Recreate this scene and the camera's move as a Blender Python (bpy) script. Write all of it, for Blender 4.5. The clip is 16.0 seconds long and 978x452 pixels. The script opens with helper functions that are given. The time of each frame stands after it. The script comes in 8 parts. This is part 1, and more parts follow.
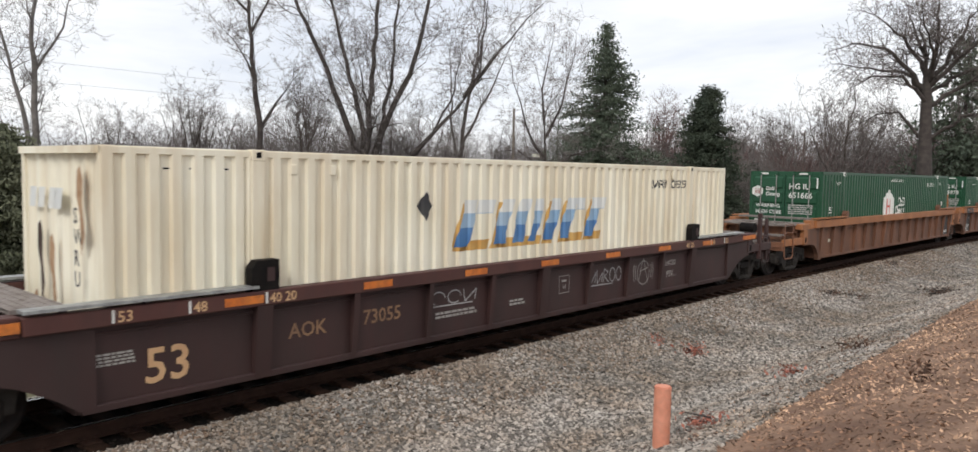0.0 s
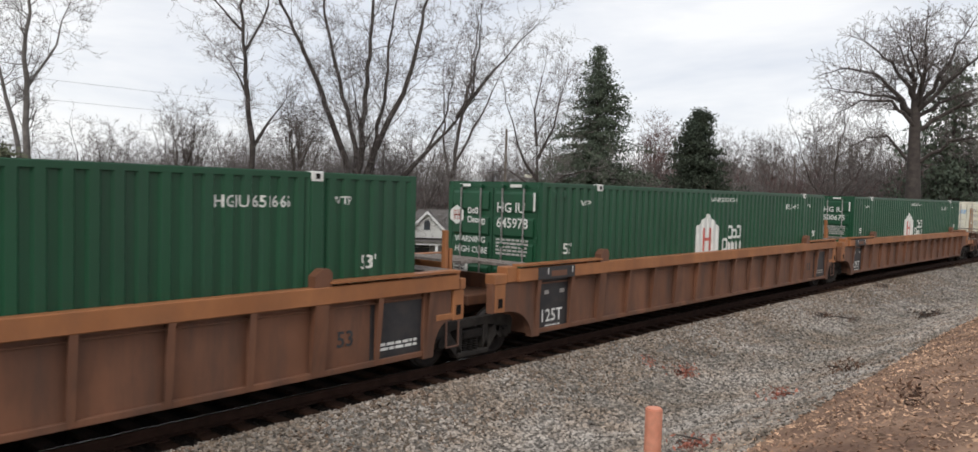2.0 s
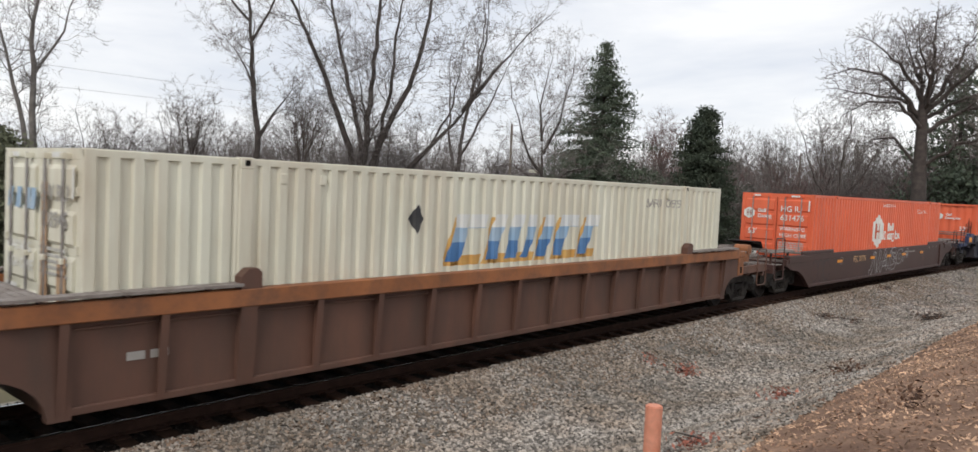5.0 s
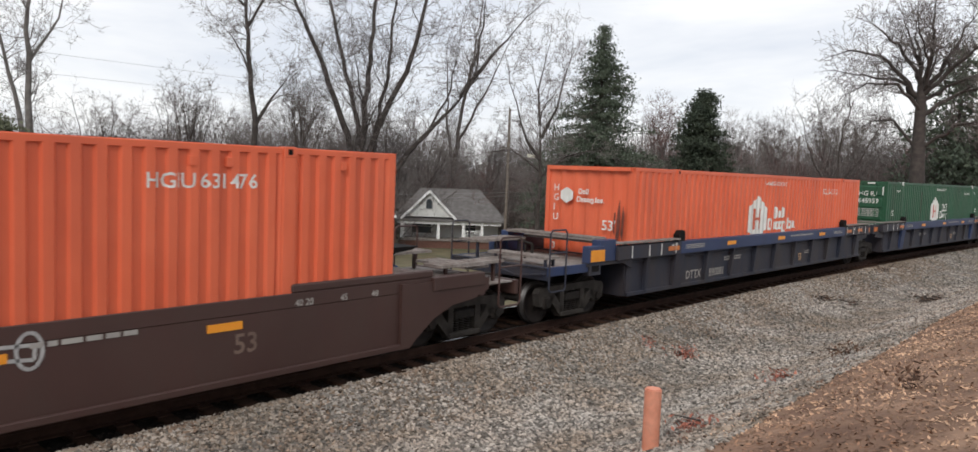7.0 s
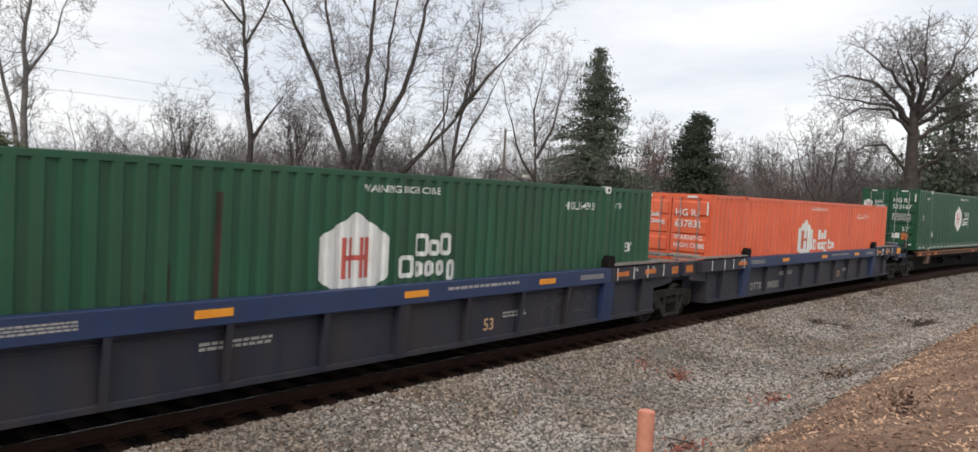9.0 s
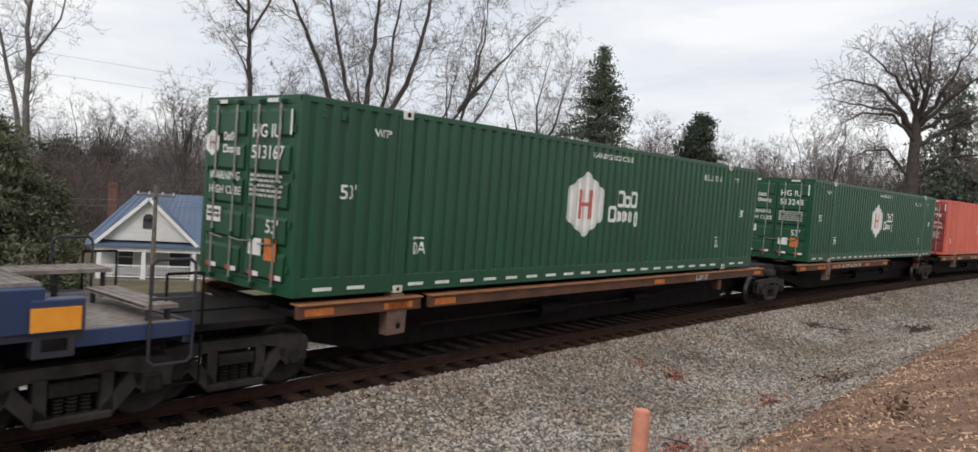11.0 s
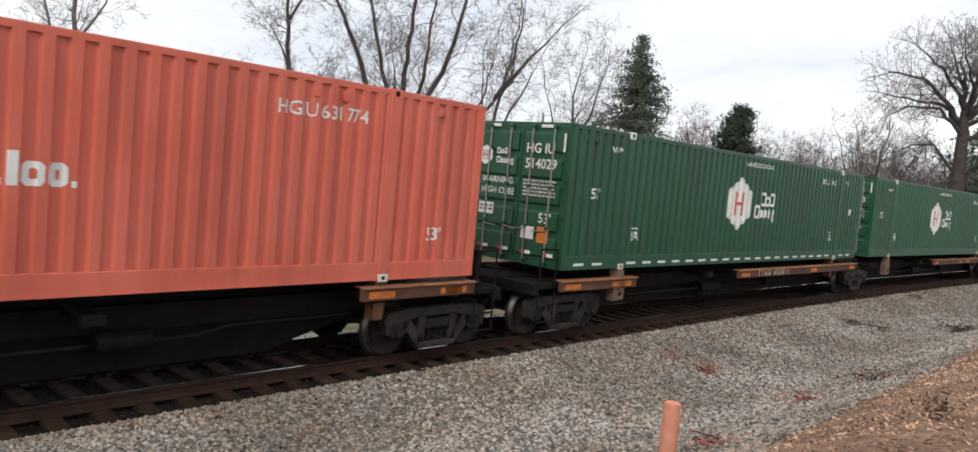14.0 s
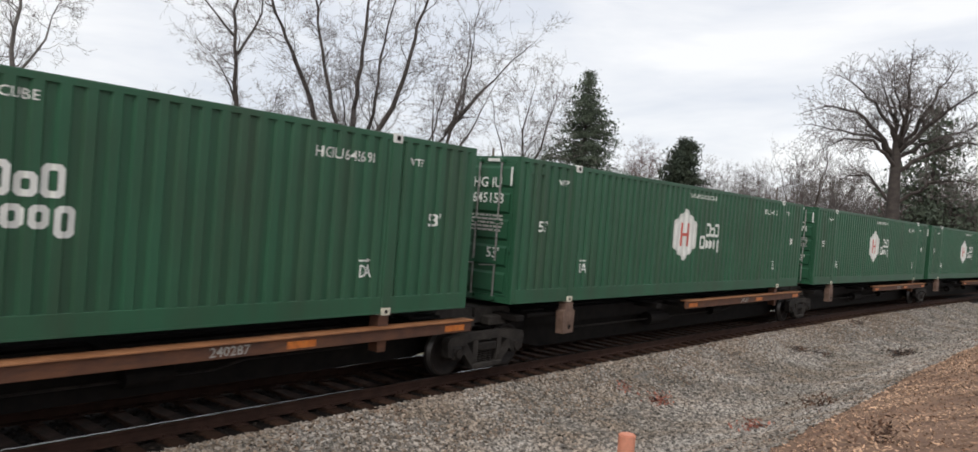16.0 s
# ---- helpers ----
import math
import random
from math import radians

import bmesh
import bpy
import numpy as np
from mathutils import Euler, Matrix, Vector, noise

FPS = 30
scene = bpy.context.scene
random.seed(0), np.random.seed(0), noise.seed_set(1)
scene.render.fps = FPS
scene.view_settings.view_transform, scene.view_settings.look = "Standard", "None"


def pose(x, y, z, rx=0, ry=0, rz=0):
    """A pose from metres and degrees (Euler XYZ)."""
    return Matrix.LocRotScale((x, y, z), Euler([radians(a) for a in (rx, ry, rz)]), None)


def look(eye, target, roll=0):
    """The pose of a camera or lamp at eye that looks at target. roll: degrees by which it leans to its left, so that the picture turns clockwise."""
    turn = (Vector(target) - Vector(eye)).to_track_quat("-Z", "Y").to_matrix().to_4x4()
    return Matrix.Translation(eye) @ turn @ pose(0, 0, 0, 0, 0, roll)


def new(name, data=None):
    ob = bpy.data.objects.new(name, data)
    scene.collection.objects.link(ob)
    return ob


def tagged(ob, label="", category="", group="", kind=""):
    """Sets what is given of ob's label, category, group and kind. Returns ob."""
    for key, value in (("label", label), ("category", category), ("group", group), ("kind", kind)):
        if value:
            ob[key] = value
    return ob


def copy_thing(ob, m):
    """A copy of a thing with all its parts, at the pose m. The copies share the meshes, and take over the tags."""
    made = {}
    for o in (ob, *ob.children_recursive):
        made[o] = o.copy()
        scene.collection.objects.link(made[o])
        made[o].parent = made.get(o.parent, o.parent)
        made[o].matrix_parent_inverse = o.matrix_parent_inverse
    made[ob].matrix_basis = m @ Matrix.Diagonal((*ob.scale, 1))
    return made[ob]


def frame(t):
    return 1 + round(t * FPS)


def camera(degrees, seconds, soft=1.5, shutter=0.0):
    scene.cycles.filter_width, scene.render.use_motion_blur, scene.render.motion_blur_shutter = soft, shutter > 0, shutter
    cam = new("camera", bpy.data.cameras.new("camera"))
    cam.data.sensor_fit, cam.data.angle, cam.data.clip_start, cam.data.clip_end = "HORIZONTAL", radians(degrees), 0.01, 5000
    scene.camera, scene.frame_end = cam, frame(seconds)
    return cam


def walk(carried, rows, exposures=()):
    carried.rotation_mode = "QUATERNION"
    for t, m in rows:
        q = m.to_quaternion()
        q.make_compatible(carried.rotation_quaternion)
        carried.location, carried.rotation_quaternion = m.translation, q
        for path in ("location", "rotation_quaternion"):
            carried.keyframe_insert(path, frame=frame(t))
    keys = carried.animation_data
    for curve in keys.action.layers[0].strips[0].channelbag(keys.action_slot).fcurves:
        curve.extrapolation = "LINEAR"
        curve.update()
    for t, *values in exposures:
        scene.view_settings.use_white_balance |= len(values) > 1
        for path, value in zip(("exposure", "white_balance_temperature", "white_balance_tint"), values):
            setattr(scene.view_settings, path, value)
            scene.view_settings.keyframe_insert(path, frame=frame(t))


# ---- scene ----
import itertools

EYE = 3.09          # eye height over the rails
NEAR = 8.872         # from the eye to the near side of the train
BEND = 556.3         # radius of the curve, at the near side of the train
HALF = 1.295        # half the width of a container
CL = BEND + HALF    # radius of the track's centre line
CY = NEAR - BEND    # centre of the curve, on the y axis

# time, yaw, pitch, roll of the hand-held camera
VIEW = [(0, -49.70, -4.02, -1.08), (0.5, -49.69, -3.37, -1.19), (1, -50.10, -3.13, -1.57), (1.5, -50.88, -3.13, -1.52), (2, -50.28, -2.50, -1.54),
        (2.5, -50.63, -2.55, -2.03), (3, -51.18, -2.49, -2.35), (3.5, -50.92, -2.08, -3.39), (5.8, -49.94, -3.36, -2.06), (6, -50.59, -3.71, -2.09),
        (6.5, -49.40, -3.94, -1.38), (7, -50.17, -4.04, -2.18), (7.5, -50.06, -3.13, -2.86), (8, -49.91, -2.71, -2.87), (8.5, -49.88, -1.95, -3.03),
        (9, -50.52, -2.54, -2.84), (9.5, -51.61, -2.77, -3.28), (9.7, -50.79, -3.01, -3.41), (11.8, -50.81, -2.33, -5.41), (12, -51.43, -0.60, -6.22),
        (12.5, -52.78, -1.67, -6.39), (13, -52.35, -2.71, -5.27), (13.5, -49.76, -3.04, -4.39), (14, -48.12, -3.93, -5.19), (14.5, -49.01, -0.47,
        -4.89), (15, -47.00, -0.65, -4.22), (15.5, -46.92, -0.12, -4.08), (16, -51.50, -1.07, -4.47)]
# time and metres that the train has gone
TRAVEL = [(0, 0.00), (0.5, -8.71), (1, -17.42), (1.5, -26.01), (2, -34.63), (2.5, -43.20), (3, -51.87), (3.5, -60.27), (6, -103.25), (6.5, -112.02),
          (7, -120.65), (7.5, -129.29), (8, -137.97), (8.5, -146.63), (9, -155.54), (9.5, -164.14), (11.8, -203.96), (12, -207.48), (12.5, -216.27),
          (13, -225.02), (13.5, -233.97), (14, -242.80), (14.5, -251.50), (15, -260.27), (15.5, -269.06), (16, -277.90)]
# where each load's front end stands along the curve when the clip starts
LOADS = [3.72, 27.23, 46.78, 66.17, 89.36, 112.75, 136.21, 155.92, 175.49, 196.48, 217.40, 236.14, 254.77, 272.29, 289.75, 307.47, 324.46]


def aim(yaw, pitch, roll):
    return (Matrix.Translation((0, 0, EYE)) @ Matrix.Rotation(radians(yaw), 4, "Z") @ Matrix.Rotation(radians(pitch), 4, "X")
            @ Matrix.Rotation(radians(roll), 4, "Y") @ Matrix.Rotation(radians(90), 4, "X"))


cam = camera(65.22, 16.0, soft=1.5, shutter=0.05)
walk(cam, [(t, aim(a, b, c)) for t, a, b, c in VIEW], [(0.0, 0.13), (0.5, 0.02), (0.9, 0.0), (6.8, 0.03), (7.5, 0.1), (8.3, 0.05), (9.5, 0.03), (12.0, -0.08), (13.0, 0.03), (14.0, 0.16), (15.0, -0.1), (16.0, 0.0)])

# ---- light ----
world = bpy.data.worlds.new("overcast")
scene.world = world
world.use_nodes = True
wn, wl = world.node_tree.nodes, world.node_tree.links
wn.clear()
w_out, w_bg = wn.new("ShaderNodeOutputWorld"), wn.new("ShaderNodeBackground")
w_sky = wn.new("ShaderNodeTexSky")
w_sky.sky_type, w_sky.sun_disc = "NISHITA", False
w_sky.sun_elevation, w_sky.sun_rotation = radians(40), radians(-115)
w_co, w_map, w_no = wn.new("ShaderNodeTexCoord"), wn.new("ShaderNodeMapping"), wn.new("ShaderNodeTexNoise")
w_map.inputs["Scale"].default_value = (1.4, 1.4, 6.0)
w_no.inputs["Scale"].default_value, w_no.inputs["Detail"].default_value, w_no.inputs["Roughness"].default_value = 1.6, 6.0, 0.55
w_no.inputs["Distortion"].default_value = 0.4
w_ramp = wn.new("ShaderNodeValToRGB")
w_ramp.color_ramp.elements[0].position, w_ramp.color_ramp.elements[0].color = 0.36, (0.80, 0.835, 0.91, 1)
w_ramp.color_ramp.elements[1].position, w_ramp.color_ramp.elements[1].color = 0.60, (1.06, 1.06, 1.07, 1)
w_dim, w_mix = wn.new("ShaderNodeVectorMath"), wn.new("ShaderNodeMix")
w_dim.operation = "SCALE"
w_dim.inputs["Scale"].default_value = 0.1
w_mix.data_type = "RGBA"
w_mix.inputs[0].default_value = 0.9
wl.new(w_co.outputs["Generated"], w_map.inputs["Vector"])
wl.new(w_map.outputs["Vector"], w_no.inputs["Vector"])
wl.new(w_no.outputs["Fac"], w_ramp.inputs["Fac"])
wl.new(w_sky.outputs["Color"], w_dim.inputs[0])
wl.new(w_dim.outputs["Vector"], w_mix.inputs[6])
wl.new(w_ramp.outputs["Color"], w_mix.inputs[7])
wl.new(w_mix.outputs[2], w_bg.inputs["Color"])
wl.new(w_bg.outputs["Background"], w_out.inputs["Surface"])
w_bg.inputs["Strength"].default_value = 1.0

sun = new("sun", bpy.data.lights.new("sun", "SUN"))
sun.data.energy, sun.data.angle, sun.data.color = 1.5, radians(20), (1.0, 0.965, 0.91)
sun.matrix_world = look((0, 0, 50), (34, 14, 20))


# ---- materials ----
def mat(name, a, b=None, scale=3.0, rough=0.6, metal=0.0, bump=0.0, fine=40.0, grime=None, amount=0.0, streak=1.0, vary=0.0, island=False, mid=(0.35, 0.65), spec=0.4):
    """Two tones mixed by noise, a grime tone in stretched patches over them, and a fine bump."""
    m = bpy.data.materials.new(name)
    m.use_nodes = True
    n, l = m.node_tree.nodes, m.node_tree.links
    p = n["Principled BSDF"]
    p.inputs["Roughness"].default_value, p.inputs["Metallic"].default_value = rough, metal
    p.inputs["Specular IOR Level"].default_value = spec
    b = b or a
    co = n.new("ShaderNodeTexCoord")
    no = n.new("ShaderNodeTexNoise")
    no.inputs["Scale"].default_value, no.inputs["Detail"].default_value = scale, 6
    l.new(co.outputs["Object"], no.inputs["Vector"])
    r = n.new("ShaderNodeValToRGB")
    r.color_ramp.elements[0].position, r.color_ramp.elements[0].color = mid[0], (*a, 1)
    r.color_ramp.elements[1].position, r.color_ramp.elements[1].color = mid[1], (*b, 1)
    l.new(no.outputs["Fac"], r.inputs["Fac"])
    out = r.outputs["Color"]
    if grime:
        mp = n.new("ShaderNodeMapping")
        mp.inputs["Scale"].default_value = (1, 1, 1 / streak)
        l.new(co.outputs["Object"], mp.inputs["Vector"])
        g = n.new("ShaderNodeTexNoise")
        g.inputs["Scale"].default_value, g.inputs["Detail"].default_value, g.inputs["Roughness"].default_value = scale * 2.3, 8, 0.65
        l.new(mp.outputs["Vector"], g.inputs["Vector"])
        gr = n.new("ShaderNodeMapRange")
        gr.inputs["From Min"].default_value, gr.inputs["From Max"].default_value = 0.42, 0.72
        gr.inputs["To Max"].default_value = amount
        l.new(g.outputs["Fac"], gr.inputs["Value"])
        mx = n.new("ShaderNodeMix")
        mx.data_type = "RGBA"
        l.new(gr.outputs["Result"], mx.inputs[0])
        l.new(out, mx.inputs[6])
        mx.inputs[7].default_value = (*grime, 1)
        out = mx.outputs[2]
    if vary:
        if island:
            rnd = n.new("ShaderNodeNewGeometry").outputs["Random Per Island"]
        else:
            rnd = n.new("ShaderNodeObjectInfo").outputs["Random"]
        hv = n.new("ShaderNodeHueSaturation")
        mr = n.new("ShaderNodeMapRange")
        mr.inputs["To Min"].default_value, mr.inputs["To Max"].default_value = 1 - vary, 1 + vary
        l.new(rnd, mr.inputs["Value"])
        l.new(mr.outputs["Result"], hv.inputs["Value"])
        l.new(out, hv.inputs["Color"])
        out = hv.outputs["Color"]
    l.new(out, p.inputs["Base Color"])
    if bump:
        f = n.new("ShaderNodeTexNoise")
        f.inputs["Scale"].default_value, f.inputs["Detail"].default_value = fine, 5
        l.new(co.outputs["Object"], f.inputs["Vector"])
        bp = n.new("ShaderNodeBump")
        bp.inputs["Strength"].default_value, bp.inputs["Distance"].default_value = 0.6, bump
        l.new(f.outputs["Fac"], bp.inputs["Height"])
        l.new(bp.outputs["Normal"], p.inputs["Normal"])
    return m


DIRT = (0.07, 0.045, 0.035)
RUST = (0.16, 0.055, 0.02)
green = mat("green_paint", (0.0098, 0.061, 0.027), (0.0122, 0.073, 0.034), 0.8, 0.42, grime=(0.02, 0.052, 0.034), amount=0.5, streak=6, bump=0.0015, fine=9)
green_old = mat("weathered_green_paint", (0.0165, 0.077, 0.038), (0.0205, 0.092, 0.046), 0.8, 0.5, grime=(0.04, 0.038, 0.026), amount=0.45, streak=8, bump=0.0015, fine=9)
orange = mat("orange_paint", (0.66, 0.122, 0.052), (0.72, 0.150, 0.068), 0.8, 0.45, grime=(0.42, 0.09, 0.05), amount=0.4, streak=6, bump=0.0015, fine=9)
orange_faded = mat("faded_orange_paint", (0.56, 0.115, 0.07), (0.60, 0.145, 0.095), 0.8, 0.55, grime=(0.30, 0.07, 0.05), amount=0.55, streak=6, bump=0.0015, fine=9)
maroon = mat("maroon_door_paint", (0.20, 0.032, 0.035), (0.25, 0.045, 0.042), 1.2, 0.5, grime=(0.32, 0.07, 0.045), amount=0.4, streak=4)
cream = mat("cream_paint", (0.75, 0.70, 0.55), (0.83, 0.79, 0.655), 0.7, 0.5, grime=(0.50, 0.34, 0.17), amount=0.6, streak=10, bump=0.0015, fine=9)
cream_clean = mat("pale_cream_paint", (0.62, 0.61, 0.50), (0.68, 0.67, 0.56), 0.7, 0.5, grime=(0.34, 0.2, 0.1), amount=0.4, streak=8)
white = mat("white_marking", (0.64, 0.64, 0.61), (0.73, 0.73, 0.70), 3, 0.5, grime=(0.45, 0.44, 0.4), amount=0.5, streak=4)
logo_grey = mat("pale_logo_rim", (0.52, 0.52, 0.49), (0.6, 0.6, 0.57), 3, 0.5)
red_mark = mat("red_logo_paint", (0.52, 0.10, 0.075), (0.46, 0.085, 0.065), 3, 0.5)
rust_mark = mat("orange_logo_bars", (0.42, 0.09, 0.05), (0.48, 0.11, 0.06), 3, 0.5)
yellow_mark = mat("yellow_reflector", (0.74, 0.27, 0.025), (0.80, 0.32, 0.035), 5, 0.35)
amber_mark = mat("amber_reflector", (0.55, 0.145, 0.025), (0.62, 0.19, 0.035), 5, 0.4, grime=DIRT, amount=0.5)
tan_mark = mat("tan_lettering", (0.50, 0.30, 0.16), (0.58, 0.37, 0.2), 4, 0.6)
dull_tan = mat("dull_tan_lettering", (0.27, 0.155, 0.085), (0.20, 0.115, 0.068), 4, 0.65)
ghost_mark = mat("faded_lettering", (0.30, 0.28, 0.26), (0.36, 0.34, 0.31), 4, 0.7)
faint_mark = mat("washed_out_spray_paint", (0.085, 0.085, 0.088), (0.05, 0.048, 0.05), 4, 0.8)
worn_tan = mat("worn_tan_stencil", (0.17, 0.115, 0.09), (0.12, 0.08, 0.065), 4, 0.7)
chalk = mat("chalky_spray_paint", (0.42, 0.41, 0.40), (0.26, 0.25, 0.25), 4, 0.7)
blue_mid = mat("pale_blue_logo_paint", (0.22, 0.36, 0.52), (0.34, 0.45, 0.56), 1.5, 0.5)
pale_mark = mat("worn_white_logo_paint", (0.60, 0.62, 0.62), (0.68, 0.68, 0.64), 1.5, 0.5)
blue_mark = mat("blue_logo_paint", (0.05, 0.15, 0.34), (0.10, 0.22, 0.42), 1.5, 0.5)
dark_mark = mat("dark_stencil", (0.03, 0.03, 0.034), (0.05, 0.05, 0.05), 4, 0.6)
steel = mat("bare_steel", (0.30, 0.29, 0.28), (0.42, 0.41, 0.40), 8, 0.42, 0.8, grime=RUST, amount=0.3)
zinc = mat("galvanised_grating", (0.30, 0.31, 0.31), (0.42, 0.43, 0.42), 6, 0.5, 0.5, grime=DIRT, amount=0.5)
deck_grey = mat("dusty_walkway", (0.20, 0.17, 0.15), (0.28, 0.25, 0.23), 4, 0.8, grime=DIRT, amount=0.6)
# trucks and underframes: shade beneath the cars is put into these low tones
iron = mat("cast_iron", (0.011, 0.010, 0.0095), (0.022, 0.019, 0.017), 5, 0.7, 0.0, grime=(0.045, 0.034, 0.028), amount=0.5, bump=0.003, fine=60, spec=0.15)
dusty_cast = mat("dusty_cast_steel", (0.026, 0.023, 0.021), (0.050, 0.044, 0.039), 5, 0.8, bump=0.003, fine=50, grime=(0.02, 0.016, 0.014), amount=0.5, spec=0.15)
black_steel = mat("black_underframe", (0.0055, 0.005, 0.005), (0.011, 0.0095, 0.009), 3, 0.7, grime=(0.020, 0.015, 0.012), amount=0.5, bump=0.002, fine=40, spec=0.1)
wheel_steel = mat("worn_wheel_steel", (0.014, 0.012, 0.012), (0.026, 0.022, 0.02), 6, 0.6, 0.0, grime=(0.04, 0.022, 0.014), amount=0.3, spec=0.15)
tread_steel = mat("polished_tread", (0.075, 0.07, 0.068), (0.12, 0.115, 0.11), 6, 0.38, 0.8)
brown_chord = mat("reddish_brown_chord", (0.068, 0.024, 0.020), (0.092, 0.034, 0.027), 0.9, 0.6, grime=(0.04, 0.022, 0.02), amount=0.5, streak=2)
brown_car = mat("brown_car_paint", (0.037, 0.0175, 0.0165), (0.052, 0.024, 0.022), 0.9, 0.6, grime=(0.032, 0.022, 0.020), amount=0.6, streak=5, bump=0.002, fine=25)
tan_car = mat("rusty_tan_car_paint", (0.142, 0.061, 0.033), (0.205, 0.090, 0.050), 0.9, 0.62, grime=(0.066, 0.040, 0.031), amount=0.85, streak=5, bump=0.002, fine=25)
tan_chord = mat("ochre_chord_paint", (0.27, 0.105, 0.040), (0.36, 0.145, 0.055), 1.1, 0.6, grime=(0.20, 0.09, 0.045), amount=0.6, streak=2)
umber_car = mat("umber_car_paint", (0.10, 0.05, 0.036), (0.14, 0.068, 0.046), 0.9, 0.62, grime=(0.07, 0.045, 0.035), amount=0.7, streak=5, bump=0.002, fine=25)
umber_chord = mat("umber_chord_paint", (0.24, 0.09, 0.035), (0.32, 0.12, 0.045), 1.1, 0.6, grime=(0.09, 0.05, 0.035), amount=0.8)
brown_smooth = mat("dark_brown_smooth_paint", (0.050, 0.0235, 0.020), (0.064, 0.031, 0.026), 0.6, 0.5, grime=(0.055, 0.036, 0.03), amount=0.5, streak=3)
blue_chord = mat("blue_chord_paint", (0.017, 0.033, 0.092), (0.025, 0.044, 0.112), 0.9, 0.5, grime=(0.035, 0.036, 0.052), amount=0.5, streak=3)
slate_car = mat("sooty_slate_car_paint", (0.0155, 0.019, 0.035), (0.025, 0.027, 0.040), 0.9, 0.6, grime=(0.050, 0.036, 0.030), amount=0.75, streak=4, bump=0.002, fine=25)
black_panel = mat("black_panel_paint", (0.022, 0.022, 0.025), (0.035, 0.034, 0.036), 2, 0.55, grime=(0.08, 0.06, 0.05), amount=0.4)
rusty = mat("rusty_guard_paint", (0.085, 0.036, 0.022), (0.15, 0.060, 0.028), 1.5, 0.7, grime=(0.045, 0.024, 0.018), amount=0.7, streak=0.3, bump=0.002, fine=30)
worn_lip = mat("worn_ochre_lip", (0.24, 0.098, 0.038), (0.36, 0.16, 0.07), 1.6, 0.65, grime=(0.10, 0.045, 0.026), amount=0.6, streak=0.3)
rusty_plate = mat("dusty_rust_plate", (0.12, 0.075, 0.055), (0.20, 0.13, 0.10), 3, 0.75, grime=(0.07, 0.035, 0.022), amount=0.6, bump=0.002, fine=30)
ballast_bed = mat("grey_gravel_bed", (0.11, 0.10, 0.088), (0.20, 0.184, 0.168), 14, 0.95, bump=0.03, fine=18, grime=(0.12, 0.085, 0.06), amount=0.6)
stone = mat("crushed_granite", (0.190, 0.169, 0.146), (0.325, 0.295, 0.264), 0.45, 0.9, grime=(0.25, 0.175, 0.115), amount=0.6, vary=0.72, island=True)
rusty_stone = mat("rust_stained_ballast", (0.15, 0.115, 0.085), (0.25, 0.20, 0.155), 0.6, 0.9, grime=(0.14, 0.075, 0.045), amount=0.7, vary=0.6, island=True)
drift = mat("dark_leaf_drift", (0.075, 0.036, 0.026), (0.15, 0.073, 0.05), 2.0, 0.9, vary=0.5, island=True)
# oily bed, with the shade under the train put into its near-black tones
shaded_oily_stone = mat("shaded_oily_ballast", (0.015, 0.012, 0.010), (0.028, 0.021, 0.017), 2, 0.9, spec=0.1, vary=0.5, island=True)
shaded_oily_bed = mat("shade_dark_oily_bed", (0.008, 0.0065, 0.006), (0.016, 0.012, 0.010), 6, 0.95, spec=0.1, bump=0.03, fine=18)
earth = mat("red_brown_earth", (0.16, 0.092, 0.058), (0.30, 0.186, 0.122), 0.8, 0.97, bump=0.03, fine=14, grime=(0.10, 0.052, 0.036), amount=0.8)
litter = mat("dead_leaves_and_straw", (0.20, 0.112, 0.07), (0.52, 0.335, 0.215), 0.7, 0.9, vary=0.7, island=True)
soil = mat("pale_far_gravel", (0.19, 0.175, 0.15), (0.30, 0.275, 0.235), 9, 0.97, bump=0.03, fine=16, grime=(0.13, 0.12, 0.07), amount=0.6)
grass = mat("winter_grass", (0.075, 0.078, 0.038), (0.145, 0.125, 0.066), 0.5, 0.97, bump=0.02, fine=6, grime=(0.14, 0.09, 0.055), amount=0.7)
# shade and dirt under the cars are both put into these dark tones
wood_tie = mat("creosoted_timber", (0.020, 0.012, 0.009), (0.040, 0.022, 0.015), 5, 0.9, bump=0.004, fine=35, vary=0.35, grime=(0.08, 0.042, 0.026), amount=0.5, spec=0.1)
rail_side = mat("rusty_rail", (0.030, 0.016, 0.012), (0.048, 0.025, 0.018), 5, 0.8, spec=0.15)
rail_top = mat("polished_railhead", (0.5, 0.5, 0.5), (0.6, 0.6, 0.6), 4, 0.25, 1.0)
bark = mat("grey_brown_bark", (0.075, 0.062, 0.055), (0.12, 0.10, 0.088), 3, 0.95, bump=0.01, fine=14)
bark_dark = mat("dark_wet_bark", (0.045, 0.037, 0.034), (0.075, 0.062, 0.055), 3, 0.95, bump=0.01, fine=14)
twig_mat = mat("bare_twigs", (0.13, 0.112, 0.106), (0.185, 0.162, 0.152), 1, 0.95)
twig_dark = mat("dark_bare_twigs", (0.075, 0.062, 0.056), (0.11, 0.092, 0.084), 1, 0.95)
twig_red = mat("reddish_budding_twigs", (0.13, 0.078, 0.07), (0.175, 0.11, 0.10), 1, 0.95)
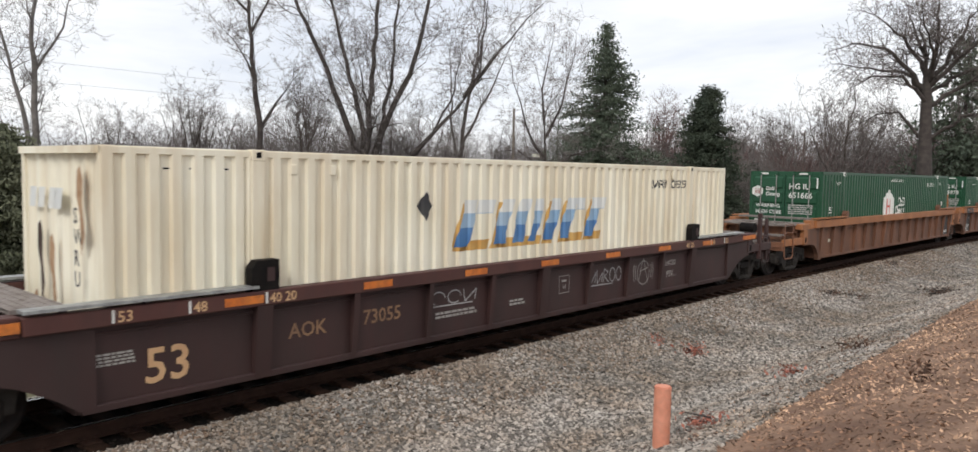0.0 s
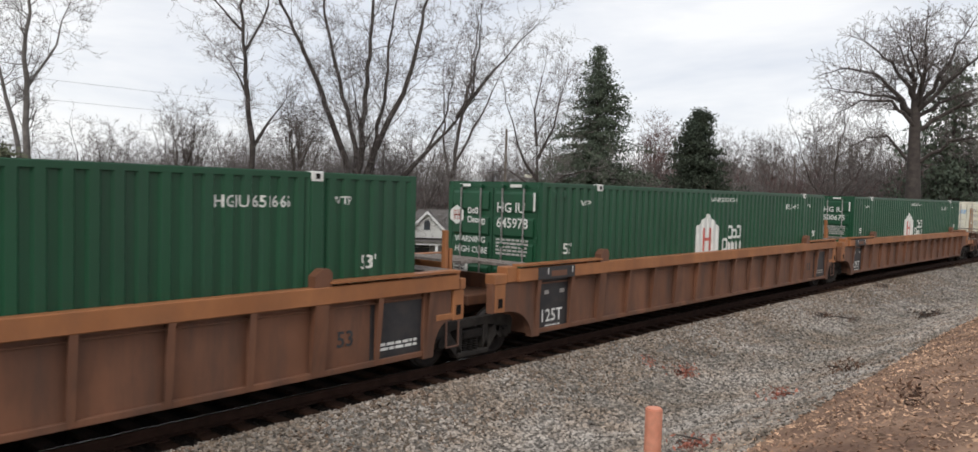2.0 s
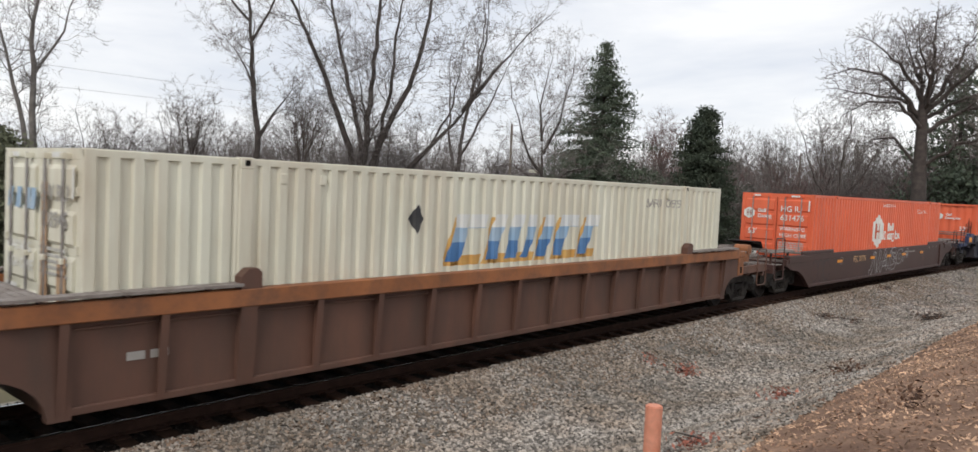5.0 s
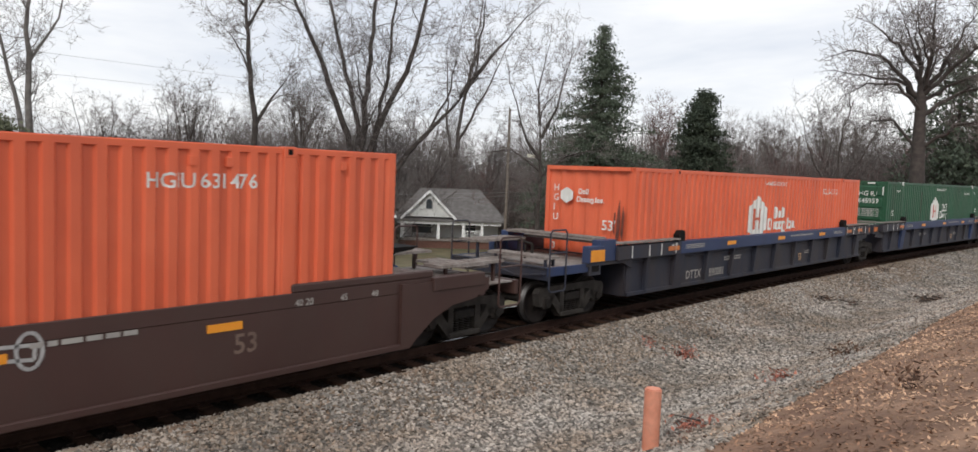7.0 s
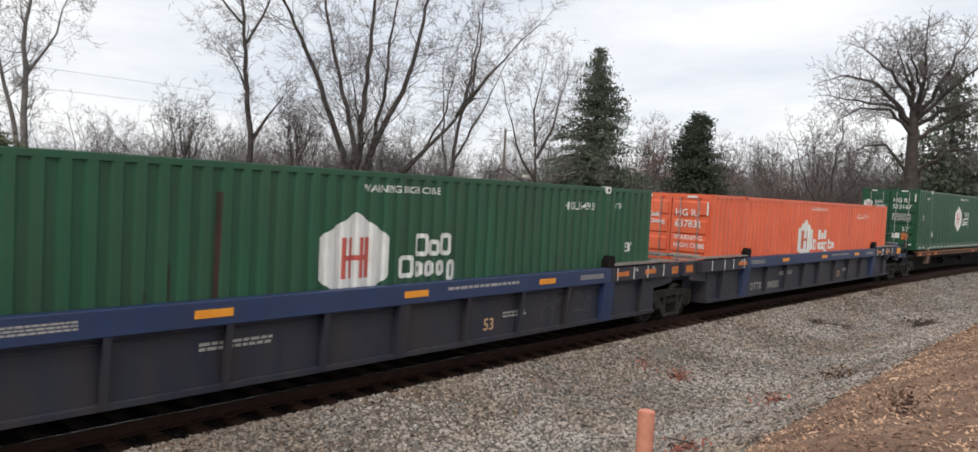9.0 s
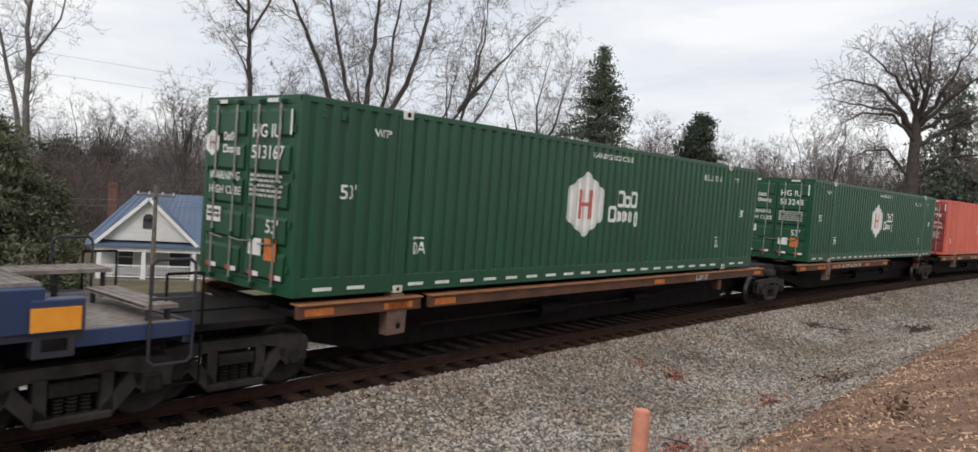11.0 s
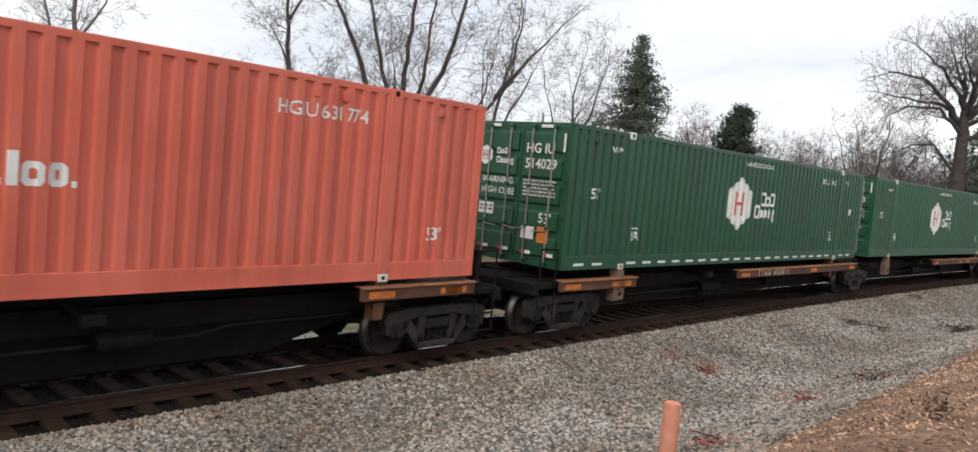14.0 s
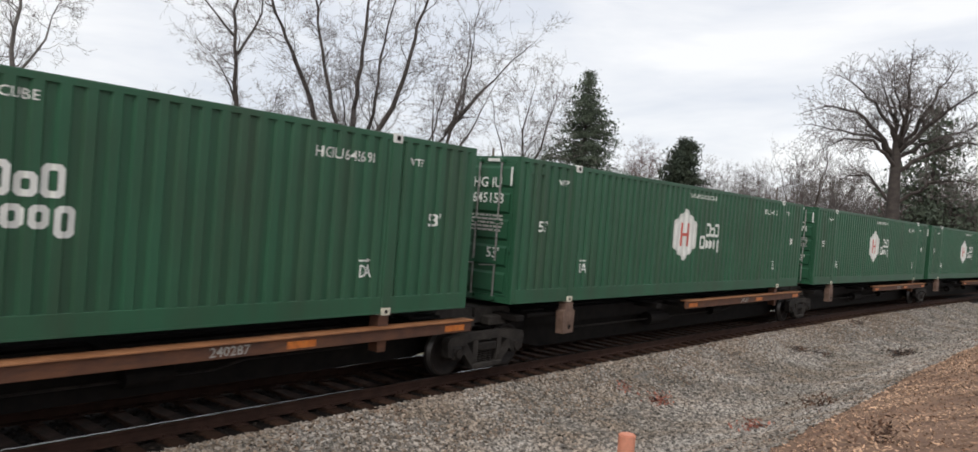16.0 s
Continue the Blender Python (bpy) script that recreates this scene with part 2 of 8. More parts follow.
# far trees: bark and twigs lightened, the haze lies in their colour
bark_pale = mat("haze_paled_bark", (0.13, 0.117, 0.108), (0.19, 0.172, 0.16), 3, 0.95, bump=0.01, fine=14)
twig_far = mat("haze_paled_twigs", (0.145, 0.127, 0.123), (0.20, 0.18, 0.174), 1, 0.95)
needles = mat("dark_fir_needles", (0.062, 0.082, 0.056), (0.098, 0.120, 0.084), 0.9, 0.9, vary=0.28, island=True)
needles_b = mat("evergreen_foliage", (0.036, 0.050, 0.034), (0.055, 0.068, 0.044), 0.9, 0.9, vary=0.3, island=True)
# olive of the left evergreens, lightened to carry the haze over them
needles_pale = mat("haze_paled_olive_foliage", (0.095, 0.105, 0.062), (0.15, 0.155, 0.10), 0.9, 0.9, vary=0.35, island=True)
post_paint = mat("faded_orange_post", (0.62, 0.24, 0.15), (0.70, 0.30, 0.20), 6, 0.7, grime=(0.45, 0.22, 0.15), amount=0.5, bump=0.002)
siding = mat("white_siding", (0.62, 0.62, 0.60), (0.7, 0.7, 0.68), 1, 0.7)
siding_blue = mat("pale_blue_siding", (0.36, 0.42, 0.55), (0.42, 0.48, 0.6), 1, 0.7)
metal_roof = mat("blue_metal_roof", (0.095, 0.135, 0.205), (0.12, 0.16, 0.235), 0.6, 0.5)
shingle = mat("grey_shingle_roof", (0.12, 0.11, 0.105), (0.17, 0.16, 0.155), 2, 0.9, bump=0.01, fine=25)
trim_white = mat("white_trim", (0.74, 0.74, 0.73), (0.8, 0.8, 0.79), 2, 0.6)
pole_wood = mat("weathered_pole", (0.13, 0.105, 0.085), (0.19, 0.16, 0.135), 4, 0.9)
wire_mat = mat("dull_cable", (0.2, 0.2, 0.205), (0.24, 0.24, 0.245), 2, 0.6)
brick_red = mat("brick_chimney", (0.12, 0.06, 0.045), (0.17, 0.085, 0.065), 8, 0.9)
glass_dark = mat("window_glass", (0.05, 0.06, 0.07), (0.07, 0.08, 0.09), 1, 0.08)
car_blue = mat("blue_car_paint", (0.03, 0.07, 0.17), (0.04, 0.08, 0.2), 1, 0.25)


# ---- building blocks ----
def part(name, bm, material, parent=None, label="", smooth=False):
    me = bpy.data.meshes.new(name)
    bm.normal_update()
    bm.to_mesh(me)
    bm.free()
    me.materials.append(material)
    if smooth:
        me.polygons.foreach_set("use_smooth", [True] * len(me.polygons))
    ob = new(name, me)
    ob.parent = parent
    return tagged(ob, label)


def raw(name, verts, faces, material, parent=None, label="", smooth=False):
    me = bpy.data.meshes.new(name)
    me.from_pydata(verts, [], faces)
    me.materials.append(material)
    me.update()
    if smooth:
        me.polygons.foreach_set("use_smooth", [True] * len(me.polygons))
    ob = new(name, me)
    ob.parent = parent
    return tagged(ob, label)


def thing(name, label, category, group="", kind=""):
    return tagged(new(name), label, category, group, kind)


def box(bm, x0, x1, y0, y1, z0, z1, bevel=0.0):
    v = bmesh.ops.create_cube(bm, size=1, matrix=Matrix.Translation(((x0 + x1) / 2, (y0 + y1) / 2, (z0 + z1) / 2)) @ Matrix.Diagonal((abs(x1 - x0), abs(y1 - y0), abs(z1 - z0), 1)))["verts"]
    if bevel:
        bmesh.ops.bevel(bm, geom=list({e for q in v for e in q.link_edges}), offset=bevel, segments=1, affect="EDGES")
    return bm


def boxes(*rows, bevel=0.0):
    bm = bmesh.new()
    for r in rows:
        box(bm, *r, bevel=bevel)
    return bm


def each(name, rows, material, parent, bevel=0.0):
    """One part for each box."""
    for r in rows:
        part(name, boxes(r, bevel=bevel), material, parent)


def prism(bm, pts, y0, y1):
    """A polygon in x and z, from y0 to y1."""
    a = [bm.verts.new((x, y0, z)) for x, z in pts]
    b = [bm.verts.new((x, y1, z)) for x, z in pts]
    n = len(pts)
    bm.faces.new(a)
    bm.faces.new(b[::-1])
    for i in range(n):
        bm.faces.new((a[i], b[i], b[(i + 1) % n], a[(i + 1) % n]))
    bmesh.ops.recalc_face_normals(bm, faces=bm.faces)
    return bm


def beam(bm, p, q, w, h):
    """A square bar from p to q."""
    p, q = Vector(p), Vector(q)
    d = q - p
    m = Matrix.Translation((p + q) / 2) @ d.to_track_quat("X", "Z").to_matrix().to_4x4() @ Matrix.Diagonal((d.length, w, h, 1))
    bmesh.ops.create_cube(bm, size=1, matrix=m)
    return bm


def rod(bm, p, q, r, n=8, r2=None):
    p, q = Vector(p), Vector(q)
    d = q - p
    m = Matrix.Translation((p + q) / 2) @ d.to_track_quat("Z", "Y").to_matrix().to_4x4()
    bmesh.ops.create_cone(bm, cap_ends=True, segments=n, radius1=r, radius2=r if r2 is None else r2, depth=d.length, matrix=m)
    return bm


def rods(r, *chains, n=6):
    bm = bmesh.new()
    for c in chains:
        for a, b in zip(c, c[1:]):
            rod(bm, a, b, r, n)
    return bm


def on_track(u, w=0.0, z=0.0):
    """A place along the curve, w metres to the camera's side of the centre line."""
    a = u / BEND
    r = CL - w
    return Vector((r * math.sin(a), CY + r * math.cos(a), z))


def spot(az, dist, z=0.0):
    return Vector((dist * math.sin(radians(az)), dist * math.cos(radians(az)), z))


# ---- ground and track ----
# height of the ground by its distance from the track's centre line, on the camera's side (+) and beyond (-)
PROFILE = [(-2500, -4.6), (-300, -4.4), (-60, -4.3), (-34, -4.0), (-20, -2.9), (-9, -1.5), (-4.5, -1.0), (-2.6, -0.62), (-1.75, -0.26), (-1.3, -0.2), (-0.9, -0.235), (0.9, -0.235),
           (1.3, -0.2), (1.75, -0.26), (2.7, -0.55), (4.0, -0.66), (4.8, -0.52), (5.75, -0.16), (6.6, 0.2), (8.2, 0.9), (9.6, 1.4), (11.5, 1.5), (20, 1.6), (120, 1.8), (330, 1.8)]


def ground_z(w):
    return float(np.interp(w, [a for a, _ in PROFILE], [b for _, b in PROFILE]))


def lumps(p, size, height):
    return noise.noise(Vector((p.x / size, p.y / size, 3.1))) * height


def ground_mesh():
    ws = sorted({*(a for a, _ in PROFILE if a > -2400), *np.arange(-5.0, 12.5, 0.2).round(2), -44, -80, -120, -180, -2500, 40, 70})
    us = [-2400, -1200, -700, -420, -260, -170, -110, -70, -45, -30, -20, *np.arange(-14, 62, 0.4).tolist(), 68, 78, 90, 110, 140, 180, 240, 320, 420, 560, 700, 900]
    # the far reaches run straight on, so that the sheet never folds over the curve's centre
    def place(u, w):
        k = max(-300, min(330, u))
        p = on_track(k, w)
        a = k / BEND
        p += Vector((math.cos(a), -math.sin(a), 0)) * (u - k)
        rough = 0.05 if -4 < w < -2 or w > 2 else 0.0
        p.z = ground_z(w) + lumps(p, 1.7, rough) + lumps(p, 0.5, rough * 0.5)
        return p
    verts = [place(u, w) for u in us for w in ws]
    n = len(ws)
    faces = [(i * n + j, (i + 1) * n + j, (i + 1) * n + j + 1, i * n + j + 1) for i in range(len(us) - 1) for j in range(n - 1)]
    ob = raw("ground", [tuple(v) for v in verts], faces, ballast_bed, smooth=True)
    ob.data.materials.append(earth)
    ob.data.materials.append(grass)
    ob.data.materials.append(shaded_oily_bed)
    ob.data.materials.append(soil)
    for k, f in enumerate(ob.data.polygons):
        w = ws[k % (n - 1)]
        c = f.center
        edge = 6.5 + lumps(c, 3.5, 1.1) + lumps(c, 0.9, 0.9)
        # index 3: the strip below the cars, its colour darkened for their shade
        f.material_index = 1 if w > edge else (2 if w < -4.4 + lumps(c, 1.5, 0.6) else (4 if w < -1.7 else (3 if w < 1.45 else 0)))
    ob.data.flip_normals() if ob.data.polygons[0].normal.z < 0 else None
    return tagged(ob, "grey crushed-stone track bed falling away to grass and rising to a bare red-brown bank", "ground", kind="structure")


ground_mesh()


def scatter(name, count, region, size, flat, material, label, category, seed, shape):
    """Many small stones or leaves strewn on the ground, in one mesh."""
    rng = np.random.default_rng(seed)
    u, w = region(rng, count)
    a = u / BEND
    r = CL - w
    x, y = r * np.sin(a), CY + r * np.cos(a)
    z = np.interp(w, [q for q, _ in PROFILE], [q for _, q in PROFILE])
    z = z + np.array([lumps(Vector((i, j, 0)), 1.7, 0.05) + lumps(Vector((i, j, 0)), 0.5, 0.025) for i, j in zip(x, y)]) * (w > 2)
    base, tris = shape
    n, k = len(u), len(base)
    v = np.repeat(base[None], n, 0) * (1 + rng.uniform(-0.3, 0.3, (n, k, 3)))
    s = rng.uniform(*size, (n, 1, 1)) * np.stack([rng.uniform(0.8, 1.5, n), rng.uniform(0.7, 1.1, n), rng.uniform(*flat, n)], 1)[:, None]
    v = v * s
    for i, j in ((0, 1), (1, 2), (0, 2)):
        t = rng.uniform(-math.pi, math.pi, n) if (i, j) == (0, 1) else rng.normal(0, 0.35, n)
        c, d = np.cos(t)[:, None], np.sin(t)[:, None]
        p, q = v[..., i] * c - v[..., j] * d, v[..., i] * d + v[..., j] * c
        v[..., i], v[..., j] = p, q
    v = v + np.stack([x, y, z + 0.006], 1)[:, None]
    f = (np.array(tris)[None] + (np.arange(n) * k)[:, None, None]).reshape(-1, len(tris[0]))
    me = bpy.data.meshes.new(name)
    me.from_pydata(v.reshape(-1, 3).tolist(), [], f.tolist())
    me.materials.append(material)
    return tagged(new(name, me), label, category, kind="stuff")


OCTA = (np.array([(1, 0, 0), (-1, 0, 0), (0, 1, 0), (0, -1, 0), (0, 0, 1), (0, 0, -0.6)], float), [(0, 2, 4), (2, 1, 4), (1, 3, 4), (3, 0, 4), (2, 0, 5), (1, 2, 5), (3, 1, 5), (0, 3, 5)])
LEAF = (np.array([(-1, 0, 0.1), (0, -0.5, 0), (1, 0, 0.12), (0, 0.5, 0.05)], float), [(0, 1, 2, 3)])


def near_stones(rng, n):
    u = 2.0 + 26 * rng.random(n) ** 1.5
    w = 1.25 + 5.9 * rng.random(n) ** 1.1
    return u, w


def far_stones(rng, n):
    return 22 + 34 * rng.random(n), 1.25 + 5.4 * rng.random(n)


def bed_stones(rng, n):
    return -6 + 46 * rng.random(n), -1.7 + 2.9 * rng.random(n)


def shoulder_stones(rng, n):
    return 1.0 + 40 * rng.random(n) ** 1.4, 1.3 + 1.5 * rng.random(n) ** 1.6


def edge_leaves(rng, n):
    u = 2 + 38 * rng.random(n)
    w = 6.2 + rng.normal(0, 0.4, n)
    keep = np.sin(u * 0.9) + np.sin(u * 2.3 + 1.0) + rng.normal(0, 0.5, n) > 0.0
    return u[keep], w[keep]


def bank_leaves(rng, n):
    u, w = -8 + 49 * rng.random(n) ** 0.9, 5.5 + 4.2 * rng.random(n)
    keep = w + rng.normal(0, 0.5, n) > 6.45
    return u[keep], w[keep]


scatter("ballast_stones", 72000, near_stones, (0.022, 0.046), (0.55, 0.9), stone, "grey crushed granite ballast beside the track", "gravel", 3, OCTA)
scatter("ballast_stones", 26000, far_stones, (0.025, 0.05), (0.5, 0.8), stone, "grey crushed granite ballast further along the track", "gravel", 4, OCTA)
scatter("ballast_stones", 14000, bed_stones, (0.018, 0.038), (0.5, 0.8), shaded_oily_stone, "oily ballast between the ties, darkened for the train's shade", "gravel", 5, OCTA)
scatter("ballast_stones", 15000, shoulder_stones, (0.022, 0.044), (0.55, 0.9), rusty_stone, "brown-stained ballast along the tie ends", "gravel", 8, OCTA)
scatter("leaf_litter", 16000, edge_leaves, (0.014, 0.036), (0.6, 1.0), drift, "dark red-brown leaf drift along the bank's foot", "leaves", 9, LEAF)
scatter("leaf_litter", 78000, bank_leaves, (0.012, 0.034), (0.6, 1.0), litter, "dry brown leaves and pine straw on the earth bank", "leaves", 6, LEAF)


def track():
    t = thing("railway_track", "rusty steel rails on dark wooden ties in ballast", "railway track", kind="structure")
    prof = [(-0.075, -0.172), (0.075, -0.172), (0.075, -0.160), (0.012, -0.14), (0.012, -0.045), (0.036, -0.035), (0.036, -0.006), (0.026, 0.0), (-0.026, 0.0), (-0.036, -0.006), (-0.036, -0.035), (-0.012, -0.045), (-0.012, -0.14), (-0.075, -0.160)]
    us = np.arange(-120, 240.1, 2.0)
    for side in (0.7175 + 0.036, -0.7175 - 0.036):
        verts = [tuple(on_track(u, side + a, b)) for u in us for a, b in prof]
        n = len(prof)
        faces = [(i * n + j, i * n + (j + 1) % n, (i + 1) * n + (j + 1) % n, (i + 1) * n + j) for i in range(len(us) - 1) for j in range(n)]
        ob = raw("rail", verts, faces, rail_side, t)
        ob.data.materials.append(rail_top)
        for k, f in enumerate(ob.data.polygons):
            f.material_index = 1 if k % n in (6, 7, 8) else 0
    tie = plate = None
    rng = random.Random(5)
    for k in range(-22, 110):
        u = k * 0.53
        m = Matrix.Translation(on_track(u, rng.uniform(-0.04, 0.04), rng.uniform(-0.012, 0.004))) @ Matrix.Rotation(-u / BEND + rng.uniform(-0.015, 0.015), 4, "Z")
        if tie is None:
            ob = tie = part("tie", boxes((-0.115, 0.115, -1.32, 1.32, -0.36, -0.178), bevel=0.014), wood_tie, t)
        else:
            ob = new("tie", tie.data)
            ob.parent = t
        ob.matrix_local = m
        if plate is None:
            bm = boxes((-0.1, 0.1, -0.94, -0.56, -0.179, -0.163), (-0.1, 0.1, 0.56, 0.94, -0.179, -0.163))
            for s, q in itertools.product((-1, 1), (-0.06, 0.06)):
                for e in (0.66, 0.85):
                    box(bm, q - 0.012, q + 0.012, s * e - 0.012, s * e + 0.012, -0.165, -0.13)
            po = plate = part("tie_plate", bm, rail_side, t)
        else:
            po = new("tie_plate", plate.data)
            po.parent = t
        po.matrix_local = m
    return t


track()


# ---- lettering ----
def letters(text, size, bold=0.0, wide=1.0):
    """Flat filled letters in x and z, their left end at 0, on the line z = 0, as a bmesh that looks to -y."""
    cu = bpy.data.curves.new("letters", "FONT")
    cu.body, cu.size, cu.offset, cu.resolution_u = text, 1.0, bold, 2
    ob = new("letters", cu)
    me = bpy.data.meshes.new_from_object(ob)
    bpy.data.objects.remove(ob)
    bpy.data.curves.remove(cu)
    bm = bmesh.new()
    bm.from_mesh(me)
    bpy.data.meshes.remove(me)
    cap = 0.72
    for v in bm.verts:
        v.co = Vector((v.co.x * size / cap * wide, 0, v.co.y * size / cap))
    return bm


def poly(*shapes):
    bm = bmesh.new()
    for s in shapes:
        bm.faces.new([bm.verts.new((x, 0, z)) for x, z in s])
    return bm


def rect(x0, x1, z0, z1, slant=0.0):
    return [(x0, z0), (x1, z0), (x1 + slant, z1), (x0 + slant, z1)]


def bars(x, z, length, height, rows, gap=0.5, seed=1):
    """Writing too small to read: broken bars in rows."""
    rng = random.Random(seed)
    out = []
    for k in range(rows):
        a = x
        zz = z - k * height * (1 + gap)
        while a < x + length - height:
            b = min(x + length, a + height * rng.uniform(1.2, 4.0))
            out.append(rect(a, b, zz, zz + height))
            a = b + height * 0.6
    return poly(*out)


def wordmark(x, z, h, widths, gap=0.12):
    """A brand's word as plain hollow blocks, no letters."""
    out = []
    for wd, ht, dz in widths:
        a, b = x, x + wd * h
        s = 0.17 * h
        zz = z + dz * h
        if wd < 0.3:
            out.append(rect(a, b, zz, zz + ht * h))
        else:      # a ring with cut corners
            t, q = zz + ht * h, 0.13 * h
            outer = [(a + q, zz), (b - q, zz), (b, zz + q), (b, t - q), (b - q, t), (a + q, t), (a, t - q), (a, zz + q)]
            s, q = 0.2 * h, 0.05 * h
            inner = [(a + s + q, zz + s), (b - s - q, zz + s), (b - s, zz + s + q), (b - s, t - s - q), (b - s - q, t - s), (a + s + q, t - s), (a + s, t - s - q), (a + s, zz + s + q)]
            out += [[outer[k], outer[(k + 1) % 8], inner[(k + 1) % 8], inner[k]] for k in range(8)]
        x = b + gap * h
    return poly(*out)


def moved(bm, x=0, y=0, z=0):
    bmesh.ops.translate(bm, verts=bm.verts, vec=(x, y, z))
    return bm


# ---- containers ----
LONG, TALL = 16.154, 2.896
POST = 6.096         # lift posts stand 40 feet apart
PITCH = 0.2770       # one wave of the corrugated side
DEEP = 0.044


def wave(x):
    """Depth of the corrugated side at x: the flats lie out, the troughs in."""
    if abs(abs(x) - POST) < 0.13 or abs(x) > LONG / 2 - 0.14:
        return 0.0
    k = ((x + LONG / 2) / PITCH) % 1.0
    if k < 0.40:
        return 0.0
    if k < 0.51:
        return DEEP * (k - 0.40) / 0.11
    if k < 0.89:
        return DEEP
    return DEEP * (1 - (k - 0.89) / 0.11)


BREAKS = sorted({round(-LONG / 2 + (k + f) * PITCH, 4) for k in range(59) for f in (0.0, 0.40, 0.51, 0.89)
                 if -LONG / 2 + 0.14 < -LONG / 2 + (k + f) * PITCH < LONG / 2 - 0.14 and abs(abs(-LONG / 2 + (k + f) * PITCH) - POST) > 0.13})
SIDE_X = sorted({*BREAKS, -LONG / 2 + 0.13, LONG / 2 - 0.13, *(s * POST + d for s in (-1, 1) for d in (-0.13, 0.13))})


def corrugated(z0, z1):
    bm = bmesh.new()
    lo = [bm.verts.new((x, wave(x), z0)) for x in SIDE_X]
    hi = [bm.verts.new((x, wave(x), z1)) for x in SIDE_X]
    for i in range(len(SIDE_X) - 1):
        bm.faces.new((lo[i], lo[i + 1], hi[i + 1], hi[i]))
    return bm


def draped(bm, x, z, lift=0.004):
    """Lays a flat decal at x, z on the corrugated side, so that it follows the waves."""
    bmesh.ops.triangulate(bm, faces=bm.faces)
    moved(bm, x, 0, z)
    xs = [v.co.x for v in bm.verts]
    for b in BREAKS:
        if min(xs) < b < max(xs):
            bmesh.ops.bisect_plane(bm, geom=[*bm.verts, *bm.edges, *bm.faces], plane_co=(b, 0, 0), plane_no=(1, 0, 0))
    for v in bm.verts:
        v.co.y = -HALF + wave(v.co.x) - lift
    for f in bm.faces:
        f.normal_update()
        if f.normal.y > 0:
            f.normal_flip()
    return bm


def on_door(bm, y, z):
    """Turns a decal to the left end of a container, where y runs away from the camera."""
    for v in bm.verts:
        v.co = Vector((-LONG / 2 - 0.052, y - v.co.x, z + v.co.z))
    for f in bm.faces:
        f.normal_update()
        if f.normal.x > 0:
            f.normal_flip()
    return bm


HEX = [(-0.855, 0.40), (-0.75, 0.49), (0.0, 0.90), (0.75, 0.49), (0.855, 0.40), (0.855, -0.40), (0.75, -0.49), (0.0, -0.90), (-0.75, -0.49), (-0.855, -0.40)]


def emblem(k, dx=0.0, dz=0.0):
    plate = poly([(dx + x * k, dz + z * k) for x, z in HEX[::-1]])
    r = []
    for s in (-1, 1):
        for a, w in ((0.145, 0.10), (0.35, 0.11)):
            r.append(rect(dx + (s * a - w / 2) * k, dx + (s * a + w / 2) * k, dz - 0.47 * k, dz + 0.47 * k))
    r += [rect(dx + (a - 0.052) * k, dx + (a + 0.052) * k, dz - 0.06 * k, dz + 0.06 * k) for a in (-0.2475, 0.2475)]
    r.append(rect(dx - 0.095 * k, dx + 0.095 * k, dz - 0.06 * k, dz + 0.06 * k))
    return plate, poly(*r)


SHORT = [(0.78, 1.0, 0.0), (0.6, 0.72, 0.0), (0.62, 1.0, 0.0)]
LONGER = [(0.92, 1.0, 0.0), (0.48, 0.72, 0.0), (0.64, 0.72, 0.0), (0.62, 0.72, 0.0), (0.64, 0.98, -0.26)]
COMPANY = [*LONGER, (0.14, 0.2, 0.0), (0.29, 1.0, 0.0), (0.6, 0.72, 0.0), (0.52, 0.72, 0.0), (0.15, 0.2, 0.0)]


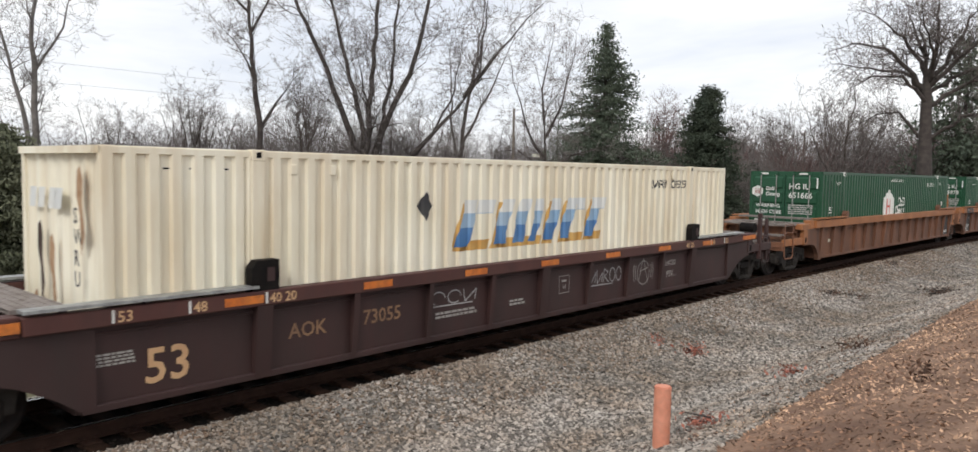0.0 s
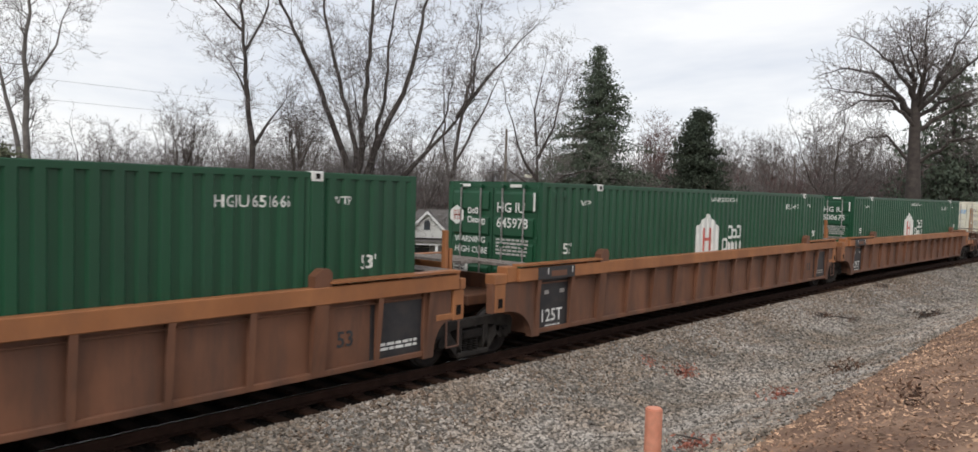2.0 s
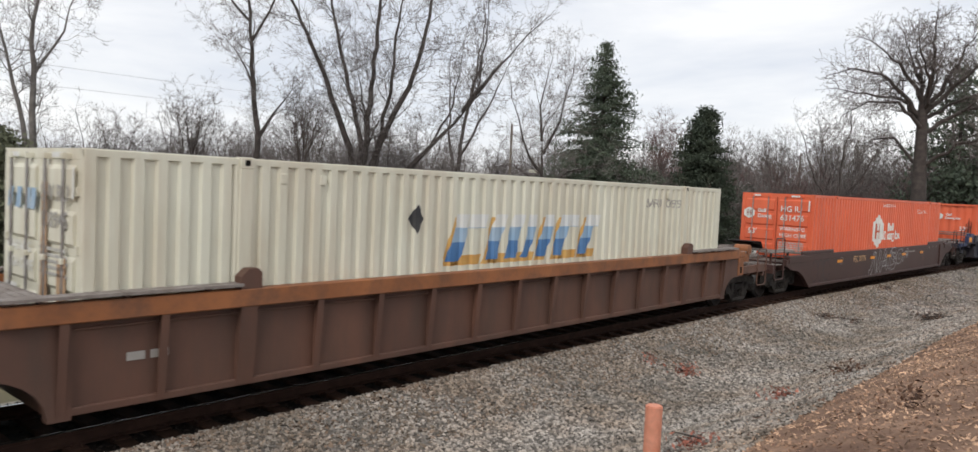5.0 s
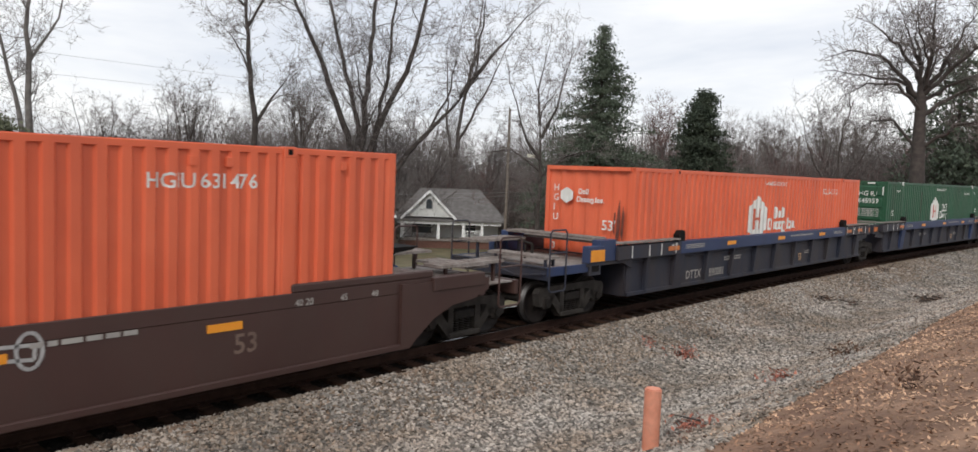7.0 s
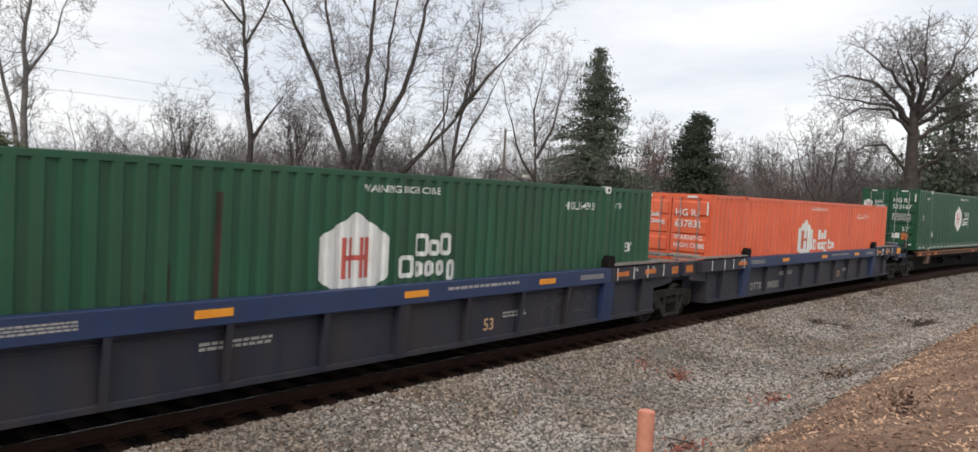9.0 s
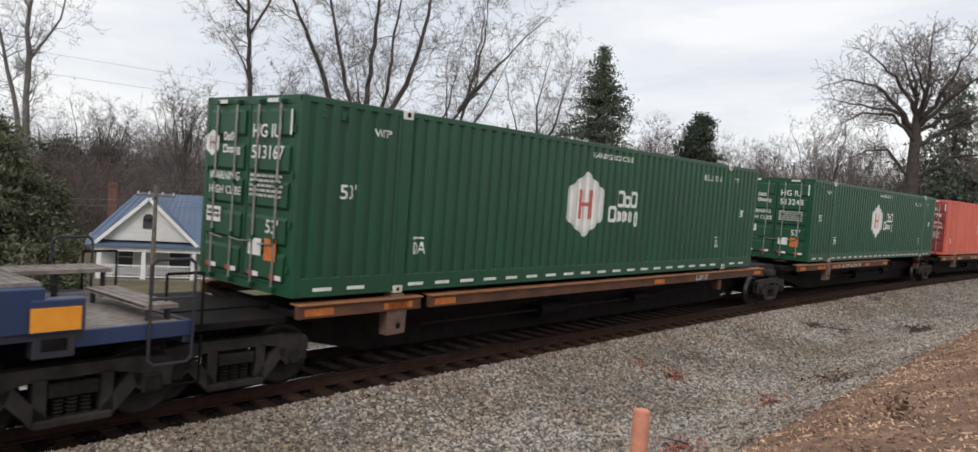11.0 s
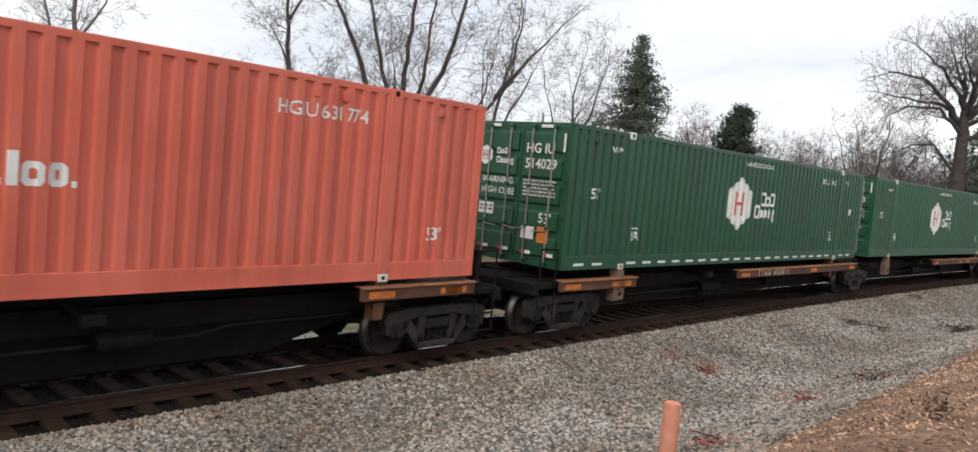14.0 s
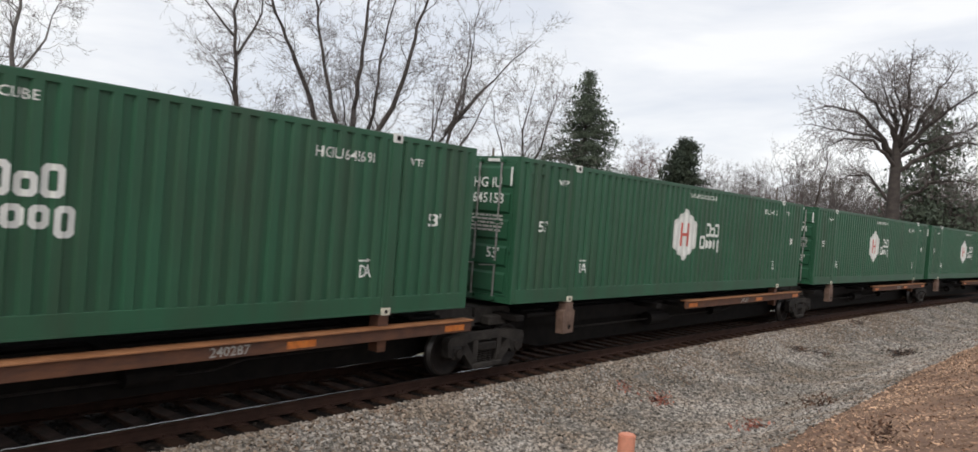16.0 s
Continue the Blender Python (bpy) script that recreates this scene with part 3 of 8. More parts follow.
def container(number, paint, kind, label, spine=False, end="door", door_paint=None, reflectors=False, old=False, under=1.31):
    """A 53-foot container; z 0 is the railhead, x runs back along the train, and its near side lies at y = -HALF."""
    c = thing("shipping_container", label, "container", "containers on the train")
    z0, z1 = under, under + TALL
    X = LONG / 2
    low = 0.30 if spine else 0.16
    for s in (-1, 1):
        bm = corrugated(z0 + low, z1 - 0.09)
        if s == 1:
            for v in bm.verts:
                v.co.y = HALF - v.co.y
            bmesh.ops.reverse_faces(bm, faces=bm.faces)
        else:
            moved(bm, 0, -HALF, 0)
        part("side_panel", bm, paint, c)
        part("top_rail", boxes((-X, X, s * HALF - (0.07 if s > 0 else -0.005), s * HALF + (-0.005 if s > 0 else 0.07), z1 - 0.1, z1 - 0.012), bevel=0.008), paint, c)
        part("bottom_rail", boxes((-X + 0.1, X - 0.1, *sorted((s * (HALF + (0.006 if spine else -0.012)), s * (HALF - 0.08))), z0 + 0.03, z0 + low), bevel=0.008), paint, c)
        if spine:
            part("rail_lip", boxes((-X + 0.1, X - 0.1, *sorted((s * (HALF + 0.006), s * (HALF + 0.018))), z0 + 0.03, z0 + 0.055)), paint, c)
        for e in (-1, 1):
            part("corner_post", boxes((e * X - (0.14 if e > 0 else 0), e * X + (0 if e > 0 else 0.14), s * HALF - (0.12 if s > 0 else -0.002), s * HALF + (-0.002 if s > 0 else 0.12), z0 + 0.02, z1 - 0.005), bevel=0.01), paint, c)
            lift = part("lift_post", boxes((e * POST - 0.10, e * POST + 0.10, s * HALF - (0.09 if s > 0 else 0.02), s * HALF + (0.02 if s > 0 else 0.09), z0 + 0.10, z1 - 0.1), bevel=0.012), paint, c)
            top = boxes((e * POST - 0.1, e * POST + 0.1, s * HALF - (0.12 if s > 0 else 0.026), s * HALF + (0.026 if s > 0 else 0.12), z1 - 0.145, z1 + 0.004), bevel=0.01)
            part("top_casting", top, white if paint in (green, green_old) else paint, lift, "pale corner casting with a dark slot")
            part("casting_slot", boxes((e * POST - 0.035, e * POST + 0.035, s * HALF - 0.03, s * HALF + 0.03, z1 - 0.105, z1 - 0.03)), black_steel, lift)
            part("bottom_casting", boxes((e * POST - 0.1, e * POST + 0.1, s * HALF - (0.12 if s > 0 else 0.024), s * HALF + (0.024 if s > 0 else 0.12), z0, z0 + 0.13), bevel=0.01), cream_clean if spine else paint, lift)
            part("casting_slot", boxes((e * POST - 0.03, e * POST + 0.03, s * HALF - 0.027, s * HALF + 0.027, z0 + 0.035, z0 + 0.09)), black_steel, lift)
    part("roof", boxes((-X + 0.02, X - 0.02, -HALF + 0.03, HALF - 0.03, z1 - 0.05, z1 - 0.006)), paint, c)
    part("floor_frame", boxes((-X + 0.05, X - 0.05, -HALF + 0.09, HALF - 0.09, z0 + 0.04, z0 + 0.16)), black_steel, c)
    # the far end is a plain corrugated wall
    def end_wall(e):
        n = 26
        ys = np.linspace(-HALF + 0.1, HALF - 0.1, n)
        bm = bmesh.new()
        a = [bm.verts.new((e * (X - 0.03 - (0.04 if (k // 2) % 2 else 0.0)), y, z0 + 0.14)) for k, y in enumerate(ys)]
        b = [bm.verts.new((v.co.x, v.co.y, z1 - 0.08)) for v in a]
        for i in range(n - 1):
            bm.faces.new((a[i], b[i], b[i + 1], a[i + 1]))
        bmesh.ops.recalc_face_normals(bm, faces=bm.faces)
        part("end_wall", bm, paint, c)
        each("end_sill", ((e * X - 0.06, e * X + 0.0, -HALF + 0.1, HALF - 0.1, z0 + 0.02, z0 + 0.16), (e * X - 0.06, e * X, -HALF + 0.1, HALF - 0.1, z1 - 0.1, z1 - 0.01)), paint, c)
    end_wall(1)
    dp = door_paint or paint
    if end == "wall":
        end_wall(-1)
        if kind == "swift":
            part("wordmark", on_door(poly(*[rect(q, q + 0.22, 0, 0.26, 0.07) for q in (0, 0.3, 0.66, 0.86)]), 0.85, z1 - 0.78), pale_mark, c, "worn white blocks")
            for y, z, m in ((0.55, 1.0, mat_rust), (0.15, 1.15, mat_rust_pale), (0.72, 1.9, mat_rust_pale), (-0.75, 0.3, mat_rust_pale)):
                part("stain", on_door(poly([(0, 0), (0.09, 0.06), (0.16, -0.1), (0.14, -0.38), (0.2, -0.75), (0.09, -1.0), (0.06, -0.5), (-0.03, -0.3)]), y, z1 - z), m, c, "dark rust stain")
            for i, ch in enumerate("SWRU 100"):
                part("lettering", on_door(letters(ch, 0.19, 0.012), -0.62, z1 - 0.92 - i * 0.25), dark_mark, c)
            each("slot", [(q, q + 0.16, -HALF + 0.0405, -HALF + 0.0425, z1 - 0.27, z1 - 0.25) for q in (-7.35, -7.02, -6.66, -6.38)], black_steel, c)
        else:
            part("lettering", on_door(letters("53'", 0.24, 0.015), -0.45, z0 + 0.42 + 0.98), white, c)
            for i, ch in enumerate("HGIU 6313"):
                part("lettering", on_door(letters(ch, 0.17, 0.01), 1.0, z1 - 0.62 - i * 0.24), white, c)
            part("stain", on_door(poly([(0, 0.1), (0.07, 0.0), (0.12, 0.5), (0.08, 1.05), (0.03, 0.8)], [(0.13, 0.25), (0.19, 0.05), (0.22, 0.7), (0.17, 0.9)], [(-0.08, 0.3), (-0.03, 0.2), (-0.02, 0.75), (-0.06, 0.7)]), -0.85, z0 + 1.1), soot, c, "dark sooty rust stain")
            p, b = emblem(0.22)
            part("emblem", on_door(p, 0.6, z1 - 0.72), white, c, "white hexagonal emblem on the end wall")
            b.free()
            part("wordmark", on_door(wordmark(0, 0, 0.13, SHORT), 0.25, z1 - 0.68), white, c)
            part("wordmark", on_door(wordmark(0, 0, 0.13, COMPANY), 0.3, z1 - 0.87), white, c)
    else:
        each("door_frame", ((-X + 0.01, -X + 0.1, -HALF + 0.1, HALF - 0.1, z0 + 0.02, z0 + 0.15), (-X + 0.01, -X + 0.1, -HALF + 0.1, HALF - 0.1, z1 - 0.13, z1 - 0.006)), paint, c)
        for s in (-1, 1):
            bm = boxes((-X + 0.005, -X + 0.05, min(s * 0.012, s * (HALF - 0.125)), max(s * 0.012, s * (HALF - 0.125)), z0 + 0.155, z1 - 0.135), bevel=0.006)
            d = part("door", bm, dp, c)
            h = (TALL - 0.3) / 5
            for k in range(5):   # pressed panels with a sloping lip between them
                a = z0 + 0.2 + k * h
                y0, y1 = sorted((s * 0.09, s * (HALF - 0.2)))
                prism_pts = [(-X + 0.005, a), (-X - 0.034, a + 0.05), (-X - 0.034, a + h - 0.15), (-X + 0.005, a + h - 0.1)]
                part("door_panel", prism(bmesh.new(), prism_pts, y0, y1), dp, d)
            for q in (0.30, 0.86):
                y = s * q
                part("lock_rod", rods(0.019, [(-X - 0.055, y, z0 + 0.06), (-X - 0.055, y, z1 - 0.06)], n=8), steel if not old else dp, d, "galvanised lock rod")
                each("rod_keeper", [(-X - 0.085, -X + 0.01, y - 0.04, y + 0.04, zz - 0.035, zz + 0.035) for zz in (z0 + 0.1, z0 + 0.8, z0 + 1.6, z1 - 0.1)], dp, d, 0.006)
                part("door_handle", rods(0.012, [(-X - 0.09, y, z0 + 0.75), (-X - 0.09, y - s * 0.36, z0 + 0.72)]), steel, d, "steel door handle")
            each("hinge", [(-X - 0.03, -X + 0.03, s * (HALF - 0.13) - 0.03, s * (HALF - 0.13) + 0.03, zz, zz + 0.1) for zz in (z0 + 0.35, z0 + 1.0, z0 + 1.7, z0 + 2.35)], dp, d, 0.005)
        # markings of the doors: y falls from the far door to the near one
        if kind == "hub":
            p, b = emblem(0.23)
            part("emblem", on_door(p, 0.98, z1 - 0.72), white, c, "small white hexagonal emblem")
            part("emblem_mark", on_door(b, 0.98, z1 - 0.72), red_mark if paint in (green, green_old) else rust_mark, c)
            part("wordmark", on_door(wordmark(0, 0, 0.13, SHORT), 0.66, z1 - 0.68), white, c)
            part("wordmark", on_door(wordmark(0, 0, 0.13, LONGER), 0.66, z1 - 0.87), white, c)
        else:
            part("wordmark", on_door(poly(*[rect(q, q + 0.16, 0, 0.26, 0.06) for q in (0, 0.3, 0.62, 0.8)]), 1.0, z1 - 0.75), blue_mid, c, "faded blue blocks")
            part("stain", on_door(poly([(0, 0), (0.16, 0.0), (0.2, -1.7), (-0.05, -1.8)], [(0.5, -0.9), (0.75, -0.85), (0.8, -2.2), (0.45, -2.3)]), -0.2, z1 - 0.4), mat_rust_pale, c, "brown rust runs down the doors")
        ink = white if kind == "hub" else ghost_mark
        part("lettering", on_door(letters("HG IU" if kind == "hub" else "SW RU", 0.2, 0.012), -0.15, z1 - 0.62), ink, c)
        part("lettering", on_door(letters(str(number), 0.2, 0.012), -0.15, z1 - 0.93), ink, c)
        part("lettering", on_door(letters("WARNING", 0.13, 0.01), 1.02 if paint not in (orange, orange_faded) else -0.15, z1 - 1.28), white, c)
        part("lettering", on_door(letters("HIGH CUBE", 0.13, 0.01), 1.02 if paint not in (orange, orange_faded) else -0.15, z1 - 1.5), white, c)
        part("lettering", on_door(bars(0, 0, 0.85, 0.04, 5, 0.8, number), -0.15, z1 - (1.2 if paint not in (orange, orange_faded) else 1.72)), worn_print, c)
        part("lettering", on_door(letters("53'", 0.2, 0.012), -0.62 if paint not in (orange, orange_faded) else 1.0, z1 - (2.0 if paint not in (orange, orange_faded) else 1.45)), white, c)
        for y, w, zz in ((0.9, 0.3, z1 - 0.115), (-0.5, 0.3, z1 - 0.115)):
            part("reflective_tape", on_door(poly(rect(0, w, 0, 0.06)), y, zz), white, c)
        part("reflective_tape", on_door(poly(rect(0, 0.05, 0, 0.36)), -HALF + 0.19, z1 - 0.58), white, c)
        part("notice", on_door(poly(rect(0, 0.42, 0, 0.24)), 1.05, z1 - (1.95 if paint not in (orange, orange_faded) else 2.2)), white, c, "white notice plate with small print")
        part("lettering", on_door(bars(0.03, 0.14, 0.36, 0.05, 2, 0.5, number), 1.05, z1 - (1.95 if paint not in (orange, orange_faded) else 2.2) + 0.002), dark_mark, c)
        if spine and paint is green:
            part("notice", on_door(poly(rect(0, 0.3, 0, 0.32)), -0.62, z1 - 2.4), amber_mark, c, "orange warning placard on the door")
            part("notice", on_door(poly(rect(0, 0.34, 0, 0.25)), -0.2, z1 - 2.35), white, c, "white notice plate with small print")
            for q in (1.0, 0.42, -0.2, -0.78):     # broken red and white tape along the foot of the doors
                part("reflective_tape", on_door(poly(rect(0, 0.15, 0, 0.07)), q, z0 + 0.24), red_tape, c, "red reflective tape")
                part("reflective_tape", on_door(poly(rect(0.15, 0.3, 0, 0.07)), q, z0 + 0.24), white, c, "white reflective tape")
    # markings of the near side
    if kind == "hub":
        inc = paint in (orange, orange_faded)
        k = 0.76
        ex, ez = (-1.2 if inc else -0.9), z0 + 1.58
        plate, _ = emblem(k)
        _.free()
        inner, b = emblem(k * 0.86)
        if spine and not inc:
            part("emblem", draped(plate, ex, ez, 0.003), logo_grey, c, "pale grey hexagonal emblem rim")
            part("emblem", draped(inner, ex, ez, 0.005), white, c, "white hexagonal emblem")
        else:
            inner.free()
            part("emblem", draped(plate, ex, ez, 0.004), white, c, "white hexagonal emblem")
        part("emblem_mark", draped(b, ex, ez, 0.007), red_mark if not inc else rust_mark, c, "coloured bars of the emblem")
        wx = -0.40 if inc else -0.03
        part("wordmark", draped(wordmark(0, 0, 0.37, SHORT), wx + 0.36, z0 + 1.56), white, c, "white block wordmark, upper line")
        part("wordmark", draped(wordmark(0, 0, 0.36, COMPANY if inc else LONGER, 0.1), wx, z0 + 1.22), white, c, "white block wordmark, lower line")
        if inc:
            part("lettering", draped(letters("HGIU " + str(number), 0.19, 0.012, 1.0), 4.1, z0 + 2.33), white, c)
        else:
            part("lettering", draped(letters("HGIU " + str(number), 0.16, 0.010, 0.92), 4.52, z0 + 2.39), white, c)
        part("lettering", draped(letters("WARNING HIGH CUBE", 0.115, 0.008), -0.8, z0 + 2.58), white, c)
        zz = z0 + (0.63 if inc else 1.46)
        if not (end == "wall" and not spine):
            part("lettering", draped(letters("53'", 0.215, 0.012, 0.9), -7.32, zz), white, c)
        part("lettering", draped(letters("53'", 0.215, 0.012, 0.9), 6.92, zz), white, c)
        if not inc:
            for q in (-6.73, 6.41):
                part("lettering", draped(letters("WTP", 0.125, 0.006, 0.85), q, z0 + 2.43), white, c)
        if spine and not inc:
            for q, s in ((-5.81, -1), (5.48, 1)):
                part("lettering", draped(letters("DA", 0.2, 0.012, 0.7), q, z0 + 0.62), white, c)
                a = q - 0.02
                arrow = poly(rect(a + 0.02, a + 0.26, 0.0, 0.026), [(a, 0.014), (a + 0.07, -0.02), (a + 0.07, 0.05)] if s < 0 else [(a + 0.28, 0.014), (a + 0.21, 0.05), (a + 0.21, -0.02)])
                part("arrow", draped(arrow, 0, z0 + 0.865), white, c)
        each("vent_cap", [(q, q + 0.09, -HALF - 0.012, -HALF + 0.04, z1 - 0.3, z1 - 0.17) for q in ((-POST + 0.45, -POST + 1.1, POST - 0.95, POST - 1.45, POST + 0.9) if inc else (-7.75, -7.4))], paint, c, 0.008)
        if old:
            part("rust_streak", draped(poly(rect(0, 0.08, -1.6, 0.0, 0.02), rect(0.03, 0.06, -2.0, -1.6, 0.0), rect(-0.6, -0.56, -1.5, -0.9), rect(-0.9, -0.87, -1.7, -1.2)), -3.2, z1 - 0.4), mat_rust, c, "dark rust streak")
    if kind == "swift":
        # a broad slanted word in blue with pale bodies and ochre shadows, as plain blocks
        h, sl = 0.82, 0.26
        x = -2.35
        for wd, _ in ((0.95, 0), (1.45, 1), (0.5, 0), (0.85, 0), (0.7, 0)):
            part("wordmark", draped(poly(rect(x - 0.08, x + 0.30, -0.05, h - 0.05, sl), rect(x + 0.1, x + wd - 0.1, -0.05, 0.12, 0.05) if wd != 0.5 else rect(x, x + 0.3, 0, 0.1)), 0, z0 + 1.36, 0.003), ochre_mark, c, "ochre shadow of the wordmark")
            blocks = [rect(x, x + 0.33, 0.02, h, sl)]
            if wd in (0.95, 0.85, 0.7):
                blocks += [rect(x + 0.33 + sl * 0.8, x + wd, h - 0.24, h, 0.08)]
            if wd == 1.45:
                blocks += [rect(x + 0.52, x + 0.85, 0.02, h, sl), rect(x + 1.02, x + 1.25, 0.02, h, sl)]
            for lo, hi, m in ((0.0, 0.42, blue_mark), (0.42, 0.72, blue_mid), (0.72, 1.0, pale_mark)):   # the paint fades upwards
                cut = []
                for (ax, az), (bx, _), (cx, cz), (dx, _) in blocks:
                    f0, f1 = max(lo, az / h), min(hi, cz / h)
                    if f1 > f0:
                        g0, g1 = (f0 * h - az) / (cz - az), (f1 * h - az) / (cz - az)
                        cut.append([(ax + (dx - ax) * g0, f0 * h), (bx + (cx - bx) * g0, f0 * h), (bx + (cx - bx) * g1, f1 * h), (ax + (dx - ax) * g1, f1 * h)])
                if cut:
                    part("wordmark", draped(poly(*cut), 0, z0 + 1.36, 0.006), m, c, "slanted blocks of the wordmark fading from blue to white")
            x += wd + 0.02
        part("lettering", draped(letters("SWRU 100929", 0.2, 0.01), 4.15, z0 + 2.36), dark_mark if paint is cream else ghost_mark, c)
        part("placard", draped(poly([(0, -0.24), (0.17, 0), (0, 0.24), (-0.17, 0)]), -3.04, z0 + 2.1), dark_mark, c, "worn dark diamond placard")
        each("vent_cap", [(q, q + 0.1, -HALF - 0.012, -HALF + 0.04, z1 - 0.32, z1 - 0.18) for q in (-POST + 0.5, -POST + 1.15, POST - 0.95, POST - 1.45)], paint, c, 0.008)
    if reflectors:
        x = -X + 0.3
        while x < X - 0.4:
            if abs(abs(x + 0.22) - POST) > 0.36:
                part("reflector", boxes((x + 0.05, x + 0.38, -HALF - 0.011, -HALF, z0 + 0.105, z0 + 0.157)), white, c)
            x += 0.62
    return c


red_tape = mat("red_reflective_tape", (0.34, 0.035, 0.03), (0.42, 0.05, 0.04), 4, 0.4)
worn_print = mat("worn_small_print", (0.34, 0.33, 0.31), (0.46, 0.45, 0.42), 4, 0.6)
soot = mat("sooty_rust", (0.20, 0.05, 0.03), (0.09, 0.03, 0.022), 5, 0.8)
mat_rust = mat("rust_streaks", (0.036, 0.024, 0.018), (0.062, 0.032, 0.022), 4, 0.8)
mat_rust_pale = mat("pale_rust_runs", (0.30, 0.17, 0.09), (0.42, 0.28, 0.17), 5, 0.8)
ochre_mark = mat("ochre_shadow_paint", (0.50, 0.27, 0.07), (0.58, 0.36, 0.12), 2, 0.5)
GREEN_WELL = "green corrugated container with white emblem, sunk in a well car"
ORANGE_WELL = "orange corrugated container with white emblem in a well car"
GREEN_HIGH = "green corrugated container with hexagonal emblem on a spine car"
loads = []
for spec in (
    (100929, cream, "swift", "cream corrugated container with rust runs and a blue slanted wordmark", False, "wall"),
    (651666, green, "hub", GREEN_WELL, False, "door"),
    (645978, green, "hub", GREEN_WELL, False, "door"),
    (500675, green, "hub", GREEN_WELL, False, "door"),
    (100945, cream_clean, "swift", "pale cream container with rust-stained doors in an umber car", False, "door"),
    (631476, orange, "hub", ORANGE_WELL, False, "door"),
    (631323, orange, "hub", "orange container with a corrugated front end in a blue car", False, "wall"),
    (645959, green_old, "hub", "rust-streaked green corrugated container sunk in a blue well car", False, "door"),
    (637831, orange, "hub", ORANGE_WELL, False, "door"),
    (513167, green, "hub", GREEN_HIGH, True, "door"),
    (513248, green, "hub", GREEN_HIGH, True, "door"),
    (631774, orange_faded, "hub", "faded orange container with maroon door on a spine car", True, "door"),
    (514029, green, "hub", GREEN_HIGH, True, "door"),
    (645693, green_old, "hub", GREEN_HIGH, True, "door"),
    (645153, green_old, "hub", GREEN_HIGH, True, "door"),
    (645971, green_old, "hub", GREEN_HIGH, True, "door"),
    (513980, green_old, "hub", GREEN_HIGH, True, "door"),
):
    number, paint, kind, label, spine, end = spec
    loads.append(container(number, paint, kind, label, spine, end, door_paint=maroon if number == 631774 else None,
                           reflectors=number in (513167, 513248, 514029), old=paint is green_old and not spine, under=1.31 if spine else 3.324 - TALL))


# ---- rail cars ----
def wheel_mesh():
    """A railway wheel about the y axis: tread, flange, dished plate and hub."""
    prof = [(0.0, -0.09), (0.09, -0.09), (0.10, -0.03), (0.34, 0.0), (0.37, -0.055), (0.435, -0.06), (0.43, 0.05), (0.465, 0.062), (0.465, 0.085), (0.37, 0.085), (0.34, 0.03), (0.1, 0.05), (0.09, 0.1), (0.0, 0.1)]
    n = 28
    verts, faces = [], []
    for i in range(n):
        a = 2 * math.pi * i / n
        verts += [(r * math.cos(a), y, r * math.sin(a)) for r, y in prof]
    k = len(prof)
    for i in range(n):
        for j in range(k - 1):
            faces.append((i * k + j, i * k + j + 1, ((i + 1) % n) * k + j + 1, ((i + 1) % n) * k + j))
    return verts, faces


WHEEL = wheel_mesh()
wheel_data = []
wheels = []


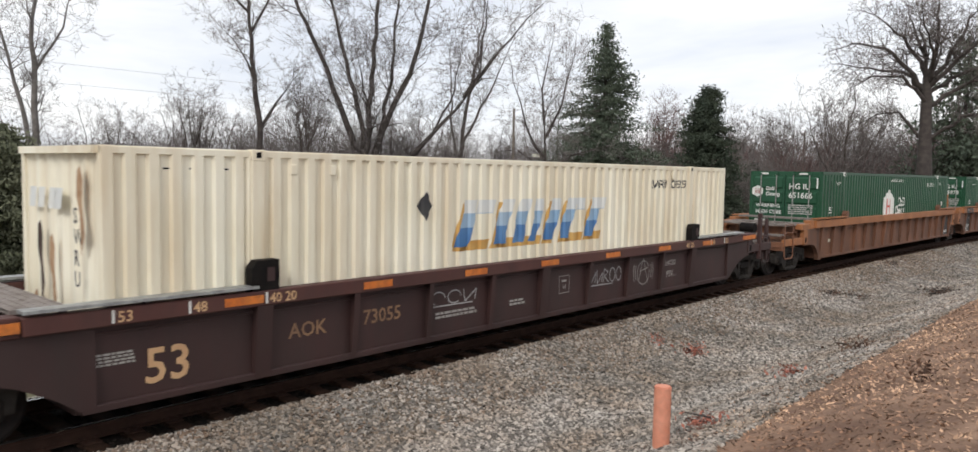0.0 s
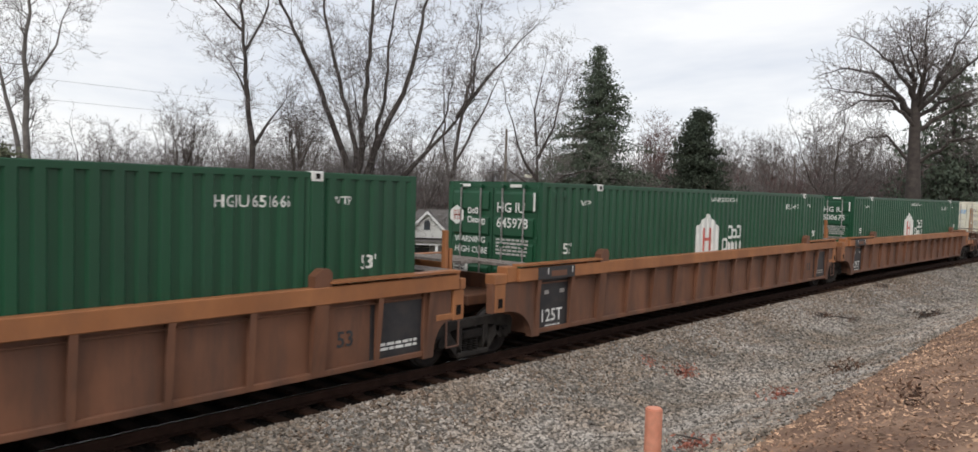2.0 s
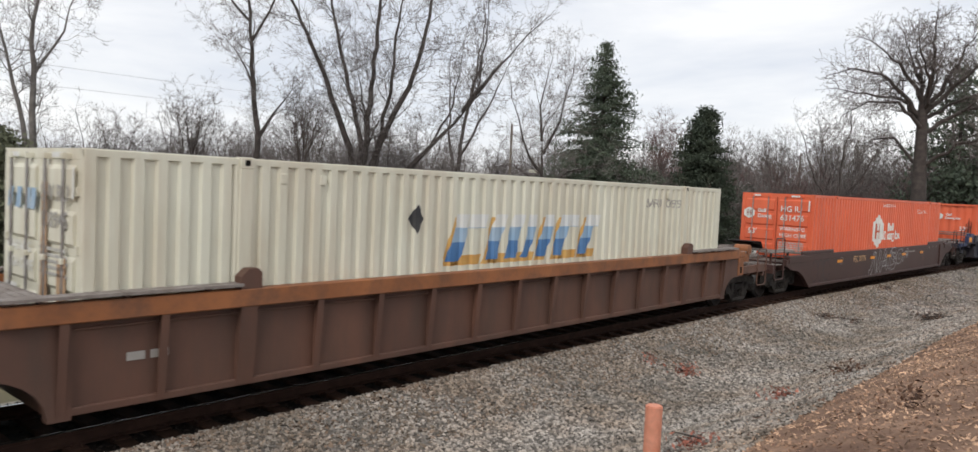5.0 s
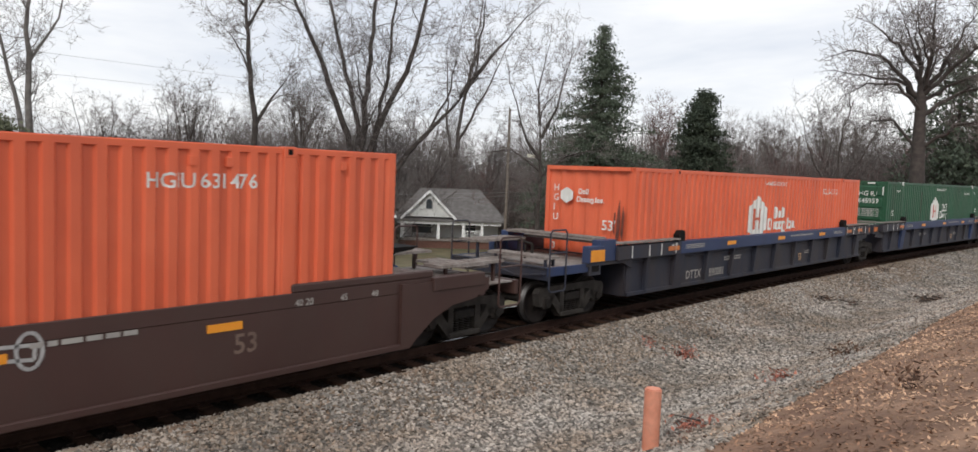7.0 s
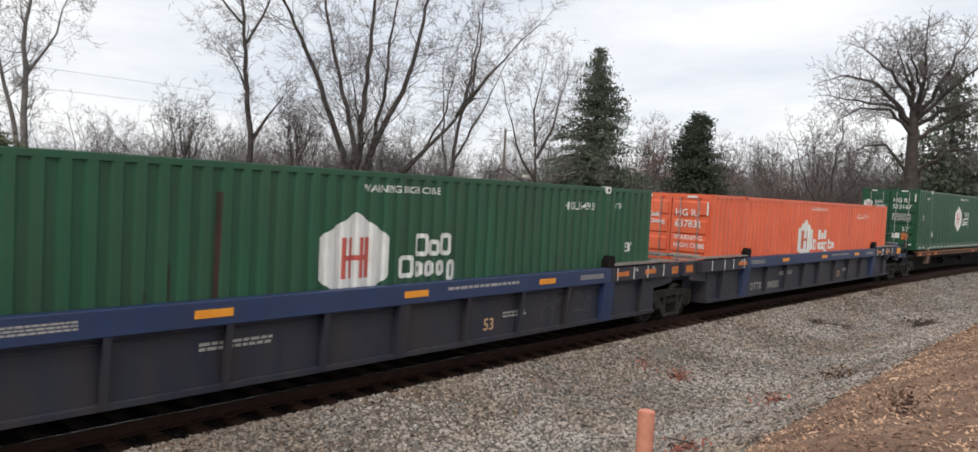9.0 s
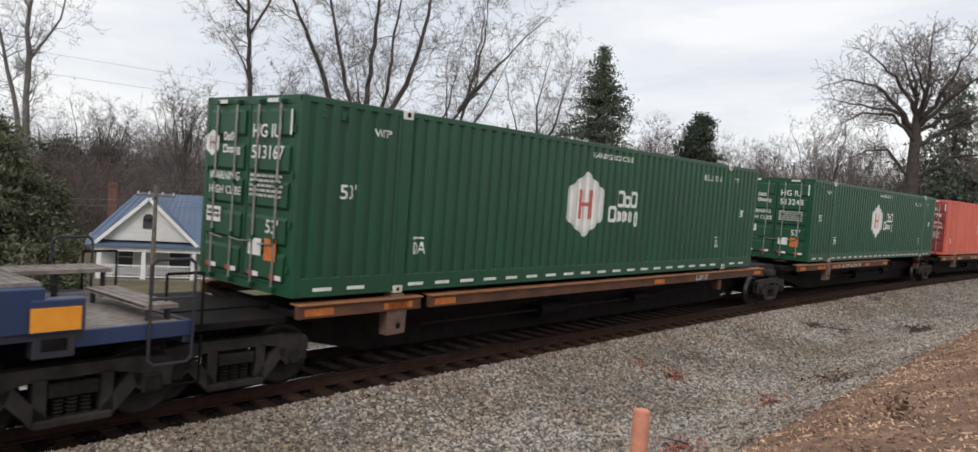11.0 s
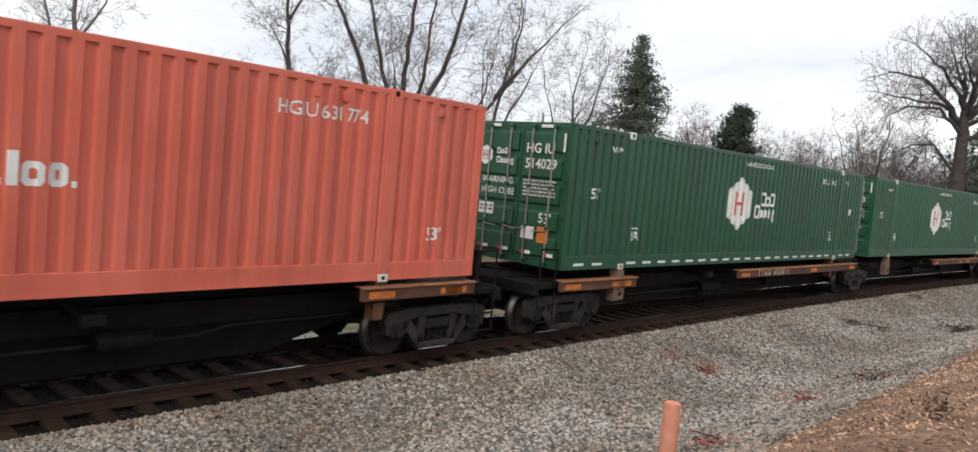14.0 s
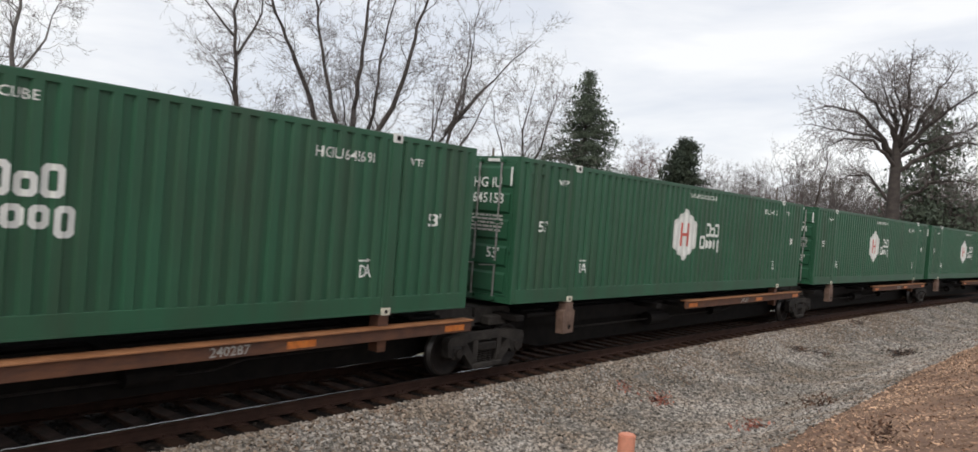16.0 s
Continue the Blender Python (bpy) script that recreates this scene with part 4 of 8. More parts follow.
def truck(parent, x):
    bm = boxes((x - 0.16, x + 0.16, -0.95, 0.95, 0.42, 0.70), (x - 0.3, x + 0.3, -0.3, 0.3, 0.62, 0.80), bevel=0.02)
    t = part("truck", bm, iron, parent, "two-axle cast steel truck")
    for s in (-1, 1):
        y0, y1 = sorted((s * 0.93, s * 1.09))
        f = bmesh.new()
        pts = [(-1.16, 0.66), (-1.1, 0.75), (-0.7, 0.80), (0.7, 0.80), (1.1, 0.75), (1.16, 0.66), (1.12, 0.40), (0.72, 0.40), (0.64, 0.62), (0.40, 0.66), (0.33, 0.66), (-0.33, 0.66), (-0.40, 0.66), (-0.64, 0.62), (-0.72, 0.40), (-1.12, 0.40)]
        prism(f, [(x + a, b) for a, b in pts], y0, y1)
        for e in (-1, 1):
            prism(f, [(x + e * a, b) for a, b in ((0.86, 0.56), (0.72, 0.46), (0.40, 0.13), (0.30, 0.13), (0.30, 0.25), (0.62, 0.62))], y0, y1)
            box(f, x + e * 0.36 - 0.07, x + e * 0.36 + 0.07, y0, y1, 0.14, 0.68)
        box(f, x - 0.42, x + 0.42, y0 - 0.03, y1 + 0.03, 0.12, 0.22, bevel=0.02)
        part("side_frame", f, dusty_cast, t)
        for e in (-1, 1):
            part("bearing_box", boxes((x + e * 0.89 - 0.13, x + e * 0.89 + 0.13, s * 1.01 - 0.11, s * 1.01 + 0.11, 0.33, 0.58), bevel=0.03), iron, t)
            cap = bmesh.new()
            rod(cap, (x + e * 0.89, s * 1.10, 0.455), (x + e * 0.89, s * 1.16, 0.455), 0.085, 12)
            part("bearing_cap", cap, iron, t)
            if not wheel_data:
                w = raw("wheel", *WHEEL, wheel_steel, t, "worn steel wheel with a bright tread", smooth=True)
                w.data.materials.append(tread_steel)
                for i, f in enumerate(w.data.polygons):
                    f.material_index = 1 if i % 13 == 5 else 0
                wheel_data.append(w.data)
            else:
                w = new("wheel", wheel_data[0])
                w.parent = t
                tagged(w, "worn steel wheel with a bright tread")
            rest = Matrix.Translation((x + e * 0.89, s * 0.775, 0.437)) @ Matrix.Rotation(0 if s < 0 else math.pi, 4, "Z")
            w.matrix_basis = rest
            wheels.append((w, rest, -s))
        for q in (-0.15, 0.0, 0.15):
            sp = bmesh.new()
            for i in range(5):
                rod(sp, (x + q, s * 1.01, 0.22 + i * 0.044), (x + q, s * 1.01, 0.245 + i * 0.044), 0.062, 10)
            part("spring", sp, iron, t)
        part("spring_cap", boxes((x - 0.27, x + 0.27, y0 - 0.01, y1 + 0.01, 0.44, 0.60), bevel=0.02), iron, t)
    ax = bmesh.new()
    for e in (-1, 1):
        rod(ax, (x + e * 0.89, -0.98, 0.455), (x + e * 0.89, 0.98, 0.455), 0.08, 10)
    part("axle", ax, iron, t)
    each("brake_beam", [(x + e * 0.36 - 0.05, x + e * 0.36 + 0.05, -0.85, 0.85, 0.28, 0.40) for e in (-1, 1)], iron, t)
    return t


def coupler(parent, x0, x1):
    bm = boxes((min(x0, x1), max(x0, x1), -0.09, 0.09, 0.78, 0.96), (x1 - 0.16, x1 + 0.16, -0.16, 0.14, 0.70, 1.02), bevel=0.03)
    part("coupler", bm, iron, parent, "cast knuckle coupler")
    e = 1 if x1 > x0 else -1
    pts = [(x1 - e * 0.25, -0.35, 0.85), (x1 - e * 0.12, -0.37, 0.62), (x1, -0.36, 0.48), (x1 + e * 0.1, -0.3, 0.46)]
    part("brake_hose", rods(0.022, pts), black_steel, parent, "drooping black air hose")


def brake_wheel(parent, x, y, z):
    bm = bmesh.new()
    n, r = 20, 0.28
    ring = [(x, y + r * math.cos(2 * math.pi * i / n), z + r * math.sin(2 * math.pi * i / n)) for i in range(n)]
    for i in range(n):
        rod(bm, ring[i], ring[(i + 1) % n], 0.016, 6)
    for i in range(0, n, 4):
        rod(bm, (x, y, z), ring[i], 0.012, 6)
    part("brake_wheel", bm, iron, parent, "black spoked hand brake wheel")
    part("brake_stand", boxes((x + 0.03, x + 0.22, y - 0.16, y + 0.16, z - 0.35, z + 0.15), (x + 0.06, x + 0.18, y - 0.06, y + 0.06, z - 0.95, z - 0.3), bevel=0.02), black_steel, parent)


STYLE = {   # panel, chord, ribs' pitch, chord's lower and upper edge
    "brown": (brown_car, brown_chord, 1.524, 1.29, 1.49),
    "tan": (tan_car, tan_chord, 1.108, 1.44, 1.69),
    "umber": (umber_car, umber_chord, 1.108, 1.42, 1.65),
    "smooth": (brown_smooth, brown_smooth, 0.0, 1.10, 1.31),
    "blue": (slate_car, blue_chord, 1.524, 1.25, 1.57),
}


ENDS_AT = {   # chord's outer end, its lower and upper edge there, and the end post's inner and outer edge
    "brown": (9.90, 1.30, 1.49, 9.50, 9.83),
    "tan": (9.95, 1.41, 1.60, 9.48, 9.80),
    "umber": (9.67, 1.43, 1.59, 9.25, 9.58),
    "smooth": (10.2, 1.10, 1.31, 9.70, 10.0),
    "blue": (9.98, 1.25, 1.60, 9.48, 9.90),
}


def grating(x0, x1, y0, y1, z, pitch=0.11):
    """A walkway of cross slats in a thin frame."""
    bm = boxes((x0, x1, y0, y0 + 0.03, z - 0.05, z), (x0, x1, y1 - 0.03, y1, z - 0.05, z), (x0, x1, y0 + 0.03, y1 - 0.03, z - 0.03, z - 0.008))
    n = max(2, int((x1 - x0) / pitch))
    for k in range(n + 1):
        x = x0 + (x1 - x0 - 0.03) * k / n
        box(bm, x, x + 0.03, y0 + 0.03, y1 - 0.03, z - 0.05, z)
    return bm


def arch(z0, x_in, x_out, crown, c0):
    """The outline of an end web: upright at the well, rounded over the wheel, flat out to the post."""
    curve = [(x_in + (x_out - x_in) * (1 - math.cos(a)), z0 + (crown - z0) * math.sin(a)) for a in np.linspace(0.12, math.pi / 2, 7)]
    return [(8.2, z0), (8.2, c0), (x_out + 0.45, c0), (x_out + 0.45, crown), *curve[::-1], (x_in, z0)]


def hoop(x, x2, y, z0, z1, foot, bend=0.06):
    """A tubular rail with rounded shoulders that runs down into a stirrup step."""
    q = bend if x2 > x else -bend
    return rods(0.019, [(x, y, foot + bend), (x, y, z1 - bend), (x + q, y, z1), (x2 - q, y, z1), (x2, y, z1 - bend), (x2, y, foot + bend), (x2 - q, y, foot), (x + q, y, foot), (x, y, foot + bend)],
                [(x, y, z0 + 0.3), (x2, y, z0 + 0.3)], n=7)


def platform_end(c, e, style, wheel, reach):
    """The open end of a well car over its truck, with walkways, rails and coupler; e is -1 for the front end and 1 for the rear."""
    panel, chord, _, c0, c1 = STYLE[style]
    xe, ce0, ce1, p0, p1 = ENDS_AT[style]
    blue = style == "blue"
    deck = 1.22 if blue else 1.06
    end = 11.28
    plate = deck_grey if blue else panel

    def bx(x0, x1, *r):
        return (*sorted((e * x0, e * x1)), *r)

    def walk_part(x0, x1, y0, y1, z):
        a, b = sorted((e * x0, e * x1))
        part("walkway", grating(a, b, y0, y1, z), deck_grey, c, "dusty steel grating walkway")

    part("end_sill_beam", boxes(bx(8.3, end - 0.1, -0.36, 0.36, 0.62, deck - 0.06), bevel=0.015), black_steel, c, "black centre sill over the truck")
    if blue:
        part("end_deck", boxes(bx(8.3, end, -1.30, 1.30, deck - 0.06, deck), bevel=0.008), deck_grey, c, "dusty steel end deck")
        each("deck_edge", [bx(9.6, end, *sorted((q * 1.30, q * 1.36)), deck - 0.17, deck + 0.012) for q in (-1, 1)], blue_chord, c, 0.008)
    else:
        each("cross_bearer", [bx(q, q + 0.16, -1.3, 1.3, deck - 0.2, deck - 0.02) for q in (8.5, 9.35, 10.2)], panel, c, 0.01)
        part("end_deck", boxes(bx(8.4, 9.3, -1.2, 1.2, deck - 0.03, deck), bx(10.45, end - 0.1, -1.28, 1.28, deck - 0.03, deck), bevel=0.005), deck_grey if style != "tan" else panel, c, "dusty steel end deck")
    part("end_sill", boxes(bx(end - 0.12, end, -1.35, 1.35, deck - 0.26, deck + 0.015), bevel=0.012), panel, c, "steel end sill")
    for s in (-1, 1):
        y0, y1 = sorted((s * 1.20, s * 1.42))
        z0 = {"smooth": 0.20, "brown": 0.34}.get(style, 0.34)
        bm = bmesh.new()
        if style == "smooth":
            pts = [(8.2, z0), (8.2, 1.26), (10.35, 1.20), (10.35, 1.0), (9.97, 0.86), (9.4, 0.80), (8.95, 0.62), (8.55, 0.34), (8.4, z0)]
        elif style == "brown":
            pts = [(8.2, z0), (8.2, c0), (9.6, c0), (9.6, 0.87), (9.41, 0.86), (9.0, 0.74), (8.6, 0.52), (8.36, z0)]
        elif blue:
            pts = [(8.2, 1.02), (8.2, c0), (xe, c0), (xe, 1.17), (8.6, 1.17)]
        else:
            pts = arch(z0, 8.44, 9.15, 0.90, c0)
        prism(bm, [(e * a, b) for a, b in pts], y0 + 0.03, y1 - 0.05)
        part("end_web", bm, panel, c, "bulkhead web arched over the truck")
        if blue:
            part("end_chord", boxes(bx(8.952, p0 + 0.1, y0, y1 + 0.0, c0, 1.72), bevel=0.012), blue_chord, c, "blue end of the chord")
            part("end_box", boxes(bx(p0 - 0.04, xe, *sorted((s * 1.24, s * 1.44)), ce0 - 0.01, ce1), bevel=0.012), blue_chord, c, "blue box at the end of the chord")
            part("end_post", boxes(bx(p0, p1, *sorted((s * 1.22, s * 1.40)), 0.97, ce0), bevel=0.012), panel, c, "stub post below the end box")
            part("post_recess", boxes(bx(p0 + 0.08, p1 - 0.08, s * 1.401 - 0.004, s * 1.401 + 0.004, 1.05, 1.18)), black_steel, c)
        elif style == "smooth":
            part("end_chord", boxes(bx(8.9, xe, y0, y1 - 0.02, ce0 - 0.02, ce1), bevel=0.012), chord, c)
        else:
            part("end_chord", boxes(bx(8.952, 9.30, y0, y1 + 0.02, c0 - 0.02, c1 + 0.01), bevel=0.012), chord, c, "worn end of the top chord")
            part("end_cap", boxes(bx(9.302, xe, y0 - 0.0, y1 + 0.03, ce0, ce1), bevel=0.014), chord, c, "worn cap box over the end post")
            part("end_post", boxes(bx(p0, p1, *sorted((s * 1.28, s * 1.415)), 0.93, ce0), bevel=0.012), chord if style != "brown" else panel, c, "end post with a square lightening hole")
            mid = (p0 + p1) / 2
            part("lightening_hole", boxes(bx(mid - 0.06, mid + 0.06, s * 1.416 - 0.004, s * 1.416 + 0.004, 0.99, 1.16)), black_steel, c)
            part("end_beam", boxes(bx(p1, end - 0.02, *sorted((s * 1.29, s * 1.385)), 0.94, 1.16), bevel=0.01), chord if style == "tan" else panel, c, "low side beam from the post to the end sill")
        if s < 0:
            if style == "brown":
                part("reflector", boxes(bx(8.97, xe - 0.01, -1.462, -1.448, 1.335, 1.45)), amber_mark, c, "orange reflector plate")
                part("notice", boxes(bx(8.62, 8.98, -1.384, -1.37, 1.08, 1.2)), ghost_mark, c, "small worn notice plate")
            elif blue:
                part("reflector", boxes(bx(9.43, 9.93, -1.456, -1.438, ce0 + 0.02, ce0 + 0.27)), yellow_mark, c, "orange reflector plate")
            elif style == "smooth":
                part("reflector", boxes(bx(8.73, 9.21, -1.388, -1.366, 0.90, 1.10)), yellow_mark, c, "orange reflector plate")
                part("notice", boxes(bx(9.68, 9.92, -1.388, -1.366, 0.98, 1.2)), cream_clean, c, "blank pale notice plate")
            elif style == "umber":
                part("notice", boxes(bx(8.62, 8.9, -1.384, -1.37, 1.1, 1.2)), ghost_mark, c, "small worn notice plate")
        top, foot = (1.98, 0.74) if blue else ((1.9, 0.62) if style == "smooth" else (1.62, 0.56))
        if style != "brown":
            part("grab_rail", hoop(e * (10.72 if blue else 10.62), e * (end - 0.02), s * (1.38 if blue else 1.40), deck, top, foot), panel, c, "tubular grab rail and stirrup step")
        else:
            part("corner_post", boxes(bx(10.36, 10.48, *sorted((s * 1.30, s * 1.41)), 0.7, 2.04), bevel=0.012), panel, c, "tall square corner post")
            part("grab_rail", hoop(e * 10.75, e * (end - 0.04), s * 1.33, deck, 1.3, 0.56), panel, c, "tubular grab rail and stirrup step")
    if style == "brown":
        part("corner_post", boxes(bx(11.06, 11.16, -1.33, -1.23, 0.62, 1.86), bevel=0.012), panel, c, "tall square corner post")
    # gratings: one across the car beside the container, a ring or side strips further out
    walk_part(8.45, 9.0, -1.24, 1.24, c1 + 0.06)
    if style == "tan":
        walk_part(9.3, 9.75, -1.22, 1.1, 1.62)
        walk_part(10.35, 10.8, -1.22, 1.1, 1.60)
        walk_part(9.76, 10.34, -1.22, -0.72, 1.60)
        walk_part(9.76, 10.34, 0.5, 1.1, 1.60)
        each("walkway_leg", [bx(q, q + 0.06, y, y + 0.06, deck, 1.55) for q in (9.45, 10.65) for y in (-1.15, 0.95)], panel, c)
        walk_part(10.82, 11.2, -1.2, 1.0, 1.3)
        part("air_pipe", rods(0.045, [(e * 9.2, -0.9, 1.2), (e * 9.7, -0.95, 1.26), (e * 10.3, -0.9, 1.3)], n=8), tan_chord, c, "worn ochre pipe under the walkway")
    elif style == "umber":
        walk_part(9.02, 10.25, -1.2, -0.55, 1.56)
        walk_part(9.02, 10.25, 0.4, 1.2, 1.56)
        walk_part(10.4, 11.15, -1.2, 0.1, 1.2)
    elif style == "brown":
        walk_part(9.05, 9.6, -0.9, 0.2, 1.45)
        walk_part(9.7, 10.3, -1.2, 1.2, 1.32)
        walk_part(10.5, 11.1, -1.25, 0.6, 1.2)
    elif style == "smooth":
        walk_part(9.3, 11.0, -1.2, -0.75, 1.46)
        walk_part(9.3, 11.0, 0.7, 1.2, 1.46)
        walk_part(10.5, 11.15, -0.7, 0.65, 1.3)
        each("walkway_leg", [bx(q, q + 0.06, y, y + 0.06, deck, 1.42) for q in (9.5, 10.8) for y in (-1.1, 1.0)], panel, c)
        bm = bmesh.new()
        prism(bm, [(e * a, b) for a, b in ((9.0, 1.40), (9.2, 1.66), (9.9, 1.66), (9.75, 1.60), (9.35, 1.56))], 0.0, 0.9)
        part("guide_plate", bm, black_steel, c, "dark flared guide plate")
    else:
        walk_part(9.1, 9.6, -1.24, 1.24, 1.76)
        walk_part(9.62, 11.2, 0.62, 1.22, 1.62)
        walk_part(10.75, 11.15, -1.22, 0.4, 1.42)
        each("walkway_leg", [bx(q, q + 0.05, y, y + 0.05, deck, zz) for q, y, zz in ((10.8, -1.15, 1.37), (11.05, -1.15, 1.37), (10.8, 0.3, 1.37), (9.7, 0.7, 1.57), (10.5, 0.7, 1.57), (11.1, 0.7, 1.57))], panel, c)
        part("deck_bracket", rods(0.03, [(e * 10.0, 0.1, deck), (e * 10.0, 0.1, deck + 0.3), (e * 10.0, 0.5, deck + 0.36)], [(e * 10.25, 0.1, deck), (e * 10.25, 0.1, deck + 0.3)], n=6), iron, c, "bent steel bracket on the deck")
    truck(c, e * 10.05)
    coupler(c, e * 10.7, e * (reach - 0.06))
    part("uncoupling_lever", rods(0.016, [(e * (end + 0.05), -1.3, deck - 0.12), (e * (end + 0.09), -0.6, deck - 0.2), (e * (end + 0.12), -0.15, deck - 0.1)]), panel, c, "bent uncoupling lever")
    if wheel:
        brake_wheel(c, e * 10.9 - 0.1, 0.45, deck + 0.9)
        winch = boxes((10.86, 11.12, -0.95, -0.6, deck, deck + 0.42), bevel=0.05)
        rod(winch, (11.0, -0.98, deck + 0.5), (11.0, -0.55, deck + 0.5), 0.15, 14)
        rod(winch, (10.86, -0.78, deck + 0.2), (10.70, -0.78, deck + 0.2), 0.09, 12)
        part("brake_winch", winch, chord if style != "brown" else black_steel, c, "dusty cast brake winch")
        part("brake_chain", rods(0.02, [(10.7, -0.78, deck + 0.2), (10.5, -0.7, deck - 0.1), (10.3, -0.5, deck - 0.25)]), iron, c)


def artic_end(c, e, style, with_truck):
    panel, chord, _, c0, c1 = STYLE[style]
    shift = 0.0 if e < 0 else -0.38      # the rear end is the shorter one

    def bx(x0, x1, *r):
        return (*sorted((e * x0, e * x1)), *r)

    part("end_deck", boxes(bx(8.3, 9.5, -0.7, 0.7, 0.95, 1.15), bx(8.6, 9.8, -0.3, 0.3, 0.72, 0.98), bevel=0.02), panel, c)
    for s in (-1, 1):
        y0, y1 = sorted((s * 1.16, s * 1.34))
        if style == "blue":
            bm = bmesh.new()
            prism(bm, [(e * a, b) for a, b in ((8.2, c0 - 0.3), (8.2, c0), (9.3, c0), (9.3, c0 - 0.2))], y0 + 0.02, y1 - 0.02)
            part("end_web", bm, slate_car, c, "bulkhead web arched over the truck")
            part("end_chord", boxes(bx(8.9, 9.66, y0, y1, c0 - 0.08, c1 - 0.03), bevel=0.012), panel, c)
            if s < 0:
                part("reflector", boxes(bx(9.2, 9.56, -1.352, -1.335, c0 + 0.02, c0 + 0.2)), amber_mark, c, "orange reflector plate")
            continue
        q0, q1 = sorted((s * 1.20, s * 1.43))
        bm = bmesh.new()
        prism(bm, [(e * (a + (shift if a > 9.2 else 0)), b) for a, b in arch(0.34, 8.44, 9.16 + shift, 0.90, c0)], q0 + 0.03, q1 - 0.06)
        part("end_web", bm, panel, c, "bulkhead web arched over the truck")
        part("end_chord", boxes(bx(8.952, 9.23 + min(0.0, shift + 0.18), q0, q1 + 0.04, c0, c1 + 0.04), bevel=0.014), chord, c, "worn box end of the chord")
        part("end_cap", boxes(bx(9.232 + shift * 0.5, 9.57 + shift, q0, q1 + 0.03, 1.42, 1.61), bevel=0.014), chord, c, "worn cap box over the end post")
        part("end_post", boxes(bx(9.26 + shift, 9.54 + shift, *sorted((s * 1.26, s * 1.42)), 0.90, 1.42), bevel=0.012), chord, c, "end post with a square lightening hole")
        part("lightening_hole", boxes(bx(9.34 + shift, 9.46 + shift, s * 1.421 - 0.004, s * 1.421 + 0.004, 0.99, 1.16)), black_steel, c)
        if e > 0:
            part("guide_post", boxes(bx(8.98, 9.06, *sorted((s * 1.02, s * 1.12)), c1, 2.42), bevel=0.01), chord, c, "tall ochre guide post")
            part("guide_post", boxes(bx(9.1, 9.17, *sorted((s * 1.02, s * 1.12)), c1 - 0.2, 2.1), bevel=0.01), chord, c, "shorter ochre guide post")
            part("grab_rail", rods(0.018, [(e * 8.75, s * 1.4, 0.92), (e * 8.75, s * 1.4, 0.45), (e * 9.05, s * 1.4, 0.45), (e * 9.05, s * 1.4, 0.92)]), umber_car, c, "stirrup step below the post")
            part("end_beam", boxes(bx(8.5, 8.92, *sorted((s * 1.36, s * 1.41)), 0.93, 1.03), bevel=0.01), chord, c)
    a, b = sorted((e * 8.45, e * 9.0))
    part("walkway", grating(a, b, -1.22, 1.22, c1 + 0.07), deck_grey, c, "dusty steel grating walkway")
    if e < 0:
        part("walkway", grating(-9.5, -9.02, -0.5, 1.22, c1 + 0.09), deck_grey, c, "dusty steel grating walkway")
    if with_truck:
        truck(c, e * 9.79)


def side_text(c, bm, x, z, y, material, label=""):
    moved(bm, x, y, z)
    for f in bm.faces:
        f.normal_update()
        if f.normal.y > 0:
            f.normal_flip()
    return part("lettering", bm, material, c, label)


